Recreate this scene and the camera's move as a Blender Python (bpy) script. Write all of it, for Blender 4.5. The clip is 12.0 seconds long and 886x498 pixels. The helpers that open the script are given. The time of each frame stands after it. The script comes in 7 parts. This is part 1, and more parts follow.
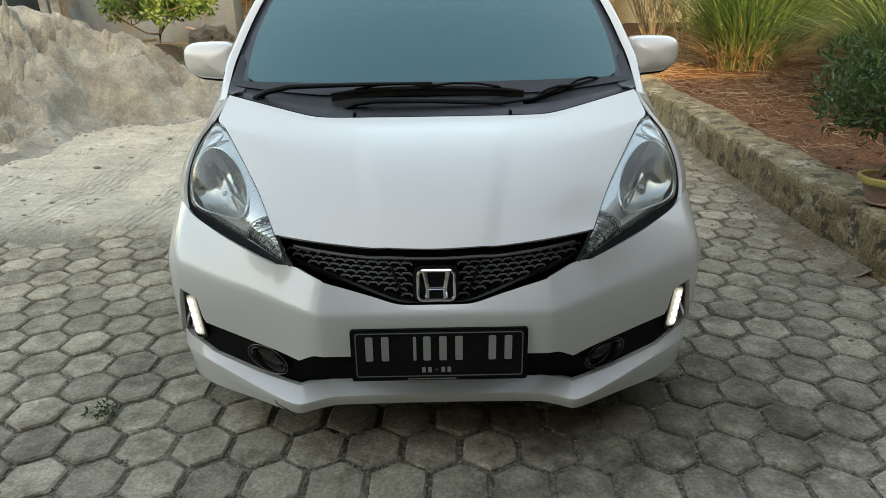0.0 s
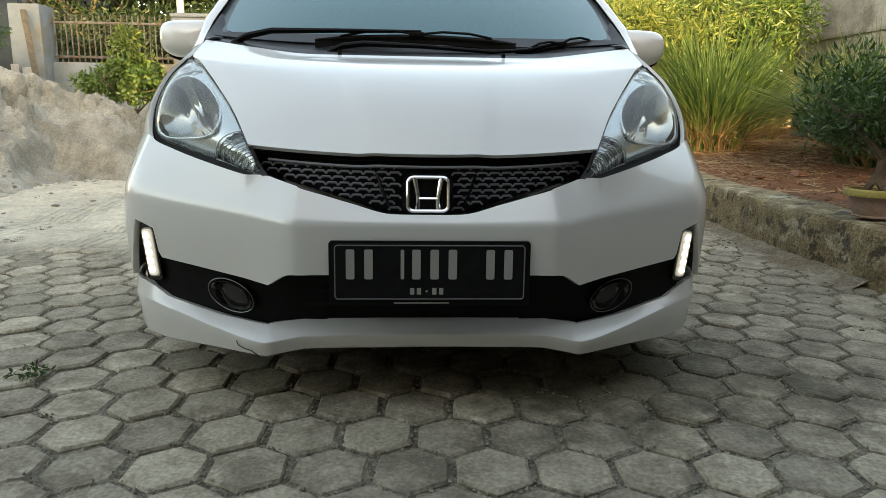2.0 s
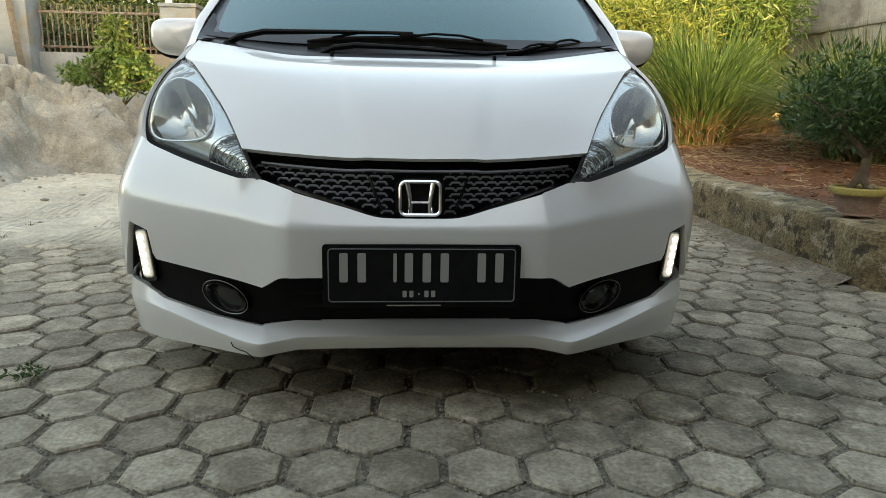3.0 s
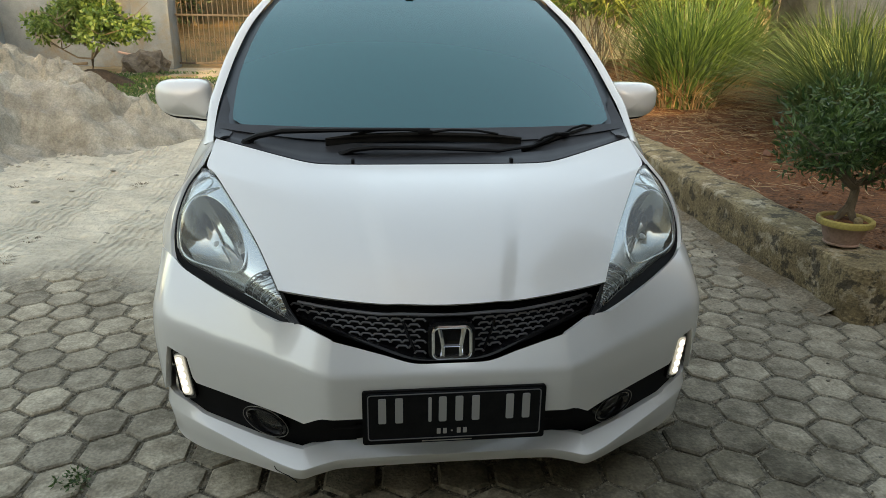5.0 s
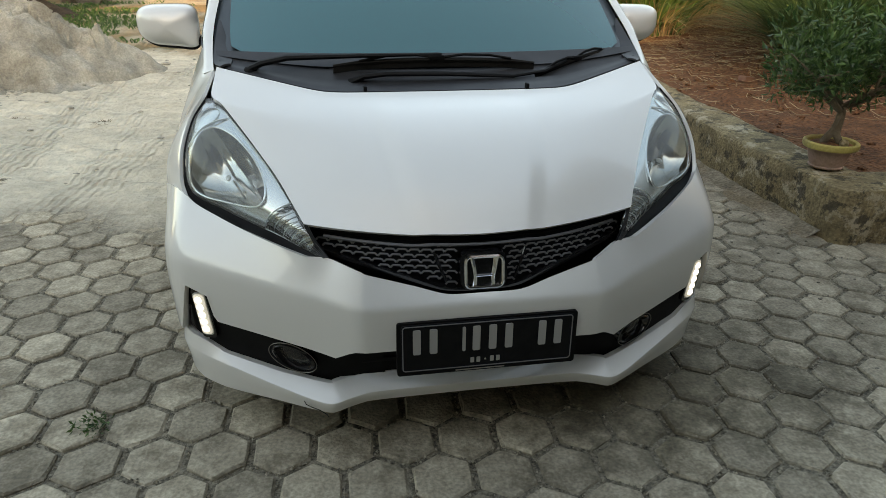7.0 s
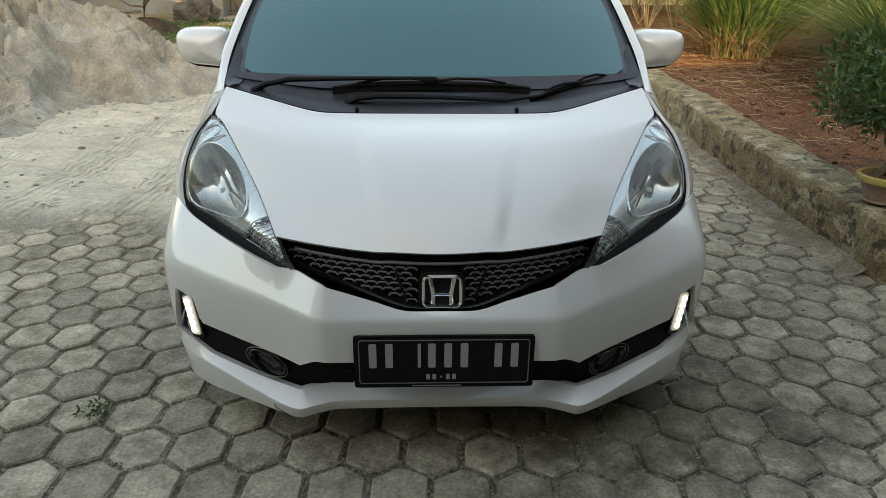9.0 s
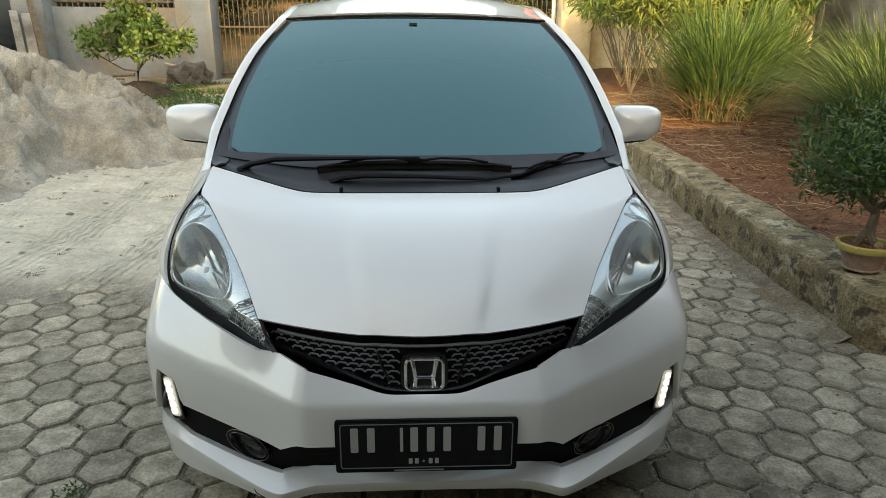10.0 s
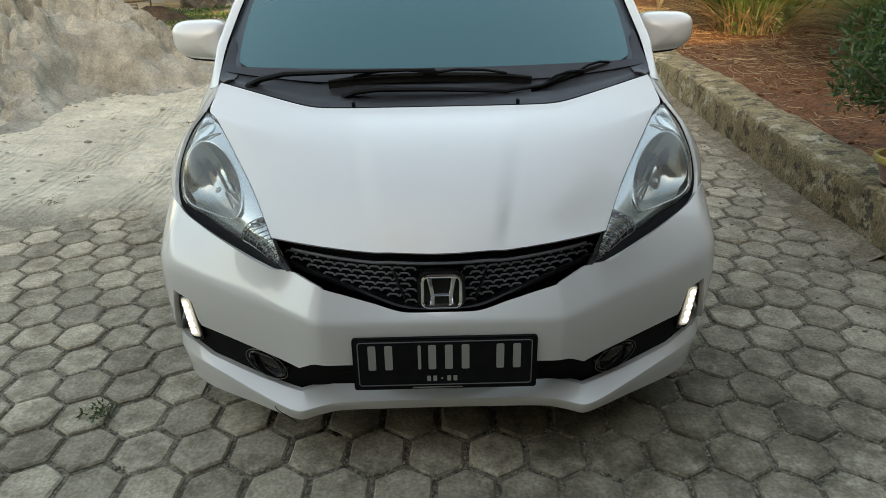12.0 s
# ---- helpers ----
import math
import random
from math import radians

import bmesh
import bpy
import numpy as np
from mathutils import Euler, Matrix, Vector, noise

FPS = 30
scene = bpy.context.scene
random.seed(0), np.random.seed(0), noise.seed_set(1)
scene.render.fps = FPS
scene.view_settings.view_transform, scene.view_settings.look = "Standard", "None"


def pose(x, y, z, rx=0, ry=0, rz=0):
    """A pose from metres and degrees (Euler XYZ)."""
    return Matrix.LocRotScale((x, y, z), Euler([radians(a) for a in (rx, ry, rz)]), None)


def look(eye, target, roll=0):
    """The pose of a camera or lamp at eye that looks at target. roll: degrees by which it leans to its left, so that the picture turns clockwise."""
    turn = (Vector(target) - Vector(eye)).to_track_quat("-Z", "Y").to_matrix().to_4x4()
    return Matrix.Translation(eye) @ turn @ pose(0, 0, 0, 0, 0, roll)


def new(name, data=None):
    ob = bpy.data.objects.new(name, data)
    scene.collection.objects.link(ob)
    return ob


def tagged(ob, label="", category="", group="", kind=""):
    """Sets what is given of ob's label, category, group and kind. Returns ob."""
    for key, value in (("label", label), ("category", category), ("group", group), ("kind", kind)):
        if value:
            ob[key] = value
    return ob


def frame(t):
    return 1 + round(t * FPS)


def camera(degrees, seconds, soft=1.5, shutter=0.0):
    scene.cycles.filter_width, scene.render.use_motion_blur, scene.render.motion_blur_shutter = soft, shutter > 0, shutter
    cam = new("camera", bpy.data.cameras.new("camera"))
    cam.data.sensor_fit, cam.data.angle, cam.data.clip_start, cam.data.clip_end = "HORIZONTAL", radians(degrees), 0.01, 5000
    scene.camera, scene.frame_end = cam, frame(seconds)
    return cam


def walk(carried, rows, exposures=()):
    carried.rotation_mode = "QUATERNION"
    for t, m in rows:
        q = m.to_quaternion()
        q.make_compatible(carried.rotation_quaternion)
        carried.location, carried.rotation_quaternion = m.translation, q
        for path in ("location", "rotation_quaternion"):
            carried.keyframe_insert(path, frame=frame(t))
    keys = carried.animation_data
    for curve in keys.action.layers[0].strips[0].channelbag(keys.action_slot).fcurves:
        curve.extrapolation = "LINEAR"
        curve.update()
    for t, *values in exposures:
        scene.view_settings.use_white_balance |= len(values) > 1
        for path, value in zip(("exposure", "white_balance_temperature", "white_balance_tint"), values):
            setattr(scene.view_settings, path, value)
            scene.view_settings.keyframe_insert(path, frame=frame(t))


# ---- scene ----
cam = camera(66.3, 12.0, 0.6)
PATH = [
    (0, (0.0315, 2.7258, 1.2947), (0.021, 4.683, 0.5344), -0.8),
    (0.5, (0.0336, 2.7122, 1.2306), (0.021, 4.6641, 0.4557), -0.3),
    (1, (0.0221, 2.8045, 1.0626), (0.0704, 4.7198, 0.2027), 0.3),
    (1.5, (0.0074, 2.8119, 0.8747), (0.0399, 4.8185, 0.2541), -0.7),
    (2, (-0.0326, 2.7647, 0.7466), (0.0619, 4.8206, 0.3318), 0.9),
    (2.5, (-0.0441, 2.7426, 0.735), (0.0914, 4.8027, 0.3507), 0.6),
    (2.7, (-0.0462, 2.7395, 0.7381), (0.0882, 4.7975, 0.3455), 0.8),
    (4.3, (0.0368, 2.8056, 1.2884), (0.0861, 4.7702, 0.5502), 1.8),
    (4.5, (0.0063, 2.8014, 1.3356), (0.0399, 4.7849, 0.6447), 1.7),
    (5, (-0.1785, 2.8161, 1.3429), (0.0189, 4.7922, 0.6604), 1.0),
    (5.5, (-0.3602, 2.8991, 1.3177), (-0.0137, 4.7975, 0.4914), 1.8),
    (6, (-0.483, 2.9579, 1.3209), (-0.1323, 4.8363, 0.4484), 0.9),
    (6.5, (-0.5177, 2.8927, 1.3366), (-0.0693, 4.7229, 0.4095), 0.8),
    (7, (-0.3591, 2.8644, 1.3135), (-0.0378, 4.7513, 0.4473), 0.9),
    (7.2, (-0.2678, 2.877, 1.3052), (-0.0126, 4.7534, 0.3969), 2.5),
    (8.8, (-0.0483, 2.772, 1.3387), (0.0063, 4.6977, 0.503), 0.6),
    (9, (-0.0252, 2.7941, 1.3451), (0.0115, 4.725, 0.5208), 0.5),
    (9.5, (-0.0032, 2.793, 1.366), (0.0, 4.7282, 0.5502), -0.6),
    (10, (-0.0032, 2.8067, 1.4185), (0.063, 4.7964, 0.7508), 0.5),
    (10.5, (0.0021, 2.7941, 1.4175), (0.0221, 4.7922, 0.7686), -0.3),
    (11, (-0.0063, 2.772, 1.4175), (0.0032, 4.7376, 0.6773), -0.6),
    (11.5, (0.0011, 2.8171, 1.3913), (0.0063, 4.7544, 0.5817), -1.1),
    (12, (0.0147, 2.8518, 1.3671), (0.0074, 4.7607, 0.4924), -1.0),
]
EXPOSURES = [(t, e - 0.07, 10900, 9.2) for t, e in ((0, 2.62), (1, 2.60), (2, 2.70), (2.5, 2.72), (5, 2.51), (7, 2.53), (9, 2.55), (9.5, 2.59), (10, 2.57), (10.5, 2.46), (11, 2.47), (12, 2.55))]
walk(cam, [(t, look(eye, target, roll)) for t, eye, target, roll in PATH], EXPOSURES)

# world, sun
SUN_UP, SUN_TURN = 20.0, -8.0
world = bpy.data.worlds.new("sky")
scene.world = world
world.use_nodes = True
sky = world.node_tree.nodes.new("ShaderNodeTexSky")
sky.sky_type, sky.sun_disc = "NISHITA", False
sky.sun_elevation, sky.sun_rotation = radians(SUN_UP), radians(180 - SUN_TURN)
sky.dust_density, sky.air_density = 1.4, 1.0
back = world.node_tree.nodes["Background"]
world.node_tree.links.new(sky.outputs[0], back.inputs[0])
back.inputs[1].default_value = 0.15
sun = new("sun", bpy.data.lights.new("sun", "SUN"))
sun.data.energy, sun.data.angle, sun.data.color = 1.35, radians(0.6), (1.0, 0.78, 0.50)
# the sun stands low behind the camera, a little to its left
toward = Vector((math.sin(radians(SUN_TURN)) * math.cos(radians(SUN_UP)), -math.cos(radians(SUN_TURN)) * math.cos(radians(SUN_UP)), math.sin(radians(SUN_UP))))
sun.matrix_world = Matrix.Translation((-6, -30, 16)) @ toward.to_track_quat("Z", "Y").to_matrix().to_4x4()


# ---- materials ----
def nodes_of(name):
    m = bpy.data.materials.new(name)
    m.use_nodes = True
    return m, m.node_tree.nodes, m.node_tree.links, m.node_tree.nodes["Principled BSDF"]


def simple(name, color, rough=0.5, metal=0.0, coat=0.0, ior=1.5, emit=None, power=0.0):
    m, nd, ln, b = nodes_of(name)
    b.inputs["Base Color"].default_value = (*color, 1)
    b.inputs["Roughness"].default_value, b.inputs["Metallic"].default_value = rough, metal
    b.inputs["Coat Weight"].default_value, b.inputs["Coat Roughness"].default_value = coat, 0.03
    b.inputs["IOR"].default_value = ior
    if emit:
        b.inputs["Emission Color"].default_value = (*emit, 1)
        b.inputs["Emission Strength"].default_value = power
    return m


def rough_mat(name, c1, c2, scale, rough=0.85, bump=0.3, fine=60.0, c3=None, patch=1.5, vary=None, dist=0.02, spots=0.0):
    """A mineral or plant surface: two tones at two scales, a third in patches, fine relief."""
    m, nd, ln, b = nodes_of(name)
    co = nd.new("ShaderNodeTexCoord")
    out = co.outputs["Object"]
    if vary == "object":
        shift = nd.new("ShaderNodeVectorMath")
        ln.new(out, shift.inputs[0])
        ln.new(nd.new("ShaderNodeObjectInfo").outputs["Location"], shift.inputs[1])
        out = shift.outputs["Vector"]
    n1 = nd.new("ShaderNodeTexNoise")
    n1.inputs["Scale"].default_value, n1.inputs["Detail"].default_value, n1.inputs["Roughness"].default_value = scale, 8, 0.65
    ln.new(out, n1.inputs["Vector"])
    r1 = nd.new("ShaderNodeValToRGB")
    r1.color_ramp.elements[0].position, r1.color_ramp.elements[1].position = 0.33, 0.68
    r1.color_ramp.elements[0].color, r1.color_ramp.elements[1].color = (*c1, 1), (*c2, 1)
    ln.new(n1.outputs["Fac"], r1.inputs["Fac"])
    col = r1.outputs["Color"]
    if c3:
        n2 = nd.new("ShaderNodeTexNoise")
        n2.inputs["Scale"].default_value, n2.inputs["Detail"].default_value, n2.inputs["Roughness"].default_value = patch, 6, 0.7
        ln.new(out, n2.inputs["Vector"])
        r2 = nd.new("ShaderNodeValToRGB")
        r2.color_ramp.elements[0].position, r2.color_ramp.elements[1].position = 0.48, 0.62
        ln.new(n2.outputs["Fac"], r2.inputs["Fac"])
        mx = nd.new("ShaderNodeMix")
        mx.data_type = "RGBA"
        ln.new(r2.outputs["Color"], mx.inputs[0])
        ln.new(col, mx.inputs[6])
        mx.inputs[7].default_value = (*c3, 1)
        col = mx.outputs[2]
    if vary:
        hs = nd.new("ShaderNodeHueSaturation")
        src = nd.new("ShaderNodeObjectInfo").outputs["Random"] if vary == "object" else nd.new("ShaderNodeNewGeometry").outputs["Random Per Island"]
        mr = nd.new("ShaderNodeMapRange")
        mr.inputs["To Min"].default_value, mr.inputs["To Max"].default_value = (0.74, 1.20) if vary == "object" else (0.72, 1.20)
        ln.new(src, mr.inputs["Value"])
        ln.new(mr.outputs["Result"], hs.inputs["Value"])
        ln.new(col, hs.inputs["Color"])
        col = hs.outputs["Color"]
    nf = nd.new("ShaderNodeTexNoise")
    nf.inputs["Scale"].default_value, nf.inputs["Detail"].default_value = fine, 8
    ln.new(out, nf.inputs["Vector"])
    if spots:
        mr2 = nd.new("ShaderNodeMapRange")
        mr2.inputs["From Min"].default_value, mr2.inputs["From Max"].default_value = 0.35, 0.65
        mr2.inputs["To Min"].default_value, mr2.inputs["To Max"].default_value = 1.0 - spots, 1.0 + spots
        ln.new(nf.outputs["Fac"], mr2.inputs["Value"])
        h2 = nd.new("ShaderNodeHueSaturation")
        ln.new(mr2.outputs["Result"], h2.inputs["Value"])
        ln.new(col, h2.inputs["Color"])
        col = h2.outputs["Color"]
    bp = nd.new("ShaderNodeBump")
    bp.inputs["Strength"].default_value, bp.inputs["Distance"].default_value = bump, dist
    ln.new(nf.outputs["Fac"], bp.inputs["Height"])
    ln.new(bp.outputs["Normal"], b.inputs["Normal"])
    ln.new(col, b.inputs["Base Color"])
    b.inputs["Roughness"].default_value = rough
    return m


def leaf_mat(name, c1, c2, rough=0.45, through_light=0.3):
    m, nd, ln, b = nodes_of(name)
    g = nd.new("ShaderNodeNewGeometry")
    r = nd.new("ShaderNodeValToRGB")
    r.color_ramp.elements[0].color, r.color_ramp.elements[1].color = (*c1, 1), (*c2, 1)
    ln.new(g.outputs["Random Per Island"], r.inputs["Fac"])
    ln.new(r.outputs["Color"], b.inputs["Base Color"])
    b.inputs["Roughness"].default_value = rough
    tr = nd.new("ShaderNodeBsdfTranslucent")
    ln.new(r.outputs["Color"], tr.inputs["Color"])
    mx = nd.new("ShaderNodeMixShader")
    mx.inputs[0].default_value = through_light
    ln.new(b.outputs[0], mx.inputs[1])
    ln.new(tr.outputs[0], mx.inputs[2])
    ln.new(mx.outputs[0], nd["Material Output"].inputs["Surface"])
    return m


def paint_mat():
    """Pearl white car paint, with faint dust, under a clear coat."""
    m, nd, ln, b = nodes_of("pearl_white_paint")
    co = nd.new("ShaderNodeTexCoord")
    n = nd.new("ShaderNodeTexNoise")
    n.inputs["Scale"].default_value, n.inputs["Detail"].default_value = 3.0, 6
    ln.new(co.outputs["Object"], n.inputs["Vector"])
    r = nd.new("ShaderNodeValToRGB")
    r.color_ramp.elements[0].color, r.color_ramp.elements[1].color = (0.70, 0.702, 0.688, 1), (0.77, 0.772, 0.755, 1)
    ln.new(n.outputs["Fac"], r.inputs["Fac"])
    ln.new(r.outputs["Color"], b.inputs["Base Color"])
    b.inputs["Roughness"].default_value, b.inputs["Metallic"].default_value = 0.34, 0.10
    b.inputs["Coat Weight"].default_value, b.inputs["Coat Roughness"].default_value = 1.0, 0.03
    return m


def lens_mat(name, tint, haze=0.06, clear=0.9):
    """Clear plastic: see-through, with a Fresnel gloss and a slight milky haze."""
    m, nd, ln, b = nodes_of(name)
    tp = nd.new("ShaderNodeBsdfTransparent")
    tp.inputs["Color"].default_value = (*tint, 1)
    b.inputs["Base Color"].default_value, b.inputs["Roughness"].default_value = (0.84, 0.86, 0.85, 1), 0.5
    m1 = nd.new("ShaderNodeMixShader")
    m1.inputs[0].default_value = haze
    ln.new(tp.outputs[0], m1.inputs[1])
    ln.new(b.outputs[0], m1.inputs[2])
    gl = nd.new("ShaderNodeBsdfGlossy")
    gl.inputs["Roughness"].default_value = 0.04
    lw = nd.new("ShaderNodeLayerWeight")
    lw.inputs["Blend"].default_value = 0.5
    pw = nd.new("ShaderNodeMath")
    pw.operation = "POWER"
    pw.inputs[1].default_value = 4.0
    ln.new(lw.outputs["Facing"], pw.inputs[0])
    fr = nd.new("ShaderNodeMath")
    fr.operation = "MULTIPLY_ADD"
    fr.inputs[1].default_value, fr.inputs[2].default_value = 0.7, 0.04
    ln.new(pw.outputs[0], fr.inputs[0])
    m2 = nd.new("ShaderNodeMixShader")
    ln.new(fr.outputs[0], m2.inputs[0])
    ln.new(m1.outputs[0], m2.inputs[1])
    ln.new(gl.outputs[0], m2.inputs[2])
    ln.new(m2.outputs[0], nd["Material Output"].inputs["Surface"])
    return m


PAINT = paint_mat()
BLACK = rough_mat("black_plastic", (0.004, 0.004, 0.0045), (0.007, 0.007, 0.0075), 20, 0.6, 0.05, 300, dist=0.001)
COWLM = rough_mat("grey_black_cowl_plastic", (0.022, 0.024, 0.028), (0.034, 0.036, 0.042), 14, 0.5, 0.08, 400, dist=0.001)
GLOSSB = simple("gloss_black", (0.008, 0.008, 0.009), 0.12, 0, 0.5)
GRILLM = simple("grille_black", (0.006, 0.006, 0.007), 0.55)
GRILLR = simple("grille_rib_grey", (0.15, 0.155, 0.17), 0.35)
RUBBER = rough_mat("rubber", (0.012, 0.012, 0.012), (0.025, 0.024, 0.023), 12, 0.8, 0.2, 200, dist=0.002)
CHROME = simple("chrome", (0.85, 0.86, 0.88), 0.08, 1.0)
SILVER = simple("reflector_silver", (0.50, 0.51, 0.50), 0.14, 1.0)
SATIN = simple("satin_silver", (0.62, 0.63, 0.63), 0.38, 0.8)
HOUSING = simple("lamp_housing_silver", (0.80, 0.82, 0.82), 0.20, 0.75)
SACKR = rough_mat("faded_red_sack", (0.16, 0.022, 0.022), (0.26, 0.05, 0.045), 6, 0.8, 0.5, 40, (0.26, 0.16, 0.13), 5, None, 0.02, 0.2)
GLASS = simple("tinted_windscreen", (0.004, 0.081, 0.094), 0.02, 0.0, 0.0, 2.0)
GLASS.node_tree.nodes["Principled BSDF"].inputs["Specular Tint"].default_value = (0.79, 0.99, 1.0, 1)
BORDERM = simple("screen_border_band", (0.036, 0.050, 0.060), 0.28, 0.0, 0.0, 1.5)
DARKGL = simple("dark_side_glass", (0.008, 0.010, 0.011), 0.03, 0.0, 0.0, 1.6)
LENS = lens_mat("headlamp_lens", (0.90, 0.95, 0.95), 0.10)
LED = simple("led_white", (0.9, 0.9, 0.9), 0.3, emit=(0.86, 0.94, 1.0), power=0.55)
PLATEB = rough_mat("plate_black", (0.005, 0.0055, 0.006), (0.010, 0.010, 0.011), 30, 0.65, 0.05, 200, dist=0.001)
PLATEW = simple("plate_grey_white", (0.34, 0.34, 0.33), 0.6)
UNDER = simple("underbody", (0.01, 0.01, 0.01), 0.9)
RIMM = simple("alloy_rim", (0.45, 0.46, 0.47), 0.3, 0.9)
REDL = simple("tail_red", (0.35, 0.01, 0.01), 0.15, 0, 0.5)

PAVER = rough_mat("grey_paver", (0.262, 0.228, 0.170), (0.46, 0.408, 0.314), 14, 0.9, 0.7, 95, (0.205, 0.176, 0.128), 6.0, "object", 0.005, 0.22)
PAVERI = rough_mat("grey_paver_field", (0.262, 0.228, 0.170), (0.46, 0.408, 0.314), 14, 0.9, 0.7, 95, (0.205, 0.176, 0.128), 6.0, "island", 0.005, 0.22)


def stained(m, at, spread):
    """Ragged dark patch on a ground material: mossy, oily stain and painted shade in one."""
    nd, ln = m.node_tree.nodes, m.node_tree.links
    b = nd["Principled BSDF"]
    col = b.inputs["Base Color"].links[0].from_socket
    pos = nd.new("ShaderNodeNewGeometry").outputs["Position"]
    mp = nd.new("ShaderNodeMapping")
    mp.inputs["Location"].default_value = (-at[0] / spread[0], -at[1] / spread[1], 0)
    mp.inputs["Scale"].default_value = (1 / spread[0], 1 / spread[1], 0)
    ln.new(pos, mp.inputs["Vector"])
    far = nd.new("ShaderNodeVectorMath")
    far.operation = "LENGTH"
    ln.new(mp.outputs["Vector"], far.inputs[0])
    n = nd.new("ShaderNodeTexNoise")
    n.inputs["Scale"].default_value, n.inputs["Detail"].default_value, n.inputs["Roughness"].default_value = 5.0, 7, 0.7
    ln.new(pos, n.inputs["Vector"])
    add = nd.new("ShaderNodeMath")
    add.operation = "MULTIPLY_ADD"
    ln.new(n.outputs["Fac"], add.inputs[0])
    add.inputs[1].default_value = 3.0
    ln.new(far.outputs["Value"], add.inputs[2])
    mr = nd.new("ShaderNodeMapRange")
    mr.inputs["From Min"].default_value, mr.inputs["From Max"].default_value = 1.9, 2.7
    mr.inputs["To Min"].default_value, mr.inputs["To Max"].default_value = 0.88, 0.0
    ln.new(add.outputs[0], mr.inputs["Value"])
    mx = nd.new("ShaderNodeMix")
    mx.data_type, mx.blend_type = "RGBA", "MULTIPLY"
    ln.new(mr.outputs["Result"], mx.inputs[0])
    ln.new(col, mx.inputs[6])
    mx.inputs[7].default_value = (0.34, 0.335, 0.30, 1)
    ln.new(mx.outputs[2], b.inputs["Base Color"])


# stained tiles, plus the shade under the car's front corner painted into the colour
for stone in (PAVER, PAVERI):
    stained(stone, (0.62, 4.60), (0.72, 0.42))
JOINT = rough_mat("joint_grit", (0.10, 0.09, 0.075), (0.26, 0.24, 0.20), 14, 0.95, 0.6, 160, (0.13, 0.115, 0.09), 3.0, None, 0.01, 0.4)
JOINTD = rough_mat("washed_dirt", (0.15, 0.125, 0.09), (0.33, 0.285, 0.215), 9, 0.95, 0.8, 70, (0.20, 0.155, 0.10), 3.0, None, 0.015, 0.3)
GRITM = rough_mat("joint_crumbs", (0.10, 0.09, 0.07), (0.42, 0.38, 0.30), 40, 0.95, 0.2, 160, None, 3.0, "island", 0.004, 0.1)
SAND = rough_mat("grey_sand", (0.215, 0.204, 0.172), (0.432, 0.411, 0.352), 4.0, 0.95, 0.5, 60, (0.215, 0.197, 0.160), 1.6, None, 0.02, 0.16)
SOIL = rough_mat("red_soil", (0.105, 0.040, 0.016), (0.25, 0.098, 0.040), 7, 0.95, 1.0, 45, (0.20, 0.085, 0.038), 1.8, None, 0.04, 0.45)
KERB = rough_mat("weathered_concrete", (0.15, 0.115, 0.064), (0.36, 0.284, 0.160), 7, 0.92, 1.0, 70, None, 3.2, None, 0.014, 0.25)
WALLM = rough_mat("grey_plaster", (0.150, 0.177, 0.195), (0.245, 0.270, 0.280), 2.0, 0.9, 0.3, 60, (0.20, 0.175, 0.135), 1.1, None, 0.01, 0.10)
CREAM = rough_mat("cream_plaster", (0.58, 0.50, 0.34), (0.72, 0.65, 0.48), 1.8, 0.9, 0.2, 60, (0.50, 0.40, 0.24), 0.8, None, 0.01, 0.08)
BLOCKM = rough_mat("concrete_block", (0.29, 0.26, 0.215), (0.43, 0.39, 0.33), 3, 0.92, 0.4, 80, (0.20, 0.17, 0.14), 1.2, "object", 0.01, 0.2)
IRON = rough_mat("rusty_iron", (0.025, 0.022, 0.02), (0.075, 0.06, 0.045), 10, 0.7, 0.3, 80, dist=0.003)
FENCEM = rough_mat("weathered_fence_paint", (0.06, 0.05, 0.04), (0.20, 0.185, 0.16), 9, 0.8, 0.4, 70, (0.12, 0.075, 0.045), 5, "object", 0.004, 0.2)
BARK = rough_mat("bark", (0.10, 0.075, 0.05), (0.20, 0.16, 0.11), 12, 0.9, 0.8, 60, dist=0.01)
WOOD = rough_mat("weathered_wood", (0.20, 0.15, 0.10), (0.34, 0.27, 0.19), 6, 0.85, 0.4, 50, dist=0.005)
STRAW = leaf_mat("dry_straw", (0.27, 0.17, 0.085), (0.56, 0.42, 0.25), 0.8, 0.2)
BLADE = leaf_mat("green_blade", (0.028, 0.082, 0.022), (0.165, 0.262, 0.082), 0.45, 0.3)
BLADED = leaf_mat("dull_blade", (0.032, 0.080, 0.024), (0.20, 0.27, 0.10), 0.5, 0.3)
DARKLEAF = leaf_mat("dark_leaf", (0.024, 0.068, 0.022), (0.095, 0.175, 0.050), 0.35, 0.22)
BUSHLEAF = leaf_mat("bush_leaf", (0.055, 0.125, 0.028), (0.185, 0.265, 0.072), 0.45, 0.3)
YOUNG = leaf_mat("young_leaf", (0.075, 0.135, 0.028), (0.30, 0.335, 0.085), 0.5, 0.35)
TREELEAF = leaf_mat("tree_leaf", (0.018, 0.045, 0.016), (0.055, 0.085, 0.028), 0.5, 0.25)
POTM = rough_mat("pink_pot", (0.40, 0.25, 0.21), (0.54, 0.38, 0.33), 8, 0.8, 0.2, 90, (0.30, 0.20, 0.15), 4, None, 0.004, 0.1)
POTY = rough_mat("yellow_pot_rim", (0.42, 0.34, 0.10), (0.55, 0.46, 0.16), 10, 0.8, 0.2, 90, (0.30, 0.24, 0.10), 5, None, 0.004, 0.1)
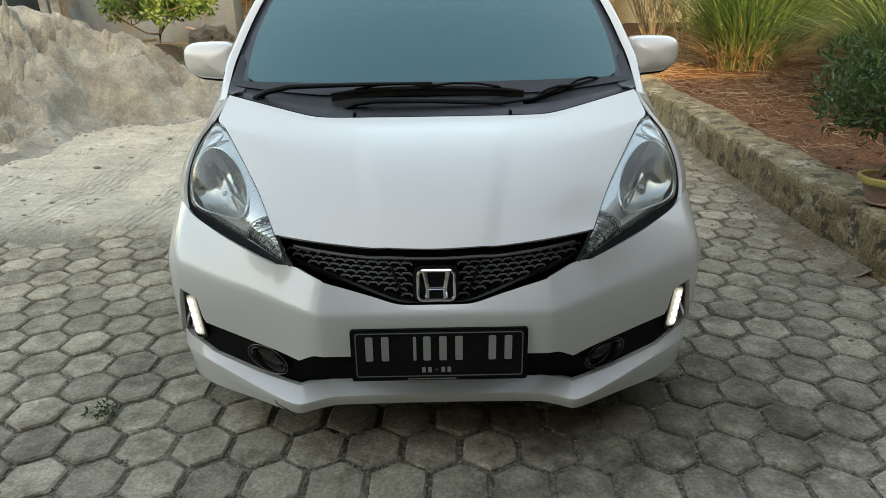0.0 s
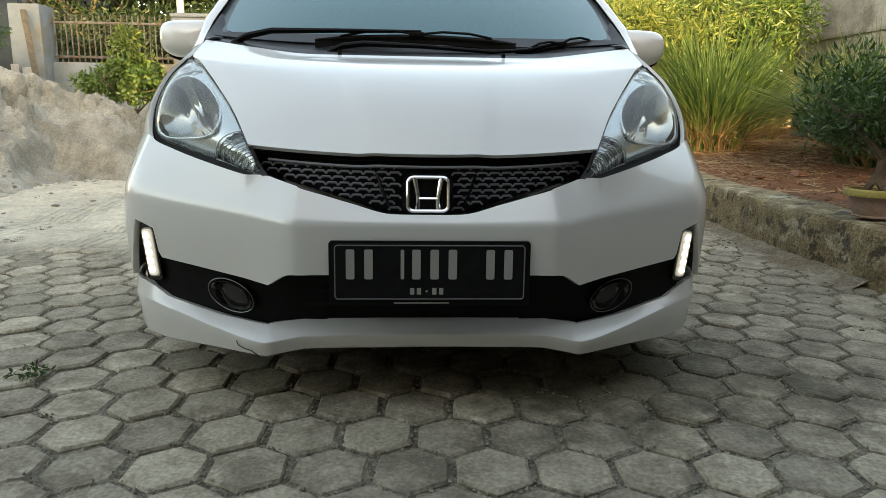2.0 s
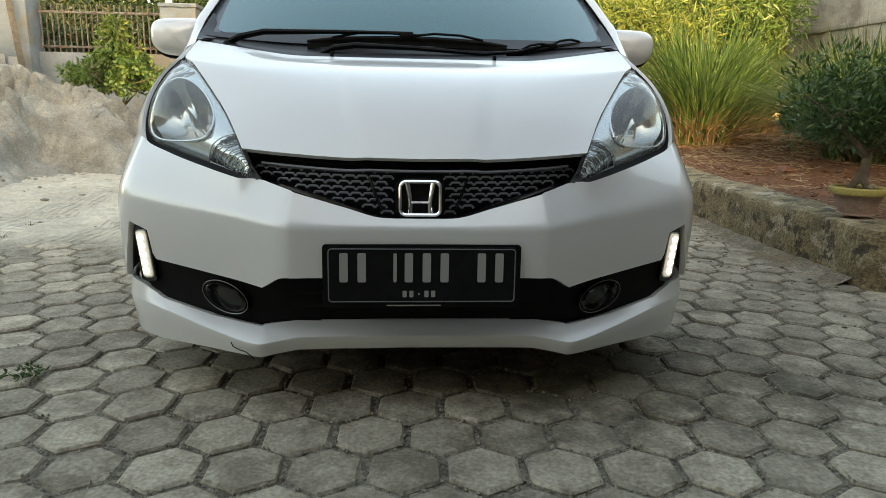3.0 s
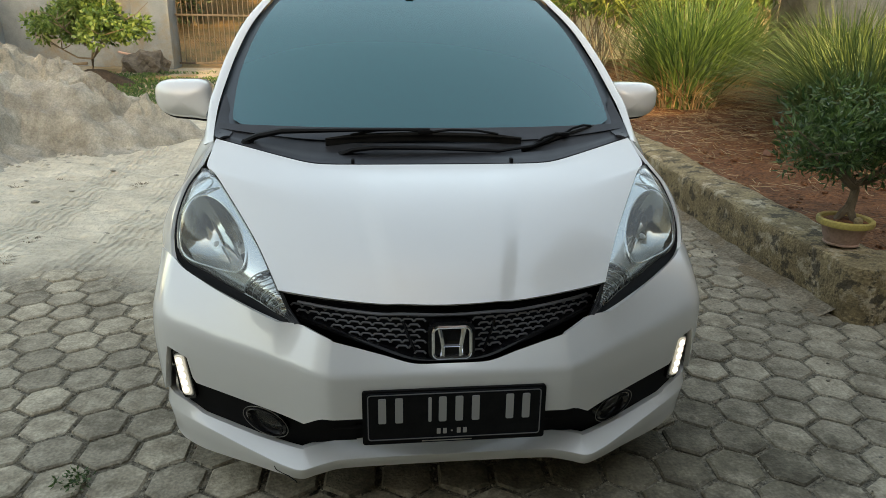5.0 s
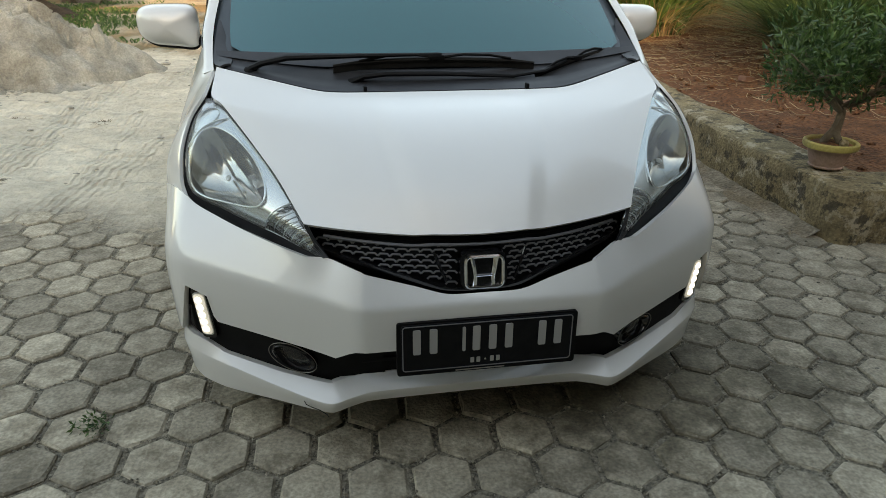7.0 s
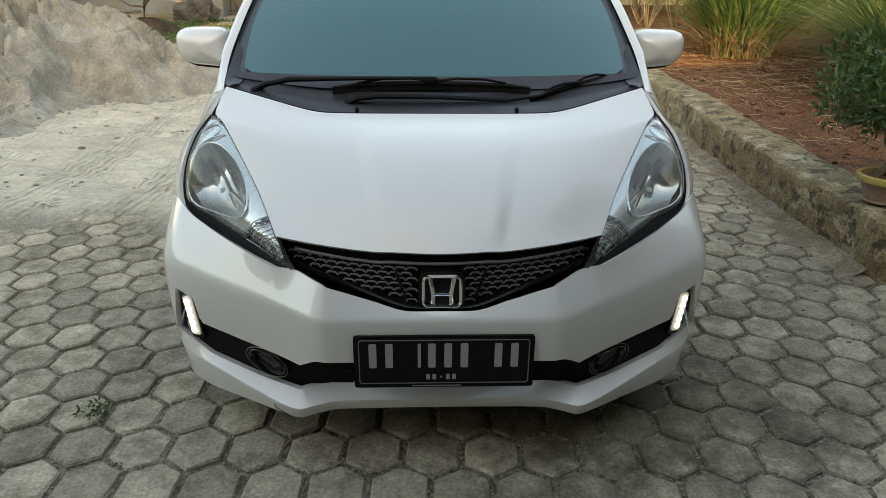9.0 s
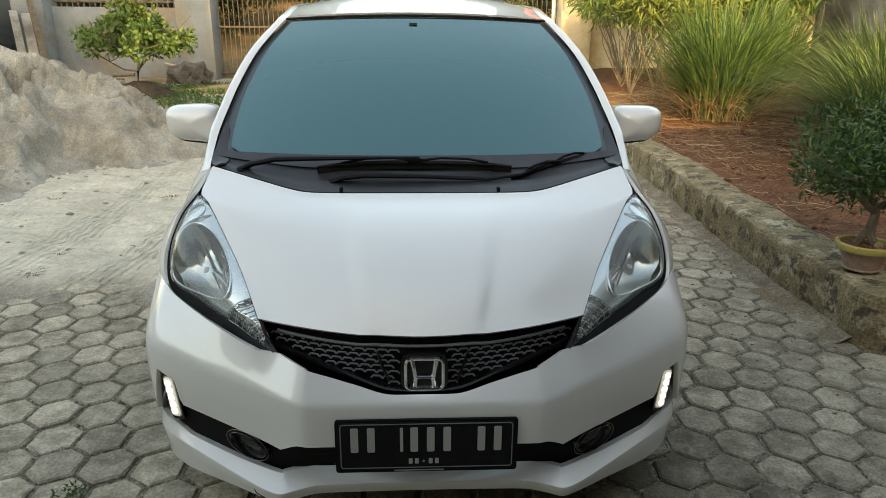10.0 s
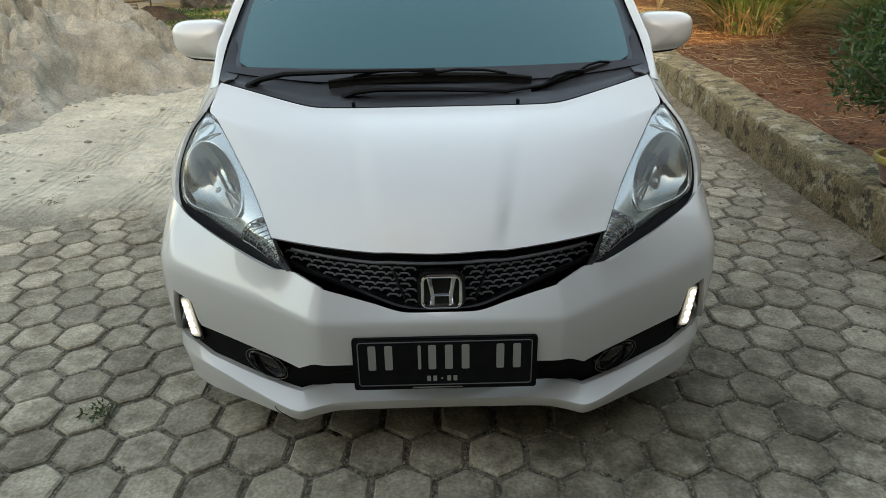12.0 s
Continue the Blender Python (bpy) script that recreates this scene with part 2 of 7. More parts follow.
REDP = rough_mat("red_paint", (0.45, 0.04, 0.03), (0.60, 0.07, 0.05), 8, 0.6, 0.1, 80, dist=0.002)
WHITEP = rough_mat("white_paint", (0.68, 0.67, 0.64), (0.80, 0.79, 0.76), 5, 0.6, 0.1, 80, dist=0.002)
BROWN = rough_mat("brown_plaster", (0.27, 0.21, 0.15), (0.38, 0.31, 0.23), 2, 0.9, 0.2, 60, dist=0.005)


def lichened(m, dark, pale):
    """Dark lichen and pale lime patches with ragged outlines on masonry."""
    nd, ln = m.node_tree.nodes, m.node_tree.links
    b = nd["Principled BSDF"]
    for colour, scale, lo, hi, much in ((pale, 6.0, 0.54, 0.60, 0.75), (dark, 9.0, 0.53, 0.58, 0.80), (dark, 34.0, 0.57, 0.63, 0.65)):
        col = b.inputs["Base Color"].links[0].from_socket
        n = nd.new("ShaderNodeTexNoise")
        n.inputs["Scale"].default_value, n.inputs["Detail"].default_value, n.inputs["Roughness"].default_value = scale, 9, 0.72
        co = nd.new("ShaderNodeTexCoord")
        mp = nd.new("ShaderNodeMapping")
        mp.inputs["Location"].default_value = (scale, 3.1 * scale, much)
        ln.new(co.outputs["Object"], mp.inputs["Vector"])
        ln.new(mp.outputs["Vector"], n.inputs["Vector"])
        mr = nd.new("ShaderNodeMapRange")
        mr.inputs["From Min"].default_value, mr.inputs["From Max"].default_value, mr.inputs["To Max"].default_value = lo, hi, much
        ln.new(n.outputs["Fac"], mr.inputs["Value"])
        mx = nd.new("ShaderNodeMix")
        mx.data_type = "RGBA"
        ln.new(mr.outputs["Result"], mx.inputs[0])
        ln.new(col, mx.inputs[6])
        mx.inputs[7].default_value = (*colour, 1)
        ln.new(mx.outputs[2], b.inputs["Base Color"])


lichened(KERB, (0.040, 0.036, 0.026), (0.52, 0.45, 0.33))
# dark so that the unseen carport and side wall bounce little light
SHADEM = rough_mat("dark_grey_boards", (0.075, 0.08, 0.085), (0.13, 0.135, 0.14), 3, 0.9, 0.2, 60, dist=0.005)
# tone lowered to carry the tree's shade over the left corner
BLUEW = rough_mat("darkened_blue_grey_plaster", (0.018, 0.028, 0.035), (0.045, 0.060, 0.070), 2, 0.9, 0.2, 60, dist=0.005)
DARKSOIL = rough_mat("dark_soil", (0.035, 0.024, 0.017), (0.085, 0.058, 0.04), 6, 0.95, 0.9, 50, None, 1.5, None, 0.03, 0.3)
ROCKM = rough_mat("broken_rock", (0.07, 0.056, 0.042), (0.19, 0.155, 0.12), 7, 0.95, 1.0, 25, dist=0.05)
TILEM = rough_mat("roof_tile", (0.20, 0.10, 0.07), (0.30, 0.15, 0.10), 6, 0.85, 0.4, 40, dist=0.01)

for dull in (BLACK, PLATEB, RUBBER, GRILLM, UNDER):
    dull.node_tree.nodes["Principled BSDF"].inputs["Specular IOR Level"].default_value = 0.14

# ---- building helpers ----
def part(name, bm, material, parent=None, label="", smooth=True):
    """Links a bmesh as one mesh object, under a thing or a part where one is given."""
    me = bpy.data.meshes.new(name)
    bm.to_mesh(me)
    bm.free()
    return part_mesh(name, me, material, parent, label, smooth)


def part_mesh(name, me, material, parent=None, label="", smooth=True):
    if material and not me.materials:
        me.materials.append(material)
    if smooth:
        me.polygons.foreach_set("use_smooth", [True] * len(me.polygons))
        if len(me.polygons) < 20000:
            me.set_sharp_from_angle(angle=radians(40))
    ob = new(name, me)
    if parent:
        ob.parent = parent
        chain, p = Matrix(), parent
        while p:
            chain = p.matrix_basis @ chain if not p.parent else p.matrix_parent_inverse @ p.matrix_basis @ chain
            p = p.parent
        ob.matrix_parent_inverse = chain.inverted()
    return tagged(ob, label)


def thing(name, at, label, category, group="", kind=""):
    e = new(name)
    e.empty_display_size = 0.1
    e.matrix_basis = Matrix.Translation(at)
    return tagged(e, label, category, group, kind)


def flow(points):
    """A smooth curve through a few control points, for t from 0 to 1."""
    ps = [Vector(p) for p in points]
    n = len(ps) - 1

    def at(t):
        t = min(max(t, 0.0), 1.0) * n
        i = min(int(t), n - 1)
        f = t - i
        a, b = ps[i], ps[i + 1]
        m0 = (b - ps[i - 1]) * 0.5 if i > 0 else (b - a)
        m1 = (ps[i + 2] - a) * 0.5 if i < n - 1 else (b - a)
        f2, f3 = f * f, f * f * f
        return a * (2 * f3 - 3 * f2 + 1) + m0 * (f3 - 2 * f2 + f) + b * (3 * f2 - 2 * f3) + m1 * (f3 - f2)
    return at


def ramp(x, xs, ys):
    return float(np.interp(x, xs, ys))


def smooth(x, xs, ys):
    """Like ramp, but bending softly through its points and never past them."""
    h, d = np.diff(xs), np.diff(ys) / np.diff(xs)
    m = np.zeros(len(xs))
    m[0], m[-1] = d[0], d[-1]
    for k in range(1, len(xs) - 1):
        if d[k - 1] * d[k] > 0:
            m[k] = (h[k - 1] + h[k]) / (h[k] / d[k - 1] + h[k - 1] / d[k])
    x = min(max(x, xs[0]), xs[-1])
    i = min(int(np.searchsorted(xs, x, "right")) - 1, len(xs) - 2)
    t = (x - xs[i]) / h[i]
    return float(ys[i] * (1 + 2 * t) * (1 - t) ** 2 + h[i] * m[i] * t * (1 - t) ** 2 + ys[i + 1] * t * t * (3 - 2 * t) + h[i] * m[i + 1] * t * t * (t - 1))


def sheet(f, us, vs, mirror=1, thick=0.0, bm=None):
    """A surface f(u, v) over the given steps, with thickness towards its inside."""
    bm = bm or bmesh.new()
    us = [i / us for i in range(us + 1)] if isinstance(us, int) else us
    vs = [i / vs for i in range(vs + 1)] if isinstance(vs, int) else vs
    rows = []
    for v in vs:
        row = []
        for u in us:
            p = Vector(f(u, v))
            row.append(bm.verts.new((p.x * mirror, p.y, p.z)))
        rows.append(row)
    made = []
    for j in range(len(vs) - 1):
        for i in range(len(us) - 1):
            q = [rows[j][i], rows[j][i + 1], rows[j + 1][i + 1], rows[j + 1][i]]
            if mirror < 0:
                q.reverse()
            try:
                made.append(bm.faces.new(q))
            except ValueError:
                pass
    if thick:
        bm.normal_update()
        bmesh.ops.solidify(bm, geom=made, thickness=thick)
    return bm


def box(size, at=(0, 0, 0), bevel=0.0, bm=None, turn=None, seg=2):
    bm = bm or bmesh.new()
    m = Matrix.Translation(at) @ (turn or Matrix()) @ Matrix.Diagonal((*size, 1))
    r = bmesh.ops.create_cube(bm, size=1.0, matrix=m)
    if bevel:
        es = list({e for v in r["verts"] for e in v.link_edges})
        bmesh.ops.bevel(bm, geom=es, offset=bevel, segments=seg, affect="EDGES", profile=0.5)
    return bm


def tube(path, radii, sides=8, bm=None, flat=1.0):
    """A tapered tube along a path, closed at both ends."""
    bm = bm or bmesh.new()
    ps = [Vector(p) for p in path]
    rings = []
    for i, p in enumerate(ps):
        d = (ps[min(i + 1, len(ps) - 1)] - ps[max(i - 1, 0)]).normalized()
        a = d.cross(Vector((0, 0, 1)))
        if a.length < 1e-3:
            a = d.cross(Vector((0, 1, 0)))
        a.normalize()
        b = a.cross(d)
        r = radii[i] if not isinstance(radii, float) else radii
        rings.append([bm.verts.new(p + a * r * math.cos(2 * math.pi * k / sides) + b * r * flat * math.sin(2 * math.pi * k / sides)) for k in range(sides)])
    for i in range(len(rings) - 1):
        for k in range(sides):
            bm.faces.new((rings[i][k], rings[i][(k + 1) % sides], rings[i + 1][(k + 1) % sides], rings[i + 1][k]))
    bm.faces.new(rings[0][::-1])
    bm.faces.new(rings[-1])
    return bm


def spun(profile, at, axis="Z", steps=32, bm=None, squash=(1, 1)):
    """A turned body: profile of (radius, height) about an axis."""
    bm = bm or bmesh.new()
    rows = []
    for r, h in profile:
        row = []
        for k in range(steps):
            a = 2 * math.pi * k / steps
            c, s = r * math.cos(a) * squash[0], r * math.sin(a) * squash[1]
            p = (c, s, h) if axis == "Z" else (h, c, s) if axis == "X" else (c, h, s)
            row.append(bm.verts.new(Vector(p) + Vector(at)))
        rows.append(row)
    for j in range(len(rows) - 1):
        for k in range(steps):
            bm.faces.new((rows[j][k], rows[j][(k + 1) % steps], rows[j + 1][(k + 1) % steps], rows[j + 1][k]))
    bm.faces.new(rows[0])
    bm.faces.new(rows[-1])
    bmesh.ops.recalc_face_normals(bm, faces=bm.faces)
    return bm


# ---- the car ----
# The nose points to -y; x is across, the middle at x = 0.
PLAN = [(0, 4.338), (0.12, 4.337), (0.22, 4.337), (0.295, 4.3387), (0.321, 4.347), (0.350, 4.3635), (0.42, 4.408), (0.50, 4.455), (0.60, 4.515),
        (0.70, 4.575), (0.775, 4.625), (0.815, 4.69), (0.836, 4.79), (0.846, 4.92)]
plan_curve = flow([(x, y, 0) for x, y in PLAN])


def crease(x):
    """Height of the bumper's crease: level under the grille, a little higher towards the wheels."""
    return smooth(x, [0.0, 0.28, 0.355, 0.42, 0.60, 0.75, 0.85], [0.484, 0.485, 0.490, 0.497, 0.511, 0.522, 0.525])


def skin(u, z, sink=0.0):
    """A point of the bumper's skin: u along the plan, z up; above the crease it leans back."""
    p = plan_curve(u)
    d = (plan_curve(min(u + 0.055, 1)) - plan_curve(max(u - 0.055, 0))).normalized()
    out = Vector((d.y, -d.x, 0))
    side = smooth(p.x, [0.0, 0.27, 0.36, 0.42, 0.60, 0.75, 0.85], [0.95, 0.66, 0.58, 0.60, 0.60, 0.44, 0.30])
    over, r = z - crease(p.x), smooth(p.x, [0.0, 0.30, 0.42, 0.60, 0.85], [0.003, 0.003, 0.006, 0.012, 0.035])
    lean = side * (over + math.sqrt(over * over + r * r)) / 2
    under = 0.10 * max(0.0, 0.44 - z) * ramp(p.x, [0.0, 0.3, 0.5], [0.3, 0.3, 0.6])
    return p - out * (lean + under + sink) + Vector((0, 0, z))


def u_at(x):
    """The plan parameter at which the bumper is x wide."""
    lo, hi = 0.0, 1.0
    for _ in range(30):
        mid = (lo + hi) / 2
        lo, hi = (mid, hi) if plan_curve(mid).x < x else (lo, mid)
    return (lo + hi) / 2


def bumper_top(x):
    return smooth(x, [0, 0.085, 0.115, 0.14, 0.17, 0.20, 0.243, 0.285, 0.34, 0.39, 0.416, 0.51, 0.656, 0.745, 0.78, 0.83, 0.85], [0.499, 0.501, 0.506, 0.513, 0.522, 0.530, 0.542, 0.553, 0.567, 0.579, 0.585, 0.603, 0.633, 0.656, 0.668, 0.655, 0.64])


def bumper_low(x):
    return ramp(x, [0, 0.10, 0.263, 0.320, 0.338, 0.374, 0.45, 0.57, 0.685, 0.694, 0.704, 0.762, 0.790, 0.802, 0.85], [0.369, 0.369, 0.369, 0.367, 0.358, 0.333, 0.342, 0.352, 0.361, 0.376, 0.437, 0.455, 0.335, 0.292, 0.29])


def hood_point(u, v):
    """u from -1 to 1 across, v from the nose to the cowl."""
    a = abs(u)
    s = HOOD_SIDE(v)
    c = HOOD_MID(v)
    bent = (math.sqrt((a - 0.54) ** 2 + 0.004) + a - 0.54) / (math.sqrt(0.46 ** 2 + 0.004) + 0.46)
    g = a ** (1.7 + 1.5 * v) * (1 - v ** 3) + bent * v ** 3
    h = a ** (2.0 + 1.2 * v) * (1 - v ** 3) + bent * v ** 3
    x = u * s.x
    y = c.y + (s.y - c.y) * g
    z = c.z + (s.z - c.z) * h
    rise = smooth(abs(x), [0, 0.117 + 0.092 * v, 0.172 + 0.114 * v, 1], [1, 1, 0, 0])
    crown = 0.030 * math.sin(math.pi * min(v * 1.05, 1)) * (1 - a ** 2.4)
    return Vector((x, y - 0.25 * crown, z + crown * 0.9 + 0.0105 * rise * math.sin(math.pi * min(1, v + 0.12))))


HOOD_SIDE = flow([(0.438, 4.497, 0.652), (0.470, 4.562, 0.698), (0.502, 4.625, 0.739), (0.549, 4.708, 0.786), (0.595, 4.785, 0.829), (0.649, 4.872, 0.875), (0.684, 4.916, 0.889), (0.684, 4.985, 0.920), (0.680, 5.050, 0.950)])
HOOD_MID = flow([(0, 4.405, 0.636), (0, 4.50, 0.712), (0, 4.62, 0.782), (0, 4.750, 0.845), (0, 4.876, 0.898)])

# edge of the headlamp's opening, from its tip round the outside to its top
LAMP_OUTER = flow([(0.396, 4.432, 0.579), (0.510, 4.512, 0.600), (0.656, 4.635, 0.629), (0.752, 4.735, 0.662), (0.767, 4.800, 0.748), (0.745, 4.872, 0.834), (0.706, 4.924, 0.891)])

PILLAR = flow([(0.700, 5.090, 0.962), (0.703, 5.29, 1.062), (0.684, 5.50, 1.182), (0.640, 5.71, 1.305), (0.562, 5.93, 1.420)])


def screen(u, v):
    """The windscreen: u from -1 to 1 across, v from the cowl to the roof."""
    e = PILLAR(0.04 + 0.96 * v)
    y0 = 5.055 + 0.845 * v
    z0 = 0.968 + 0.470 * v + 0.025 * math.sin(math.pi * v)
    a = abs(u)
    return Vector((u * e.x, y0 + (e.y - y0) * a ** 2.2, z0 + (e.z - z0) * a ** 2.2))


def belt(y):
    return ramp(y, [5.09, 5.29, 5.6, 6.6, 7.5, 8.15], [0.962, 1.0, 1.02, 1.045, 1.075, 1.08])


def roof_edge(y):
    """The outer edge of the roof, over the side windows."""
    if y < 5.93:
        t = (y - 5.09) / 0.84
        p = PILLAR(t)
        return Vector((p.x + 0.030, p.y + 0.02, p.z - 0.004))
    return Vector((ramp(y, [5.93, 6.4, 7.0, 7.6, 7.95], [0.592, 0.60, 0.60, 0.575, 0.54]), y, ramp(y, [5.93, 6.3, 6.8, 7.3, 7.7, 7.95], [1.416, 1.468, 1.494, 1.488, 1.45, 1.40])))


def side_width(y):
    return ramp(y, [4.74, 4.78, 4.83, 4.90, 4.95, 5.1, 5.3, 7.4, 7.8, 8.05, 8.2], [0.756, 0.780, 0.805, 0.830, 0.839, 0.845, 0.8475, 0.8475, 0.83, 0.77, 0.66])


def lamp_rim_at(y):
    """The point of the lamp opening's outer side at y."""
    lo, hi = 0.5, 1.0
    for _ in range(24):
        mid = (lo + hi) / 2
        lo, hi = (mid, hi) if LAMP_OUTER(mid).y < y else (lo, mid)
    return LAMP_OUTER(lo)


def side_top(y):
    """Upper edge of the side panels: headlamp, bonnet seam, then the window line."""
    if y < 4.924:
        p = lamp_rim_at(y)
        return Vector((p.x + 0.001, y, p.z))
    x = ramp(y, [4.924, 5.05, 5.09, 5.29, 5.6, 6.8, 7.6, 8.0, 8.2], [0.706, 0.6835, 0.706, 0.728, 0.755, 0.765, 0.745, 0.69, 0.60])
    z = ramp(y, [4.924, 5.05, 5.09], [0.891, 0.950, 0.960]) if y < 5.09 else belt(y)
    return Vector((x, y, z))


def side_low(y):
    z = ramp(y, [4.735, 4.78, 4.83, 4.90, 4.915, 7.9, 8.2], [0.660, 0.665, 0.662, 0.646, 0.22, 0.20, 0.30])
    for ya in (5.13, 7.63):
        d = abs(y - ya)
        if d < 0.345:
            z = max(z, 0.30 + math.sqrt(0.345 ** 2 - d * d))
    return z


def side_point(y, v):
    """v from the upper edge (0) to the sill (1)."""
    t, low, w = side_top(y), side_low(y), side_width(y)
    low = min(low, t.z - 0.01)
    z = t.z + (low - t.z) * v
    knee = ramp(y, [4.90, 4.97], [0.66, 0.60])
    if z > knee and t.z > knee + 0.01:
        f = (t.z - z) / (t.z - knee)
        x = t.x + (w - t.x) * math.sin(f * math.pi / 2) ** 0.85
    else:
        x = w - 0.05 * max(0.0, (0.45 - z) / 0.3) ** 2
    return Vector((x, y, z))


def rounded_plate(w, h, r, d, at, bm=None, lean=0.0, steps=5):
    """A flat plate with round corners in the x-z plane, d deep."""
    bm = bm or bmesh.new()
    ring = []
    for cx, cz, a0 in ((w / 2 - r, h / 2 - r, 0), (-w / 2 + r, h / 2 - r, 90), (-w / 2 + r, -h / 2 + r, 180), (w / 2 - r, -h / 2 + r, 270)):
        for k in range(steps + 1):
            a = radians(a0 + 90 * k / steps)
            ring.append((cx + r * math.cos(a), cz + r * math.sin(a)))
    front = [bm.verts.new(Vector((x, -d / 2 + z * lean, z)) + Vector(at)) for x, z in ring]
    rear = [bm.verts.new(Vector((x, d / 2 + z * lean, z)) + Vector(at)) for x, z in ring]
    bm.faces.new(front)
    bm.faces.new(rear[::-1])
    for i in range(len(ring)):
        j = (i + 1) % len(ring)
        bm.faces.new((front[j], front[i], rear[i], rear[j]))
    return bm


def ring_plate(w, h, r, band, d, at, lean=0.0):
    """A raised frame with round corners."""
    bm = bmesh.new()
    loops = []
    for grow, off in ((0, d / 2), (0, -d / 2 + band * 0.3), (-band * 0.5, -d / 2), (-band, -d / 2 + band * 0.3), (-band, d / 2)):
        ring = []
        ww, hh, rr = w + 2 * grow, h + 2 * grow, max(r + grow, 0.002)
        for cx, cz, a0 in ((ww / 2 - rr, hh / 2 - rr, 0), (-ww / 2 + rr, hh / 2 - rr, 90), (-ww / 2 + rr, -hh / 2 + rr, 180), (ww / 2 - rr, -hh / 2 + rr, 270)):
            for k in range(6):
                a = radians(a0 + 90 * k / 5)
                x, z = cx + rr * math.cos(a), cz + rr * math.sin(a)
                ring.append(bm.verts.new(Vector((x, off + z * lean, z)) + Vector(at)))
        loops.append(ring)
    for a, b in zip(loops, loops[1:]):
        for i in range(len(a)):
            j = (i + 1) % len(a)
            bm.faces.new((a[j], a[i], b[i], b[j]))
    return bm


car = thing("car", (0, 6.25, 0), "pearl-white compact hatchback with lit daytime lamps, parked on hexagonal pavers", "car")


def build_nose():
    # bumper skin, both halves in one mesh; outboard its upper edge runs along the lamp opening and the fender seam
    xs = sorted(set([round(0.012 * k, 3) for k in range(71)] + [0.262, 0.263, 0.305, 0.325, 0.335, 0.345, 0.357, 0.368, 0.374, 0.685, 0.694, 0.704, 0.762, 0.778, 0.790, 0.802, 0.842]))
    us = [u_at(x) for x in xs]
    us = [-u for u in reversed(us[1:])] + us
    brim = flow([(0.752, 4.735, 0.662), (0.778, 4.780, 0.667), (0.803, 4.83, 0.664), (0.828, 4.90, 0.648)])

    def rim_point(x):
        if x < 0.785:
            return LAMP_OUTER(smooth(x, [0.42, 0.47, 0.55, 0.70, 0.785], [0.025, 0.075, 0.167, 0.333, 0.50]))
        return brim((x - 0.785) / 0.057)

    def f(u, v):
        p = plan_curve(abs(u))
        top, low = bumper_top(p.x), bumper_low(p.x)
        mid = min(crease(p.x) - 0.002, top - 0.001)
        z = top + (mid - top) * v / 0.45 if v < 0.45 else mid + (low - mid) * (v - 0.45) / 0.55
        q = skin(abs(u), z)
        if p.x > 0.40 and v < 0.45:
            k = (1 - v / 0.45) ** 1.6 * min(1.0, (p.x - 0.40) / 0.05)
            q = q + (rim_point(max(p.x, 0.42)) - skin(abs(u), top)) * k
        return (math.copysign(q.x, u) if u else q.x, q.y, q.z)
    bumper = part("bumper", sheet(f, us, [0, 0.03, 0.06, 0.12, 0.18, 0.24, 0.30, 0.35, 0.39, 0.42, 0.45, 0.465, 0.485, 0.51, 0.55, 0.60, 0.66, 0.72, 0.78, 0.84, 0.90, 0.95, 0.98, 1.0], 1, 0.016), PAINT, car, "pearl-white front bumper skin with a chipped lower edge")
    for m in (-1, 1):
        part("fender_seam", tube([(m * (brim(k / 10).x + 0.001), brim(k / 10).y, brim(k / 10).z + 0.002) for k in range(1, 11)], 0.0016, 5), RUBBER, bumper)
    # round cover of the towing eye, drawn by its seam
    seam = bmesh.new()
    pts = []
    for k in range(25):
        a = 2 * math.pi * k / 24
        q = skin(u_at(0.455 + 0.024 * math.cos(a)), 0.428 + 0.026 * math.sin(a), -0.0006)
        pts.append(q)
    tube(pts, 0.0008, 5, seam)
    part("tow_cover_seam", seam, COWLM, bumper)
    # black lower insert behind the skin
    us2 = [u_at(x) for x in (0, 0.1, 0.2, 0.28, 0.33, 0.38, 0.45, 0.52, 0.60, 0.66, 0.71, 0.745)]
    us2 = [-u for u in reversed(us2[1:])] + us2

    def g(u, v):
        p = plan_curve(abs(u))
        hi = bumper_low(min(p.x, 0.69)) + 0.035
        lo = ramp(p.x, [0, 0.4, 0.55, 0.70, 0.76], [0.19, 0.19, 0.205, 0.225, 0.26])
        q = skin(abs(u), hi + (lo - hi) * v, ramp(p.x, [0, 0.33, 0.42, 0.72], [0.135, 0.115, 0.050, 0.022]))
        return (math.copysign(q.x, u) if u else q.x, q.y, q.z)
    part("lower_insert", sheet(g, us2, 8, 1, 0.01), BLACK, car, "matt black lower bumper insert")
    # horizontal slats deep in the lower opening
    for z in (0.265, 0.30):
        part("intake_slat", box((0.62, 0.02, 0.012), (0, 4.455, z), 0.003), GRILLM, car)
    # raised pad behind the number plate
    def pad(u, v):
        x, z = -0.268 + 0.541 * u, 0.374 + 0.086 * v
        edge = min(1.0, min(u, 1 - u) * 45, min(v, 1 - v) * 9)
        q = skin(u_at(abs(x)), z, 0.002 - 0.011 * edge)
        return (math.copysign(q.x, x), q.y, q.z)
    pad_us = [0, 0.008, 0.016, 0.022, 0.03] + [0.06 * k for k in range(1, 17)] + [0.97, 0.978, 0.984, 0.992, 1]
    part("plate_pad", sheet(pad, sorted(pad_us), [0, 0.05, 0.11, 0.2, 0.5, 0.8, 0.89, 0.95, 1]), PAINT, bumper)
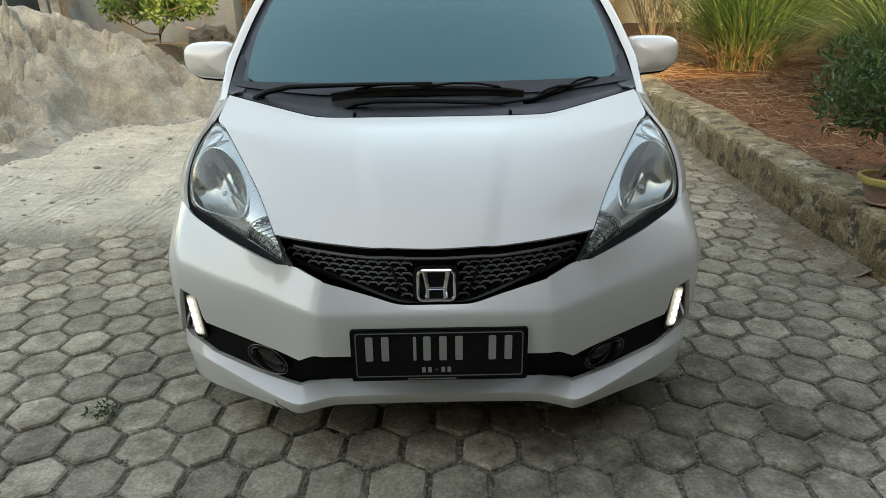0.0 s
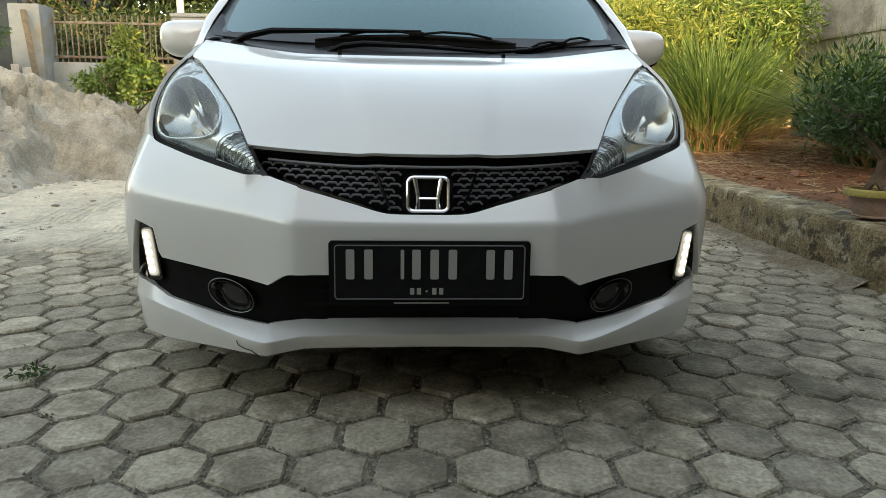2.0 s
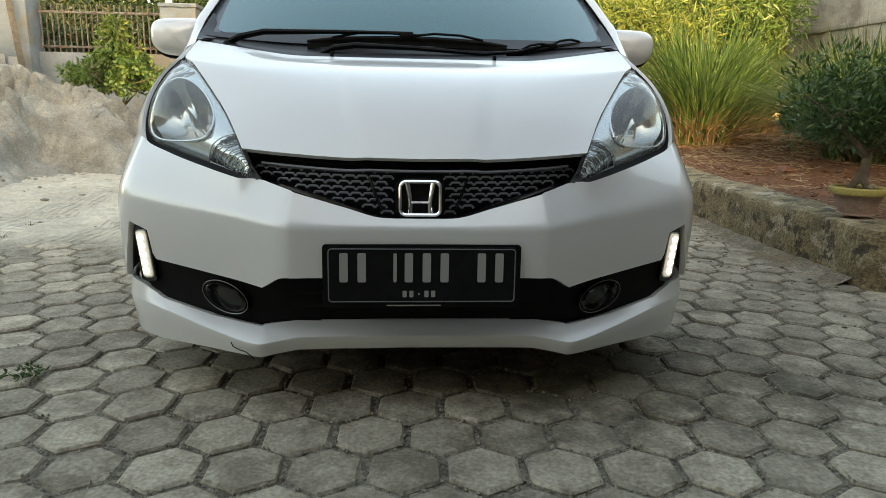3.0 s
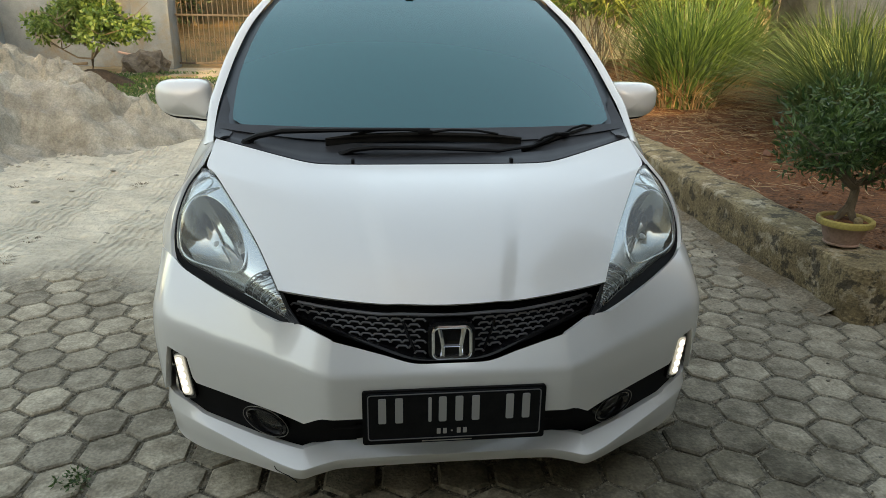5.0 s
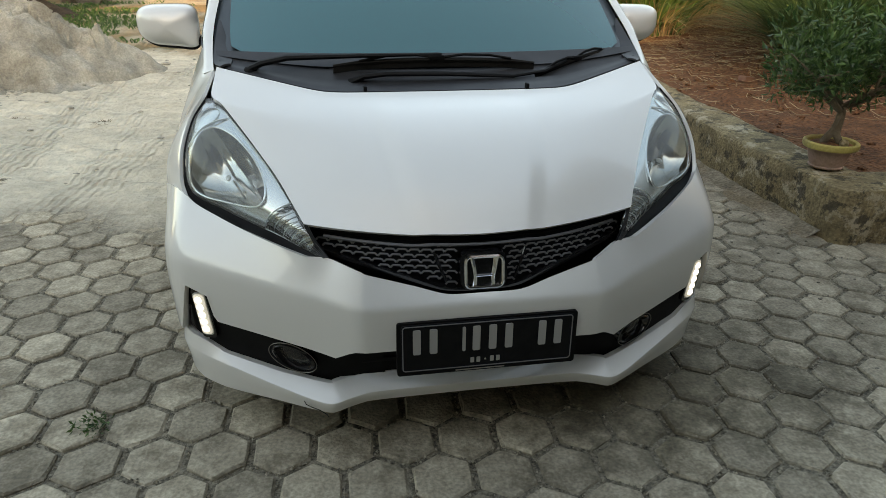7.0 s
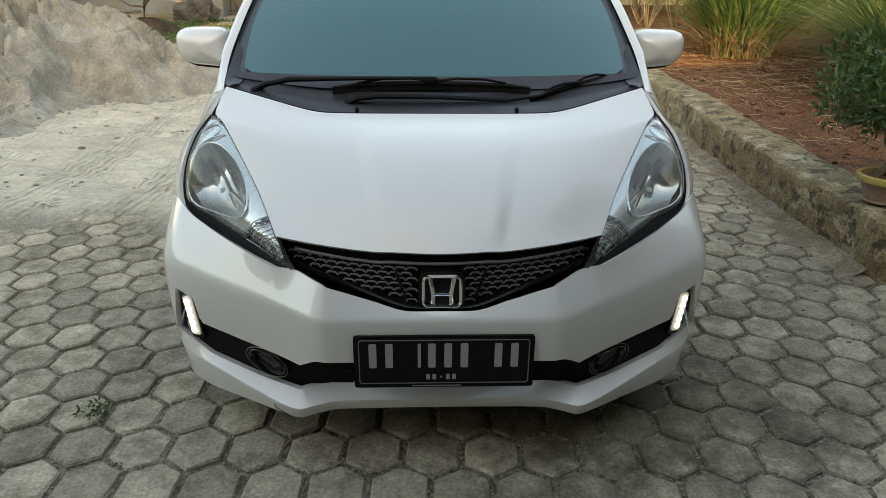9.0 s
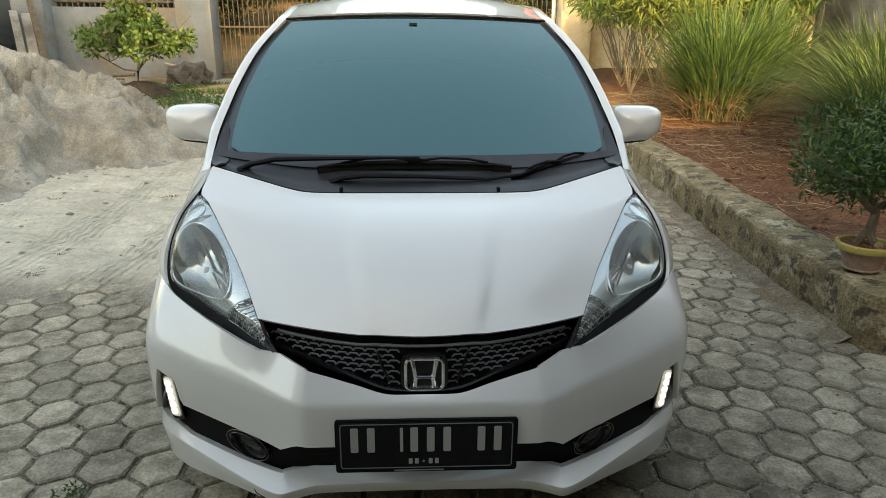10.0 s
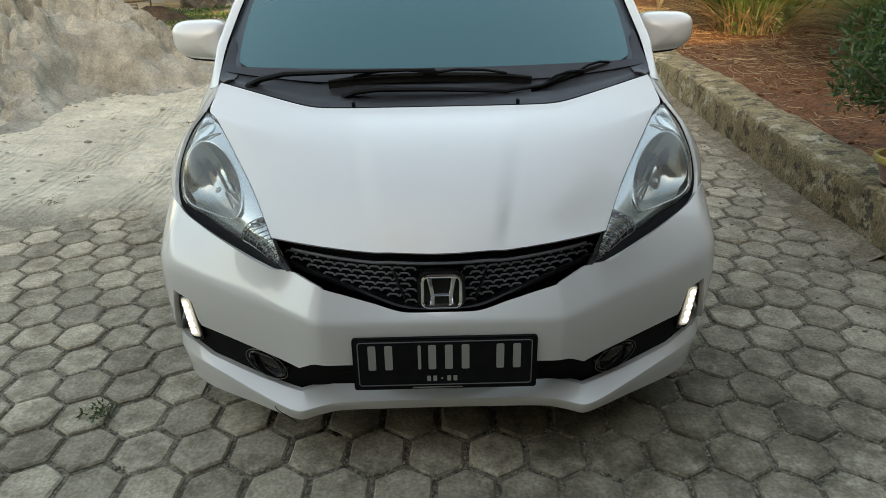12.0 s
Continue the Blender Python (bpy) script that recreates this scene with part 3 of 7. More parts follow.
    # spoiler lip
    lip_plan = flow([(0, 4.402, 0), (0.15, 4.402, 0), (0.28, 4.400, 0), (0.345, 4.390, 0), (0.395, 4.378, 0), (0.45, 4.402, 0), (0.55, 4.466, 0), (0.66, 4.536, 0), (0.735, 4.590, 0), (0.785, 4.640, 0), (0.815, 4.70, 0), (0.830, 4.80, 0)])

    def lip(u, v):
        a = abs(u)
        p = lip_plan(a)
        d = (lip_plan(min(a + 0.01, 1)) - lip_plan(max(a - 0.01, 0))).normalized()
        out = Vector((d.y, -d.x, 0))
        x = p.x
        zt = ramp(x, [0, 0.30, 0.42, 0.55, 0.70, 0.76, 0.83], [0.224, 0.224, 0.215, 0.223, 0.247, 0.282, 0.291])
        zc = ramp(x, [0, 0.30, 0.345, 0.395, 0.45, 0.55, 0.70, 0.77, 0.83], [0.193, 0.192, 0.186, 0.181, 0.186, 0.200, 0.228, 0.236, 0.236])
        zb = ramp(x, [0, 0.30, 0.345, 0.395, 0.45, 0.55, 0.70, 0.77, 0.83], [0.156, 0.154, 0.148, 0.142, 0.142, 0.138, 0.130, 0.134, 0.15])
        bk = ramp(x, [0, 0.3, 0.42, 0.55, 0.72, 0.77], [0.050, 0.050, 0.048, 0.034, 0.018, 0.004])
        rows = [(-bk - 0.02, zt - 0.004), (-bk, zt), (-bk * 0.5, zt * 0.5 + zc * 0.5 + 0.002), (0.001, zc + 0.003), (0.002, zc - 0.001), (-0.006, zc * 0.5 + zb * 0.5), (-0.011, zb + 0.004), (-0.018, zb), (-0.09, zb + 0.006)]
        k = min(int(v * 8 + 0.5), 8)
        off, z = rows[k]
        q = p + out * off
        return (math.copysign(q.x, u) if u else q.x, q.y, z)
    lus = [i / 44 for i in range(-44, 45)]
    lip_ob = part("spoiler_lip", sheet(lip, lus, 8, 1), PAINT, car, "white front spoiler lip, scuffed at one corner")
    # the scuff: bare dark primer on the lip's edge
    sc = tube([(-0.470, 4.4075, 0.180), (-0.466, 4.4080, 0.168), (-0.450, 4.3985, 0.163), (-0.430, 4.3860, 0.161), (-0.412, 4.3765, 0.152), (-0.408, 4.3760, 0.145)], 0.0013, 5)
    part("scuff", sc, RUBBER, lip_ob, "dark crack")
    return bumper


def build_grille():
    def gy(x, z):
        return 4.378 + 0.22 * (z - 0.495) + 0.58 * x * x

    def hood_edge(x):
        return hood_point(min(1, abs(x) / 0.438), 0.0)

    def low(x):
        return bumper_top(abs(x)) - 0.004

    def high(x):
        return hood_edge(x).z - 0.004

    grille = part("grille", sheet(lambda u, v: ((2 * u - 1) * 0.43, gy((2 * u - 1) * 0.43, 0.55) + 0.035, low((2 * u - 1) * 0.43) - 0.02 + v * (high((2 * u - 1) * 0.43) - low((2 * u - 1) * 0.43) + 0.04)), 40, 6, 1, 0.008), GRILLM, car, "black honeycomb grille")
    # frame along the lower edge, a broad gloss-black moustache
    def rim_low(u, v):
        x = (2 * u - 1) * 0.425
        z = low(x) + 0.001
        prof = [(0.004, 0.000), (-0.004, 0.004), (-0.002, 0.012), (0.010, 0.016), (0.030, 0.018)]
        dy, dz = prof[min(int(v * 4 + 0.5), 4)]
        dz *= ramp(abs(x), [0, 0.1, 0.2, 0.40, 0.43], [0.55, 0.75, 1.0, 1.0, 0.5])
        return (x, gy(x, z) + dy, z + dz)
    part("grille_frame", sheet(rim_low, 60, 4, 1), GLOSSB, grille)
    # upper bar under the bonnet edge, with a grey line
    def bar(u, v):
        x = (2 * u - 1) * 0.425
        z = high(x)
        prof = [(0.03, 0.002), (0.004, -0.002), (0.000, -0.007), (0.004, -0.012), (0.02, -0.016)]
        dy, dz = prof[min(int(v * 4 + 0.5), 4)]
        return (x, gy(x, z) + dy + 0.004, z + dz)
    part("upper_bar", sheet(bar, 60, 4, 1), BLACK, grille)
    line = bmesh.new()
    tube([(x, gy(x, high(x) - 0.020) - 0.001, high(x) - 0.020) for x in [(-0.392 + 0.784 * k / 40) for k in range(41)]], 0.0042, 6, line)
    part("grey_trim_line", line, GRILLR, grille)
    # honeycomb ribs, one joined mesh
    ribs = bmesh.new()
    w, h = 0.0305, 0.0138
    for row in range(-2, 15):
        for col in range(-15, 16):
            cx = (col + 0.5 * (row % 2)) * w
            cz = 0.500 + row * h
            if abs(cx) < 0.062 or abs(cx) > 0.402:
                continue
            ax = abs(cx)
            if cz < low(ax) + 0.015 or cz > high(ax) - 0.026:
                continue
            ring = [(-0.5, 0.0), (-0.30, 0.46), (0.30, 0.46), (0.5, 0.0)]
            pts = []
            for a, b in ring:
                x, z = cx + a * w, cz + b * h
                pts.append((x, gy(x, z), z))
            tube([(p[0], p[1] + 0.004, p[2]) for p in pts], 0.0016, 5, ribs, 2.0)
    tagged(part("honeycomb", ribs, GRILLR, grille), "", "", "", "stuff")
    for s in (-1, 1):
        part("divider", tube([(s * 0.090, gy(0.09, 0.525) - 0.002, 0.524), (s * 0.108, gy(0.11, 0.56) - 0.002, 0.566), (s * 0.120, gy(0.12, 0.6) - 0.002, 0.600)], 0.004, 6), GLOSSB, grille)
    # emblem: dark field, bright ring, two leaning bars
    at = (0.003, 4.372, 0.556)
    part("emblem_boss", rounded_plate(0.122, 0.094, 0.022, 0.03, (at[0], at[1] + 0.016, at[2]), None, 0.2), GLOSSB, grille)
    emblem = part("emblem", ring_plate(0.104, 0.086, 0.018, 0.0075, 0.016, (at[0], at[1] - 0.004, at[2]), 0.2), CHROME, grille, "chrome rounded-square emblem")
    for s in (-1, 1):
        part("emblem_bar", tube([(at[0] + s * 0.031, at[1] + 0.002, at[2] + 0.038), (at[0] + s * 0.0265, at[1] - 0.006, at[2] + 0.012), (at[0] + s * 0.023, at[1] - 0.007, at[2] - 0.012), (at[0] + s * 0.0235, at[1] - 0.010, at[2] - 0.038)], [0.0075, 0.0062, 0.0056, 0.0062], 8, None, 0.7), CHROME, emblem)
    part("emblem_bar", tube([(at[0] - 0.023, at[1] - 0.006, at[2] - 0.010), (at[0] + 0.023, at[1] - 0.006, at[2] - 0.010)], [0.0048, 0.0048], 8, None, 0.7), CHROME, emblem)


def build_plate():
    holder = part("plate_holder", rounded_plate(0.472, 0.152, 0.008, 0.016, (0.008, 4.319, 0.376), None, 0.03), BLACK, car, "black number plate holder")
    face = 4.309
    plate = part("number_plate", rounded_plate(0.452, 0.136, 0.010, 0.003, (0.008, face, 0.379), None, 0.03), PLATEB, holder, "black embossed number plate with grey-white bars")
    part("plate_border", ring_plate(0.446, 0.130, 0.009, 0.0028, 0.003, (0.008, face - 0.0015, 0.379), 0.03), GRILLR, plate)
    # writing on the plate as plain upright bars of its size and colour
    x = -0.203
    spans = [0.034, 0.034, None, 0.014, 0.034, 0.034, 0.034, None, 0.034, 0.034]
    for w in spans:
        if w is None:
            x += 0.046
            continue
        part("bar", rounded_plate(w * 0.58, 0.070, 0.004, 0.003, (0.008 + x + w / 2, face - 0.0018, 0.398), None, 0.03), PLATEW, plate)
        x += w + 0.0085
    for x in (-0.042, -0.026, 0.010, 0.026):
        part("small_bar", rounded_plate(0.010, 0.016, 0.002, 0.003, (0.008 + x, face - 0.0015, 0.334), None, 0.03), PLATEW, plate)
    part("small_dot", rounded_plate(0.005, 0.005, 0.002, 0.003, (0.000, face - 0.0015, 0.334), None, 0.03), PLATEW, plate)
    part("label_strip", rounded_plate(0.13, 0.003, 0.001, 0.002, (-0.012, 4.309, 0.305), None, 0.03), PLATEW, holder)
    part("peeled_spot", rounded_plate(0.010, 0.030, 0.003, 0.002, (-0.200, face - 0.0012, 0.352), None, 0.03), PLATEW, plate)


def build_hood():
    us = [i / 70 for i in range(-70, 71)]
    hood = part("bonnet", sheet(hood_point, us, 28, 1, -0.012), PAINT, car, "pearl-white bonnet with a slightly raised centre")
    for s in (-1, 1):
        bmx = bmesh.new()
        tube([Vector((s * (HOOD_SIDE(t).x + 0.003), HOOD_SIDE(t).y, HOOD_SIDE(t).z - 0.002)) for t in [k / 32 for k in range(33)]], 0.0022, 5, bmx)
        part("bonnet_seam", bmx, RUBBER, hood)


def build_headlight(s):
    inner = flow([(0.392, 4.430, 0.580), (0.432, 4.492, 0.650), (0.499, 4.628, 0.742), (0.592, 4.788, 0.832), (0.645, 4.874, 0.877), (0.684, 4.922, 0.892)])

    def lens_edge(v):
        """The lens sits back from the bumper's edge, above a black ledge."""
        w = smooth(v, [0, 0.10, 0.22, 0.36, 0.46, 0.54, 0.70, 1], [0.004, 0.018, 0.031, 0.032, 0.020, 0.008, 0.004, 0.003])
        back = Vector((-0.55, 0.83, 0)) if v < 0.45 else Vector((-0.55, 0.83, 0)).lerp(Vector((-1, 0.1, 0)), min(1.0, (v - 0.45) / 0.15))
        return LAMP_OUTER(v) + back * w + Vector((0, 0, 0.002 + 0.06 * w))

    def lens(u, v, sink=0.0, inset=0.0):
        """v along the lamp from tip to top, u from its inner to its outer edge."""
        a, b = inner(v), lens_edge(v)
        u2 = inset + u * (1 - 2 * inset)
        p = a.lerp(b, u2)
        bulge = math.sin(math.pi * u2) ** 0.8 * math.sin(math.pi * min(1, v * 1.02)) ** 0.7
        n = Vector((0.38, -0.72, 0.58))
        return p + n * (0.062 * bulge * (b - a).length / 0.25 - sink)

    def put(q):
        return (q.x * s, q.y, q.z)

    # pale housing, stepped down towards the bowl, the signal and the upper lamp
    shell = sheet(lambda u, v: lens(u, v, 0.007 + 0.010 * math.sin(math.pi * u), 0.012), 48, 96, s)

    def hollow(k):
        a, b = (k % 48 + 0.5) / 48 * 0.976 + 0.012, (k // 48 + 0.5) / 96
        bowl = ((a - 0.52) / 0.41) ** 2 + ((b - 0.505) / 0.195) ** 2 < 1
        return bowl or (b < 0.300 - 0.07 * a and 0.05 < a < 0.93)
    bmesh.ops.delete(shell, geom=[f for k, f in enumerate(shell.faces) if hollow(k)], context="FACES")
    lamp = part("headlamp", shell, HOUSING, car, "clear swept-back headlamp, slightly hazed")
    # main reflector: a deep bowl with upright flutes in its middle
    def dish(u, v):
        a, r = 2 * math.pi * u, 1 - v
        across = r * math.cos(a)
        flute = 0.0034 * abs(math.sin(9.5 * across)) * max(0.0, 1 - (across / 0.75) ** 2) * min(1.0, v * 4)
        return lens(0.52 + 0.41 * across, 0.505 + 0.195 * r * math.sin(a), 0.012 + 0.10 * (1 - r ** 2.4) - flute)
    part("main_reflector", sheet(dish, 96, [0, 0.06, 0.12, 0.2, 0.3, 0.4, 0.5, 0.6, 0.7, 0.8, 0.9, 1.0], s), SILVER, lamp, "silver fluted bowl reflector")
    # two dark wedges low in the bowl
    for a0, a1, deep in ((-38, 44, 0.26), (-150, -100, 0.36)):
        def bezel(u, v, a0=a0, a1=a1, deep=deep):
            a = radians(a0 + (a1 - a0) * u)
            r = 0.99 - deep * v * math.sin(math.pi * u) ** 0.7
            return lens(0.52 + 0.41 * r * math.cos(a), 0.505 + 0.195 * r * math.sin(a), 0.013 + 0.060 * v)
        part("bowl_wedge", sheet(bezel, 20, 5, s, 0.002), BLACK, lamp, "dark wedge low in the bowl")
    part("reflector_ring", tube([put(lens(0.52 + 0.413 * math.cos(a), 0.505 + 0.197 * math.sin(a), 0.010)) for a in [2 * math.pi * k / 56 for k in range(57)]], 0.0030, 8), HOUSING, lamp)
    q = lens(0.55, 0.50, 0.085)
    cap = bmesh.new()
    bmesh.ops.create_uvsphere(cap, u_segments=16, v_segments=10, radius=1.0, matrix=Matrix.Translation(put(q)) @ Matrix.Diagonal((0.007, 0.018, 0.007, 1)))
    part("bulb_cap", cap, SATIN, lamp)
    # small faceted reflector above the bowl
    def upper(u, v):
        a = 2 * math.pi * u
        r = 1 - v
        return lens(0.52 + 0.34 * r * math.cos(a), 0.795 + 0.080 * r * math.sin(a), 0.010 + 0.020 * (1 - r * r) + 0.003 * math.sin(7 * a) * r * (1 - r))
    part("upper_reflector", sheet(upper, 42, 6, s), simple("smoked_reflector", (0.40, 0.42, 0.42), 0.16, 0.9), lamp, "faceted upper reflector")
    part("brow", tube([put(lens(0.10 + 0.80 * k / 20, 0.700 + 0.02 * math.sin(math.pi * k / 20), 0.008)) for k in range(21)], 0.0032, 7), SATIN, lamp)
    # ribbed turn signal near the tip
    signal = part("turn_signal", sheet(lambda u, v: lens(0.05 + 0.90 * u, 0.050 + (0.253 - 0.07 * u) * v, 0.020 + 0.004 * math.sin(9 * u) * math.sin(8 * v)), 12, 14, s), SILVER, lamp, "ribbed clear turn signal")
    for k in range(13):
        v = 0.062 + 0.226 * k / 12
        part("signal_rib", tube([put(lens(0.06 + 0.86 * j / 6, v - 0.07 * (j / 6) * (v / 0.300), 0.008)) for j in range(7)], 0.0014, 5), SATIN if k % 2 else COWLM, signal)
    part("signal_frame", tube([put(lens(u, v, 0.006)) for u, v in [(0.05 + 0.88 * j / 8, 0.300 - 0.07 * j / 8) for j in range(9)] + [(0.94, 0.205 - 0.016 * j) for j in range(7)]], 0.0022, 6), SATIN, signal)
    # dark finned end piece between the lamp and the grille
    tip = part("tip_cover", sheet(lambda u, v: lens(0.0, 0.005 + 0.120 * v, 0.003).lerp(lens(1.0, 0.060 * v, 0.003), u) + Vector((-0.012 * (1 - u) * (1 - v), -0.004, 0.005)), 6, 8, s, 0.004), BLACK, lamp, "black finned end piece")
    for k in range(5):
        u = 0.12 + 0.19 * k
        part("tip_fin", tube([put(lens(0.0, 0.005 + 0.120 * v, 0.0).lerp(lens(1.0, 0.060 * v, 0.0), u) + Vector((-0.012 * (1 - u) * (1 - v), -0.006, 0.007))) for v in (0.08, 0.35, 0.65, 0.92)], 0.0014, 5), COWLM, tip)
    # black ledge between the lens and the bumper's edge
    def ledge(u, v):
        o, e = LAMP_OUTER(v), lens_edge(v)
        return (o + Vector((0, 0, -0.004))).lerp(e + Vector((0, 0, 0.002)), u) + Vector((0, 0, -0.004 * math.sin(math.pi * u)))
    part("gasket", sheet(ledge, 6, 60, s, 0.003), BLACK, lamp)
    part("lens_rim", tube([put(lens(0.995, k / 60, -0.001)) for k in range(2, 60)], 0.0018, 6), GRILLM, lamp)
    part("inner_gasket", tube([Vector((inner(t).x * s, inner(t).y - 0.002, inner(t).z + 0.001)) for t in [k / 40 for k in range(3, 41)]], 0.0050, 5), RUBBER, lamp)
    skin_bm = sheet(lambda u, v: lens(u, v), 20, 40, s)
    skin_bm.normal_update()
    if sum(f.normal.y for f in skin_bm.faces) > 0:
        bmesh.ops.reverse_faces(skin_bm, faces=skin_bm.faces)
    cover = part("lens", skin_bm, LENS, lamp, "clear plastic lens")
    cover.visible_shadow = False


def build_running_light(s):
    house = part("running_light", sheet(lambda u, v: skin(u_at(0.698 + 0.090 * u), 0.262 + 0.200 * v, 0.016 + 0.020 * math.sin(math.pi * u)), 8, 12, s, 0.006), BLACK, car, "gloss-black pocket with a lit white led strip")
    low, high = skin(u_at(0.7290), 0.302), skin(u_at(0.7395), 0.430)
    up = (high - low).normalized()
    out = Vector((0.42, -0.90, 0.05))
    out = (out - up * out.dot(up)).normalized()
    side = up.cross(out)
    mid = (low + high) / 2 + out * 0.002

    def slab(w, h, r, d, lift):
        """A slab with round corners, turned to the lamp's face."""
        bm = rounded_plate(w, h, r, d, (0, 0, 0))
        for v in bm.verts:
            p = mid + side * v.co.x + up * v.co.z + out * (lift - v.co.y)
            v.co = (p.x * s, p.y, p.z)
        bmesh.ops.recalc_face_normals(bm, faces=bm.faces)
        return bm
    part("lamp_body", slab(0.046, 0.156, 0.012, 0.012, -0.006), GLOSSB, house)
    part("lamp_rim", slab(0.038, 0.134, 0.011, 0.006, 0.000), SATIN, house)
    part("led_diffuser", slab(0.032, 0.126, 0.010, 0.006, 0.003), simple("led_diffuser", (0.8, 0.8, 0.8), 0.3, emit=(0.86, 0.94, 1.0), power=0.06), house, "lit frosted diffuser")
    for k in range(5):
        p = mid + up * (-0.046 + 0.023 * k) + out * 0.005
        b = bmesh.new()
        bmesh.ops.create_uvsphere(b, u_segments=12, v_segments=8, radius=1.0, matrix=Matrix.Translation((p.x * s, p.y, p.z)) @ Matrix.Diagonal((0.0115, 0.0065, 0.0105, 1)))
        part("led", b, LED, house, "lit white led")


def build_fog_light(s):
    c = skin(u_at(0.505), 0.280, 0.030)
    d = Vector((0.42, -0.9, 0)).normalized()
    side = Vector((0.9, 0.42, 0)).normalized()
    ring = bmesh.new()
    rows = []
    for r, h in ((1.18, 0.006), (1.12, 0.022), (1.0, 0.026), (0.86, 0.014), (0.80, 0.0)):
        rows.append([ring.verts.new((lambda q: (q.x * s, q.y, q.z))(c + side * (0.056 * r * math.cos(a)) + Vector((0, 0, 0.031 * r * math.sin(a) + 0.012 * math.cos(a))) + d * h)) for a in [2 * math.pi * k / 32 for k in range(32)]])
    for j in range(len(rows) - 1):
        for k in range(32):
            ring.faces.new((rows[j][k], rows[j][(k + 1) % 32], rows[j + 1][(k + 1) % 32], rows[j + 1][k]))
    fog = part("fog_lamp", ring, GLOSSB, car, "black-ringed oval fog lamp, unlit")
    refl = bmesh.new()
    rows = []
    for r, h in ((0.84, 0.004), (0.6, -0.012), (0.3, -0.02)):
        rows.append([refl.verts.new((lambda q: (q.x * s, q.y, q.z))(c + side * (0.056 * r * math.cos(a)) + Vector((0, 0, 0.031 * r * math.sin(a))) + d * h)) for a in [2 * math.pi * k / 24 for k in range(24)]])
    for j in range(2):
        for k in range(24):
            refl.faces.new((rows[j][k], rows[j][(k + 1) % 24], rows[j + 1][(k + 1) % 24], rows[j + 1][k]))
    refl.faces.new(rows[-1])
    part("fog_reflector", refl, simple("fog_silver", (0.55, 0.57, 0.57), 0.25, 0.9), fog)
    trim = [c + side * (0.0700 * math.cos(a)) + Vector((0, 0, 0.0405 * math.sin(a) + 0.012 * math.cos(a))) + d * 0.0245 for a in [2 * math.pi * k / 40 for k in range(41)]]
    part("fog_trim", tube([(q.x * s, q.y, q.z) for q in trim], 0.0011, 6), simple("fog_rim", (0.20, 0.21, 0.21), 0.3, 0.8), fog, "thin grey rim")
    glass = bmesh.new()
    vs = [glass.verts.new((lambda q: (q.x * s, q.y, q.z))(c + side * (0.057 * math.cos(a)) + Vector((0, 0, 0.032 * math.sin(a))) + d * 0.008)) for a in [2 * math.pi * k / 24 for k in range(24)]]
    mid = (lambda q: glass.verts.new((q.x * s, q.y, q.z)))(c + d * 0.018)
    for k in range(24):
        glass.faces.new((vs[k], vs[(k + 1) % 24], mid))
    g = part("fog_glass", glass, lens_mat("fog_lens", (0.62, 0.64, 0.64), 0.03), fog)
    g.visible_shadow = False


def build_screen():
    frame_bm = sheet(lambda u, v: screen(2 * u - 1, v) + Vector((0, 0.006, -0.004)), 40, 24, 1, 0.006)
    surround = part("windscreen_border", frame_bm, BORDERM, car, "black border band of the windscreen")
    def pane(u, v):
        a = 2 * u - 1
        t = 0.034 + 0.936 * v
        edge = 0.918 + 0.020 * min(1.0, v * 3.0)
        # round lower corners
        drop = 0.035 * max(0.0, (abs(a) - 0.93) / 0.07) ** 2 * max(0.0, 1 - v * 14)
        return screen(a * edge, t + drop) + Vector((0, -0.003, 0.002))
    part("windscreen", sheet(pane, 44, 26, 1), GLASS, car, "blue-tinted windscreen reflecting the sky")
    part("screen_sticker", sheet(lambda u, v: screen(-0.055 + 0.055 * u, 0.90 + 0.025 * v) + Vector((0, -0.006, 0.004)), 3, 2, 1, 0.001), BLACK, surround)
    # cowl panel between bonnet and screen
    def cowl(u, v):
        a = 2 * u - 1
        h = hood_point(a * 0.985, 1.0) + Vector((0, 0.004, -0.004))
        g = screen(a * 0.985, 0.028) + Vector((0, 0.0, 0.002))
        dip = -0.014 * math.sin(math.pi * v) * (1 - abs(a) ** 4)
        lip_up = 0.004 if v < 0.2 else 0.0
        return h.lerp(g, v) + Vector((0, 0, dip + lip_up))
    cowl_ob = part("cowl", sheet(cowl, 50, 10, 1, 0.006), COWLM, car, "dark slate plastic cowl panel below the windscreen")
    part("cowl_lip", sheet(lambda u, v: cowl(u, 0.02 + 0.34 * v) + Vector((0, 0.002, 0.010 + 0.004 * v)), 50, 4, 1, 0.006), COWLM, cowl_ob, "dark grey front lip")
    part("cowl_shelf", sheet(lambda u, v: cowl(u, 0.72 + 0.26 * v) + Vector((0, 0.0, 0.007)), 50, 3, 1, 0.004), COWLM, cowl_ob)
    for s in (-1, 1):
        tri = bmesh.new()
        rim_out = flow([(0.668, 5.050, 0.951), (0.693, 5.092, 0.960), (0.697, 5.19, 1.008), (0.690, 5.29, 1.064)])
        rim_in = flow([(0.640, 5.062, 0.956), (0.640, 5.12, 0.966), (0.656, 5.195, 0.992), (0.684, 5.288, 1.063)])
        def corner(u, v, s=s):
            return rim_out(v).lerp(rim_in(v), u) + Vector((0, -0.012, 0.007 + 0.003 * math.sin(math.pi * u))) * (1 - 0.75 * v)
        sheet(corner, 6, 10, s, 0.006, tri)
        part("cowl_corner", tri, COWLM, cowl_ob)
        part("washer_nozzle", box((0.010, 0.022, 0.018), (s * 0.247, 4.890, 0.916), 0.003), BLACK, cowl_ob)


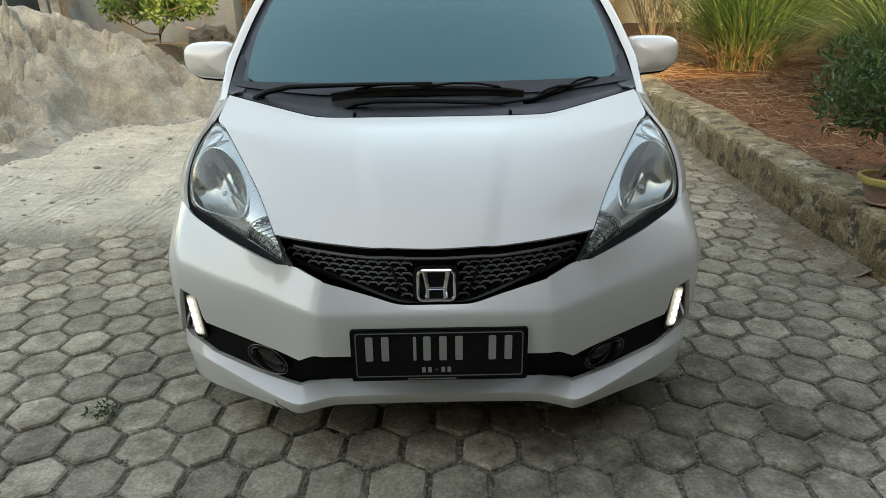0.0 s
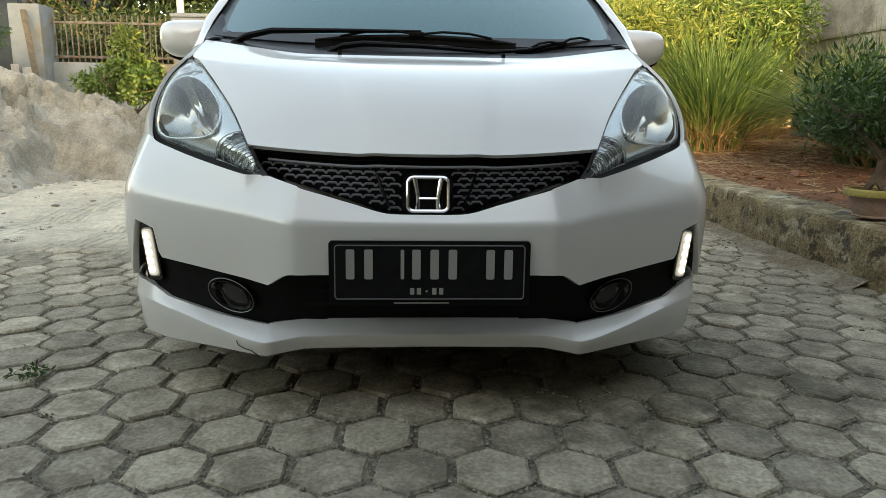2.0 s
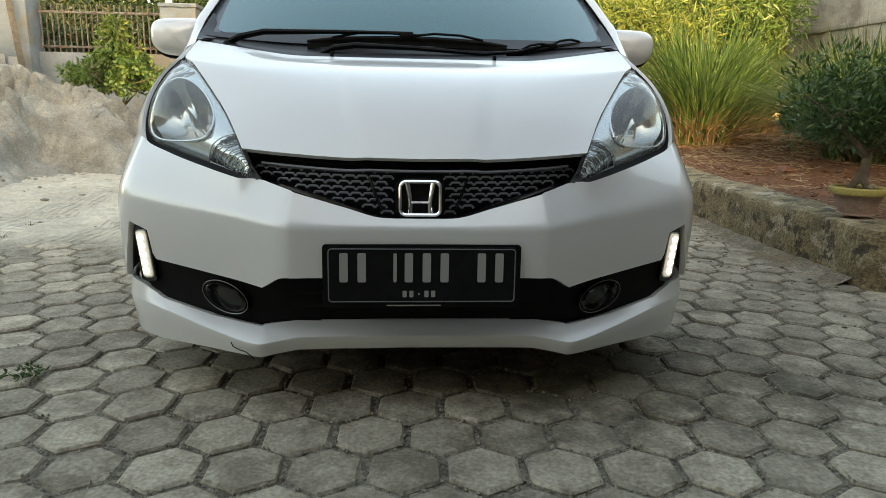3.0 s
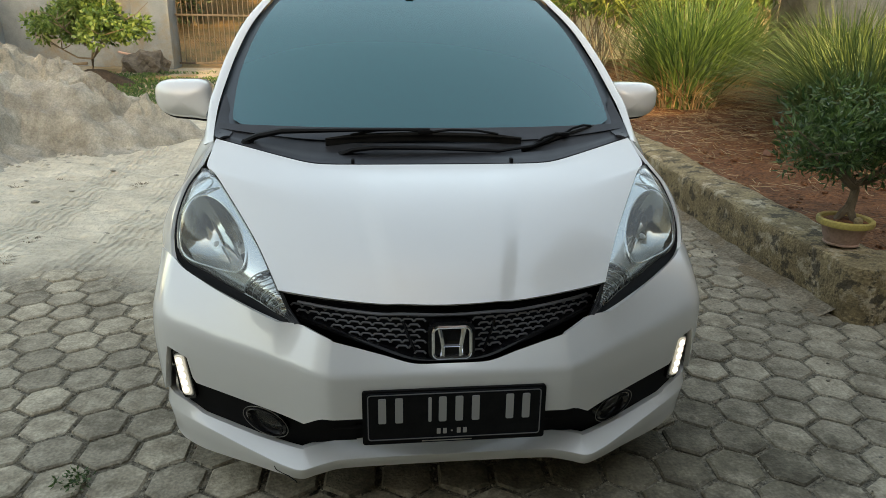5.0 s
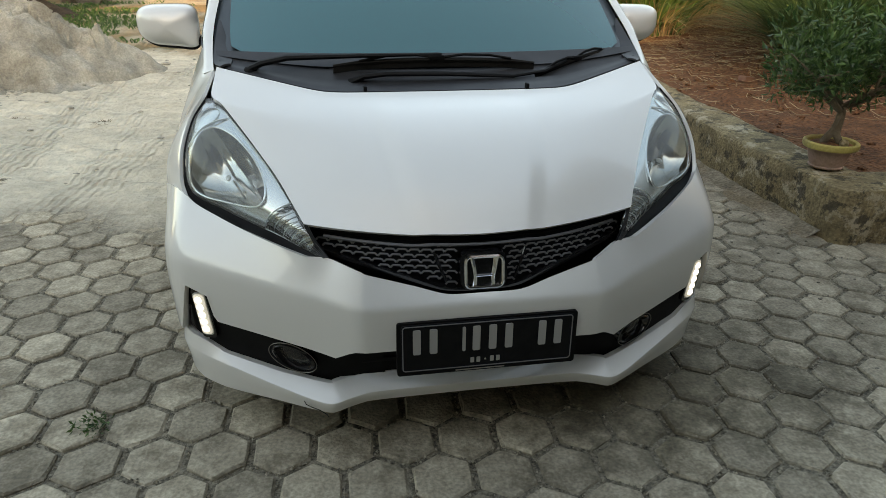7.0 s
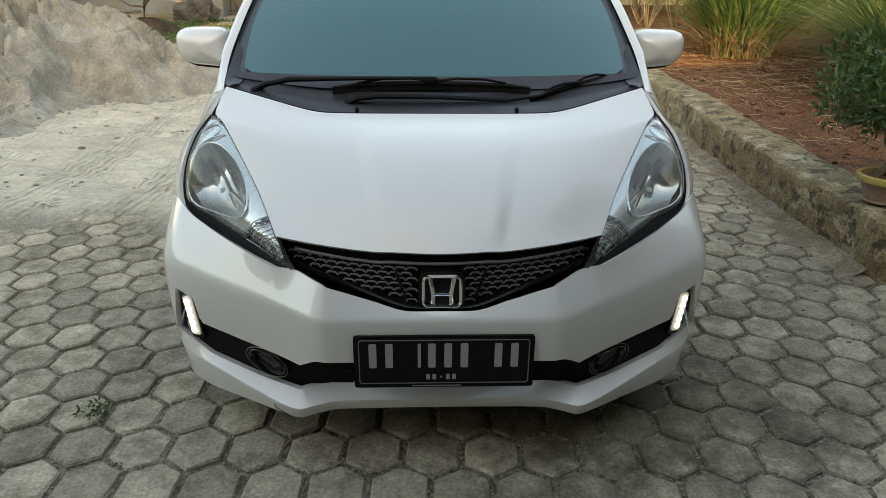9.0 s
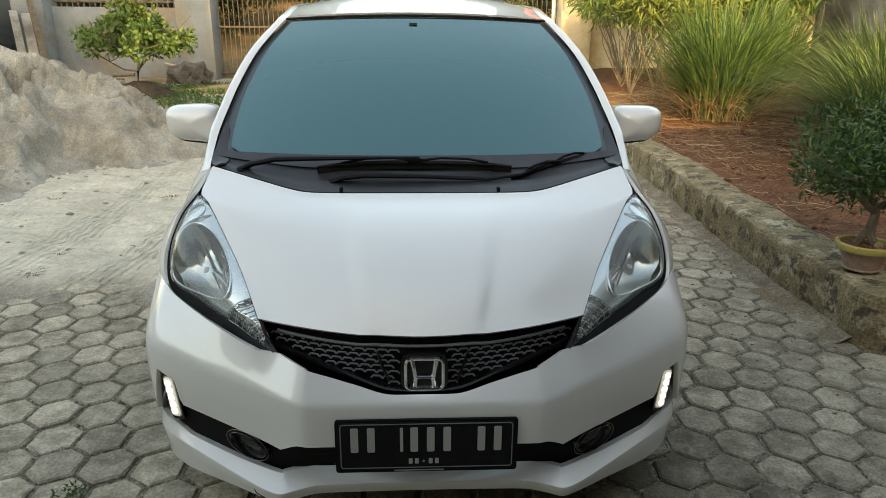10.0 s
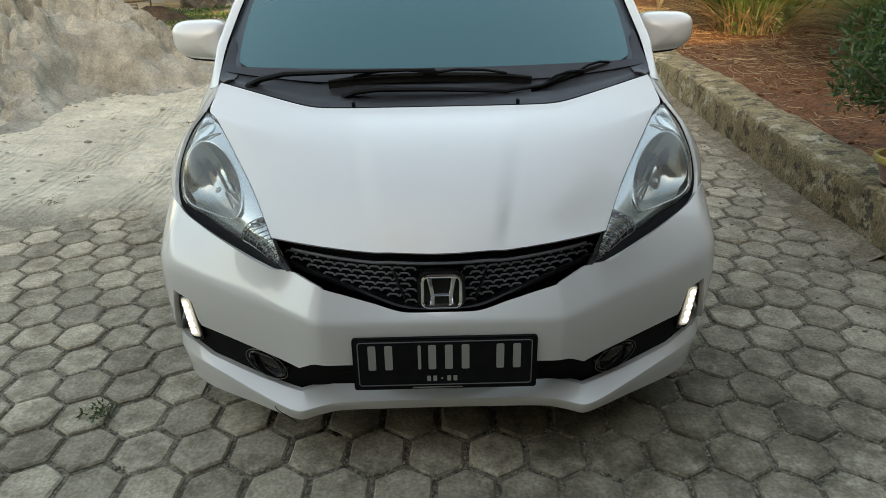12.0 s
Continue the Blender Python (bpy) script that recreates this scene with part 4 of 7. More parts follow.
def build_wipers():
    def on(u, v, lift):
        p = screen(u, v)
        return p + Vector((0, -lift * 0.5, lift * 0.87))
    def wiper(path, widths, blade, hub):
        wp = part("wiper", tube(path, widths, 8, None, 0.6), BLACK, car, "black windscreen wiper at rest")
        h = spun([(0.020, -0.014), (0.020, 0.006), (0.014, 0.014), (0.004, 0.016)], hub, "Z", 14)
        part("pivot", h, BLACK, wp)
        spine = tube(blade, [0.004] + [0.0075] * (len(blade) - 2) + [0.004], 6)
        part("blade", spine, RUBBER, wp)
        n = len(blade)
        for i0, i1 in ((1, n // 2), (n // 2, n - 2)):
            a0, a1 = Vector(blade[i0]), Vector(blade[i1])
            part("blade_bridge", tube([a0 + Vector((0, -0.004, 0.006)), a0.lerp(a1, 0.35) + Vector((0, -0.007, 0.018)), a0.lerp(a1, 0.7) + Vector((0, -0.007, 0.018)), a1 + Vector((0, -0.004, 0.008))], 0.0042, 6), BLACK, wp)
        under = sheet(lambda u, v: Vector(blade[int(u * (len(blade) - 1) + 0.5)]) + Vector((0, 0.002 + 0.004 * v, -0.004 - 0.018 * v)), len(blade) - 1, 1, 1, 0.004)
        part("blade_rubber", under, RUBBER, wp)
        part("blade_clip", box((0.05, 0.014, 0.014), tuple(Vector(blade[len(blade) // 2]) + Vector((0, -0.003, 0.007))), 0.003), BLACK, wp)
    b1 = [Vector((-0.335 + 0.64 * k / 8, 5.012 + 0.006 * math.sin(k), 0.964 + 0.016 * math.sin(math.pi * k / 8) ** 0.8)) for k in range(9)]
    wiper([(-0.582, 5.030, 0.957), (-0.545, 5.022, 0.974), (-0.47, 5.015, 0.990), (-0.25, 5.010, 0.994), (0.0, 5.008, 0.996)], [0.016, 0.017, 0.016, 0.012, 0.008], b1, (-0.582, 5.032, 0.948))
    b2 = [Vector((0.300 + 0.305 * k / 8, 4.980 + 0.150 * k / 8, 0.932 + 0.058 * k / 8 + 0.004 * math.sin(math.pi * k / 8))) for k in range(9)]
    wiper([(-0.279, 4.962, 0.926), (-0.245, 4.952, 0.942), (-0.18, 4.946, 0.950), (0.0, 4.950, 0.946), (0.22, 4.960, 0.934), (0.33, 4.985, 0.944), (0.45, 5.055, 0.976)], [0.016, 0.016, 0.015, 0.012, 0.010, 0.010, 0.006], b2, (-0.279, 4.965, 0.918))


def build_sides(s):
    gap = 0.003
    spans = (("fender", 4.735, 5.47, "pearl-white front fender"), ("front_door", 5.47, 6.52, ""), ("rear_door", 6.52, 7.32, ""), ("rear_quarter", 7.32, 8.2, ""))
    for name, a, b, label in spans:
        n = int((b - a) / 0.02)
        ys = [a + gap + (b - a - 2 * gap) * k / n for k in range(n + 1)]
        ob = part(name, sheet(lambda u, v: side_point(u, v), ys, 18, s, 0.01), PAINT, car, label)
        if "door" in name:
            hy = b - 0.14
            q = side_point(hy, 0.22)
            part("door_handle", box((0.03, 0.17, 0.028), (s * (q.x + 0.008), hy, q.z), 0.009), PAINT, ob)
    # side glass and its frame
    def pane(u, v):
        y = 5.14 + 2.66 * u
        lo = side_top(y) + Vector((-0.006, 0, 0.0))
        hi = roof_edge(min(y + 0.12 * (1 - u) + 0.0, 7.95))
        if hi.z < lo.z + 0.01:
            hi = lo + Vector((-0.005, 0, 0.012))
        p = lo.lerp(hi, v)
        return p + Vector((0.022 * math.sin(math.pi * v), 0, 0))
    part("side_glass", sheet(pane, 50, 8, s, 0.004), DARKGL, car, "dark tinted side windows")
    for y in (5.62, 6.50, 7.30):
        u = (y - 5.14) / 2.66
        pil = bmesh.new()
        tube([(s * (pane(u, k / 6).x + 0.004), pane(u, k / 6).y, pane(u, k / 6).z) for k in range(7)], 0.028, 6, pil, 0.3)
        part("pillar", pil, BLACK, car)
    # windscreen pillar and roof rail, painted
    def rail(u, v):
        if u < 0.5:
            t = u * 2
            a, y = PILLAR(t), 5.09 + 0.84 * t
            b = roof_edge(min(y, 5.9299))
            a = Vector((a.x - 0.003 * min(1.0, max(0.0, t - 0.22) * 7) * min(1.0, (1 - t) * 6), a.y, a.z))
            c = a.lerp(b, v)
            k = min(1.0, t * 6)
            c = c.lerp(Vector((0.687 + 0.034 * v, 5.040 + 0.020 * v, 0.951 - 0.014 * v)), max(0.0, 1 - t / 0.14) ** 1.5)
            return c + (Vector((0.010, -0.006, 0.010)) * math.sin(math.pi * v) + Vector((0, -0.006, 0.004)) * (1 - v)) * k
        y = 5.93 + 2.02 * (u - 0.5) * 2
        b = roof_edge(y)
        a = b + Vector((-0.03, 0, 0.006))
        return a.lerp(b, v) + Vector((0.010, 0, 0.010)) * math.sin(math.pi * v)
    part("roof_rail", sheet(rail, 60, 5, s, 0.004), PAINT, car)
    # door mirror
    mir = bmesh.new()
    c = Vector((0.920, 5.665, 1.018))
    rings = []
    for k in range(21):
        h = -math.cos(math.pi * min(1.0, k / 20)) if k <= 20 else 1 + 0.0001 * (k - 20)
        fy = (1 - abs(h) ** 2.6) ** 0.5
        ring = []
        for j in range(44):
            a = 2 * math.pi * j / 44
            ca, sa = math.cos(a), math.sin(a)
            rx = 0.112 * abs(ca) ** 0.50 * math.copysign(1, ca)
            rz = 0.074 * abs(sa) ** 0.54 * math.copysign(1, sa)
            depth = c.y + 0.065 * h if h > 0 else c.y + 0.095 * h
            k2 = fy if h < 0 else 1 - 0.06 * h
            ring.append(mir.verts.new((s * (c.x + rx * k2), depth + 0.018 * ca * k2, c.z + rz * k2 * (1 - 0.12 * ca) + (0.016 * ca * k2 if sa < 0 else 0.002 * ca * k2))))
        rings.append(ring)
    for a, b in zip(rings, rings[1:]):
        for j in range(44):
            mir.faces.new((a[j], a[(j + 1) % 44], b[(j + 1) % 44], b[j]))
    mir.faces.new(rings[-1])
    bmesh.ops.remove_doubles(mir, verts=mir.verts, dist=0.0005)
    bmesh.ops.recalc_face_normals(mir, faces=mir.faces)
    mirror = part("door_mirror", mir, PAINT, car, "white door mirror housing on a black foot")
    part("mirror_glass", rounded_plate(0.19, 0.118, 0.03, 0.004, (s * 0.920, 5.733, 1.018)), CHROME, mirror)
    low = [(c.x + 0.106 * math.copysign(abs(math.cos(a)) ** 0.50, math.cos(a)), c.y + 0.004 + 0.018 * math.cos(a), c.z - 0.073 * abs(math.sin(a)) ** 0.54 * (1 - 0.12 * math.cos(a)) + 0.016 * math.cos(a) - 0.003) for a in [radians(18 + 144 * k / 16) for k in range(17)]]
    part("lower_trim", tube([(s * x, y, z) for x, y, z in low], 0.0095, 8), BLACK, mirror)
    part("mirror_foot", tube([(s * 0.752, 5.66, 0.985), (s * 0.80, 5.65, 0.965), (s * 0.86, 5.66, 0.950), (s * 0.91, 5.66, 0.953)], [0.045, 0.032, 0.028, 0.02], 10, None, 0.5), BLACK, mirror)


def build_top_and_rear():
    def roof(u, v):
        y = 5.905 + 2.03 * v
        a = 2 * u - 1
        e = roof_edge(max(5.931, y))
        mid = ramp(y, [5.9, 6.2, 6.6, 7.0, 7.4, 7.8, 7.95], [1.446, 1.515, 1.560, 1.572, 1.555, 1.50, 1.43])
        y2 = y + 0.035 * abs(a) ** 2.2 * (1 - v)
        return Vector((a * (e.x - 0.028), y2, mid + (e.z + 0.006 - mid) * abs(a) ** 2.4))
    part("roof", sheet(roof, 32, 30, 1, -0.008), PAINT, car, "pearl-white roof panel")
    part("roof_seal", tube([tuple(screen(-1 + 2 * k / 30, 1.0) + Vector((0, -0.003, 0.003))) for k in range(31)], 0.0045, 8), RUBBER, car)
    # tailgate, rear window, rear bumper
    def gate(u, v):
        a = 2 * u - 1
        z = 1.42 - 1.0 * v
        y = ramp(z, [0.42, 0.62, 0.90, 1.0, 1.42], [8.20, 8.215, 8.19, 8.16, 7.945])
        w = ramp(z, [0.42, 0.62, 1.0, 1.42], [0.66, 0.67, 0.62, 0.545])
        return Vector((a * w, y - 0.05 * a * a, z))
    part("tailgate", sheet(gate, 24, 20, 1, 0.01), PAINT, car)
    part("rear_window", sheet(lambda u, v: gate(0.08 + 0.84 * u, 0.05 + 0.30 * v) + Vector((0, 0.006, 0.002)), 20, 8, 1), DARKGL, car)
    def rb(u, v):
        a = 2 * u - 1
        z = 0.62 - 0.38 * v
        return Vector((a * 0.80, 8.235 - 0.22 * abs(a) ** 4 - 0.05 * (v - 0.4) ** 2, z))
    part("rear_bumper", sheet(rb, 28, 8, 1, 0.01), PAINT, car)
    for s in (-1, 1):
        part("tail_lamp", sheet(lambda u, v: gate(0.5 + s * (0.37 + 0.16 * u), 0.44 + 0.30 * v) + Vector((0, 0.010, 0)), 6, 8, 1, 0.01), REDL, car, "red tail lamp")
    part("underbody", box((1.5, 3.3, 0.05), (0, 6.40, 0.235), 0.02), UNDER, car)
    # low tray and sill boxes, added unseen to keep light from under the car
    part("under_blocker", box((1.02, 0.30, 0.016), (0, 4.64, 0.148), 0.006), UNDER, car)
    part("under_blocker", box((1.30, 0.42, 0.016), (0, 4.99, 0.150), 0.006), UNDER, car)
    for s in (-1, 1):
        part("sill_blocker", box((0.10, 1.75, 0.10), (s * 0.72, 6.38, 0.235), 0.02), UNDER, car)
    part("firewall", box((1.36, 0.05, 0.55), (0, 5.02, 0.60), 0.01), UNDER, car)
    part("radiator_pack", box((0.84, 0.06, 0.30), (0, 4.56, 0.44), 0.01), UNDER, car)
    part("dashboard", box((1.3, 0.5, 0.12), (0, 5.42, 0.93), 0.04), UNDER, car)


def build_wheel(s, y):
    c = (s * 0.742, y, 0.295)
    wheel = part("wheel", spun([(0.19, -0.09), (0.27, -0.092), (0.290, -0.075), (0.295, 0.0), (0.290, 0.075), (0.27, 0.092), (0.19, 0.09)], c, "X", 40), RUBBER, car, "black tyre on a silver alloy rim")
    part("rim", spun([(0.19, -0.085), (0.195, 0.0), (0.19, 0.085), (0.178, 0.080), (0.170, 0.03), (0.02, 0.03)] if s > 0 else [(0.19, 0.085), (0.195, 0.0), (0.19, -0.085), (0.178, -0.080), (0.170, -0.03), (0.02, -0.03)], c, "X", 36), RIMM, wheel)
    for k in range(7):
        a = 2 * math.pi * k / 7
        part("spoke", tube([(c[0] + s * 0.070, c[1] + 0.03 * math.cos(a), c[2] + 0.03 * math.sin(a)), (c[0] + s * 0.074, c[1] + 0.18 * math.cos(a), c[2] + 0.18 * math.sin(a))], [0.020, 0.014], 6), RIMM, wheel)
    part("arch_liner", sheet(lambda u, v: (s * (0.60 + 0.22 * v), y + 0.34 * math.cos(math.pi * u), 0.30 + 0.34 * math.sin(math.pi * u)), 20, 3, 1, 0.004), UNDER, car)


build_nose()
build_grille()
build_plate()
build_hood()
for s in (-1, 1):
    build_headlight(s)
    build_running_light(s)
    build_fog_light(s)
    build_sides(s)
    for wy in (5.13, 7.63):
        build_wheel(s, wy)
build_screen()
build_wipers()
build_top_and_rear()
# the car stands a little askew to the yard
car.matrix_basis = Matrix.Translation((0, 4.4, 0)) @ Matrix.Rotation(radians(0.85), 4, "Z") @ Matrix.Translation((0, -4.4, 0)) @ car.matrix_basis


# ---- ground ----
def ease(x, a, b):
    t = min(max((x - a) / (b - a), 0.0), 1.0)
    return t * t * (3 - 2 * t)


def fbm(x, y, scale, seed=0.0, octaves=4):
    return noise.fractal(Vector((x * scale, y * scale, seed)), 0.9, 2.0, octaves, noise_basis="PERLIN_ORIGINAL")


def paved(x, y):
    """1 on the pavers, 0 on the sandy yard."""
    edge = 6.42 + 0.22 * fbm(x, y, 1.3, 3.0) + 4.6 * ease(x, -0.95, 1.2)
    return 1 - ease(y, edge - 0.35, edge + 0.25)


def rise(y):
    return 0.023 * min(max(y - 7.5, 0.0), 14.0) + 0.16 * min(max(y - 19.5, 0.0), 18.0)


def ground_z(x, y):
    p = paved(x, y)
    yard = 0.030 + 0.020 * fbm(x, y, 0.7, 1.0) + 0.012 * fbm(x, y, 3.0, 2.0) + 0.007 * fbm(x, y, 9.0, 2.0)
    # wheel ruts that sweep across the sand, two families of arcs with tread bars
    if -7 < x < -0.4 and 6 < y < 13:
        wob = 0.10 * fbm(x, y, 0.6, 31.0)
        r = (y - 7.6) + 0.55 * (x + 2.2) + wob
        for off in (-0.5, -0.32, 0.0, 0.2, 0.55, 0.78, 1.1, 1.35, 1.75, 2.0):
            yard += -0.016 * math.exp(-((r - off) / 0.06) ** 2) + 0.010 * math.exp(-((r - off - 0.11) / 0.05) ** 2)
        q = math.hypot(x + 5.2, y - 12.0) + wob
        for off in (2.55, 2.72, 3.1, 3.32, 3.9, 4.1, 4.45):
            tread = 0.6 + 0.4 * math.sin(26 * math.atan2(y - 12.0, x + 5.2) * off)
            yard += -0.018 * tread * math.exp(-((q - off) / 0.055) ** 2) + 0.011 * math.exp(-((q - off - 0.10) / 0.05) ** 2)
        yard += 0.016 * abs(fbm(x, y, 4.5, 37.0, 3)) - 0.006
    grit = -0.0090 + 0.0028 * fbm(x, y, 14.0, 5.0, 2)
    return rise(y) + p * grit + (1 - p) * yard


def field(name, x0, x1, y0, y1, step, zf, material, label, category, kind="structure", smooth_faces=True):
    nx, ny = int((x1 - x0) / step), int((y1 - y0) / step)
    verts = [(x0 + (x1 - x0) * i / nx, y0 + (y1 - y0) * j / ny, 0) for j in range(ny + 1) for i in range(nx + 1)]
    verts = [(x, y, zf(x, y)) for x, y, _ in verts]
    faces = [(j * (nx + 1) + i, j * (nx + 1) + i + 1, (j + 1) * (nx + 1) + i + 1, (j + 1) * (nx + 1) + i) for j in range(ny) for i in range(nx)]
    me = bpy.data.meshes.new(name)
    me.from_pydata(verts, [], faces)
    return tagged(part_mesh(name, me, material, None, "", smooth_faces), label, category, "", kind)


def yard_material():
    """Sand that gives way to grit between the pavers and to thin turf far off."""
    m, nd, ln, b = nodes_of("yard")
    co = nd.new("ShaderNodeTexCoord")
    at = nd.new("ShaderNodeAttribute")
    at.attribute_name = "cover"
    def tone(c1, c2, scale, det=8):
        n = nd.new("ShaderNodeTexNoise")
        n.inputs["Scale"].default_value, n.inputs["Detail"].default_value, n.inputs["Roughness"].default_value = scale, det, 0.68
        ln.new(co.outputs["Object"], n.inputs["Vector"])
        r = nd.new("ShaderNodeValToRGB")
        r.color_ramp.elements[0].position, r.color_ramp.elements[1].position = 0.34, 0.66
        r.color_ramp.elements[0].color, r.color_ramp.elements[1].color = (*c1, 1), (*c2, 1)
        ln.new(n.outputs["Fac"], r.inputs["Fac"])
        return r.outputs["Color"]
    sand = tone((0.455, 0.412, 0.326), (0.625, 0.570, 0.458), 1.8, 10)
    grit = tone((0.045, 0.040, 0.030), (0.31, 0.275, 0.21), 70)
    turf = tone((0.09, 0.085, 0.035), (0.32, 0.185, 0.085), 2.2)
    sep = nd.new("ShaderNodeSeparateColor")
    ln.new(at.outputs["Color"], sep.inputs[0])
    m1, m2 = nd.new("ShaderNodeMix"), nd.new("ShaderNodeMix")
    for mx in (m1, m2):
        mx.data_type = "RGBA"
    # streaks drawn out along the wheel tracks, rut shading painted into the sand
    mp = nd.new("ShaderNodeMapping")
    mp.inputs["Rotation"].default_value, mp.inputs["Scale"].default_value = (0, 0, radians(29)), (2.2, 9.0, 1.0)
    ln.new(co.outputs["Object"], mp.inputs["Vector"])
    ns = nd.new("ShaderNodeTexNoise")
    ns.inputs["Scale"].default_value, ns.inputs["Detail"].default_value, ns.inputs["Distortion"].default_value = 1.0, 8, 0.8
    ln.new(mp.outputs["Vector"], ns.inputs["Vector"])
    rs = nd.new("ShaderNodeMapRange")
    rs.inputs["From Min"].default_value, rs.inputs["From Max"].default_value = 0.36, 0.58
    rs.inputs["To Min"].default_value, rs.inputs["To Max"].default_value = 0.88, 1.05
    ln.new(ns.outputs["Fac"], rs.inputs["Value"])
    rut_shade = nd.new("ShaderNodeHueSaturation")
    ln.new(rs.outputs["Result"], rut_shade.inputs["Value"])
    ln.new(sand, rut_shade.inputs["Color"])
    sand = rut_shade.outputs["Color"]
    # dark dashes of rotted litter trodden into the sand
    md = nd.new("ShaderNodeMapping")
    md.inputs["Rotation"].default_value, md.inputs["Scale"].default_value = (0, 0, radians(22)), (2.4, 7.5, 1.0)
    ln.new(co.outputs["Object"], md.inputs["Vector"])
    nl = nd.new("ShaderNodeTexNoise")
    nl.inputs["Scale"].default_value, nl.inputs["Detail"].default_value, nl.inputs["Roughness"].default_value = 1.3, 9, 0.74
    ln.new(md.outputs["Vector"], nl.inputs["Vector"])
    rl = nd.new("ShaderNodeMapRange")
    rl.inputs["From Min"].default_value, rl.inputs["From Max"].default_value, rl.inputs["To Max"].default_value = 0.625, 0.70, 0.62
    ln.new(nl.outputs["Fac"], rl.inputs["Value"])
    ml = nd.new("ShaderNodeMix")
    ml.data_type = "RGBA"
    ln.new(rl.outputs["Result"], ml.inputs[0])
    ln.new(sand, ml.inputs[6])
    ml.inputs[7].default_value = (0.17, 0.14, 0.10, 1)
    sand = ml.outputs[2]
    ln.new(sep.outputs[0], m1.inputs[0])
    ln.new(sand, m1.inputs[6])
    ln.new(grit, m1.inputs[7])
    ln.new(sep.outputs[1], m2.inputs[0])
    ln.new(m1.outputs[2], m2.inputs[6])
    ln.new(turf, m2.inputs[7])
    ln.new(m2.outputs[2], b.inputs["Base Color"])
    nf = nd.new("ShaderNodeTexNoise")
    nf.inputs["Scale"].default_value, nf.inputs["Detail"].default_value = 28, 10
    ln.new(co.outputs["Object"], nf.inputs["Vector"])
    bp = nd.new("ShaderNodeBump")
    bp.inputs["Strength"].default_value, bp.inputs["Distance"].default_value = 0.45, 0.025
    ln.new(nf.outputs["Fac"], bp.inputs["Height"])
    nw = nd.new("ShaderNodeTexNoise")
    nw.inputs["Scale"].default_value, nw.inputs["Detail"].default_value = 7.0, 8
    ln.new(co.outputs["Object"], nw.inputs["Vector"])
    bw = nd.new("ShaderNodeBump")
    bw.inputs["Strength"].default_value, bw.inputs["Distance"].default_value = 0.45, 0.08
    ln.new(nw.outputs["Fac"], bw.inputs["Height"])
    bs = nd.new("ShaderNodeBump")
    bs.inputs["Strength"].default_value, bs.inputs["Distance"].default_value = 0.55, 0.05
    ln.new(ns.outputs["Fac"], bs.inputs["Height"])
    ln.new(bw.outputs["Normal"], bs.inputs["Normal"])
    ln.new(bs.outputs["Normal"], bp.inputs["Normal"])
    # bundles of fine tread lines left by tyres
    mt = nd.new("ShaderNodeMapping")
    mt.inputs["Rotation"].default_value = (0, 0, radians(9))
    ln.new(co.outputs["Object"], mt.inputs["Vector"])
    wave = nd.new("ShaderNodeTexWave")
    wave.inputs["Scale"].default_value, wave.inputs["Distortion"].default_value, wave.inputs["Detail"].default_value, wave.inputs["Detail Scale"].default_value = 5.6, 3.0, 2.0, 0.15
    ln.new(mt.outputs["Vector"], wave.inputs["Vector"])
    mk = nd.new("ShaderNodeMapping")
    mk.inputs["Rotation"].default_value, mk.inputs["Scale"].default_value = (0, 0, radians(9)), (3.2, 0.75, 1.0)
    ln.new(co.outputs["Object"], mk.inputs["Vector"])
    nm = nd.new("ShaderNodeTexNoise")
    nm.inputs["Scale"].default_value, nm.inputs["Detail"].default_value = 1.0, 5
    ln.new(mk.outputs["Vector"], nm.inputs["Vector"])
    only = nd.new("ShaderNodeMapRange")
    only.inputs["From Min"].default_value, only.inputs["From Max"].default_value = 0.49, 0.60
    ln.new(nm.outputs["Fac"], only.inputs["Value"])
    tread = nd.new("ShaderNodeMath")
    tread.operation = "MULTIPLY"
    ln.new(wave.outputs["Fac"], tread.inputs[0])
    ln.new(only.outputs["Result"], tread.inputs[1])
    bt = nd.new("ShaderNodeBump")
    bt.inputs["Strength"].default_value, bt.inputs["Distance"].default_value = 0.8, 0.022
    ln.new(tread.outputs[0], bt.inputs["Height"])
    ln.new(bp.outputs["Normal"], bt.inputs["Normal"])
    ln.new(bt.outputs["Normal"], b.inputs["Normal"])
    # fine grains
    rg = nd.new("ShaderNodeMapRange")
    rg.inputs["From Min"].default_value, rg.inputs["From Max"].default_value = 0.36, 0.64
    rg.inputs["To Min"].default_value, rg.inputs["To Max"].default_value = 0.89, 1.08
    ln.new(nf.outputs["Fac"], rg.inputs["Value"])
    grain = nd.new("ShaderNodeHueSaturation")
    ln.new(rg.outputs["Result"], grain.inputs["Value"])
    ln.new(m2.outputs[2], grain.inputs["Color"])
    ln.new(grain.outputs["Color"], b.inputs["Base Color"])
    b.inputs["Roughness"].default_value = 0.95
    return m


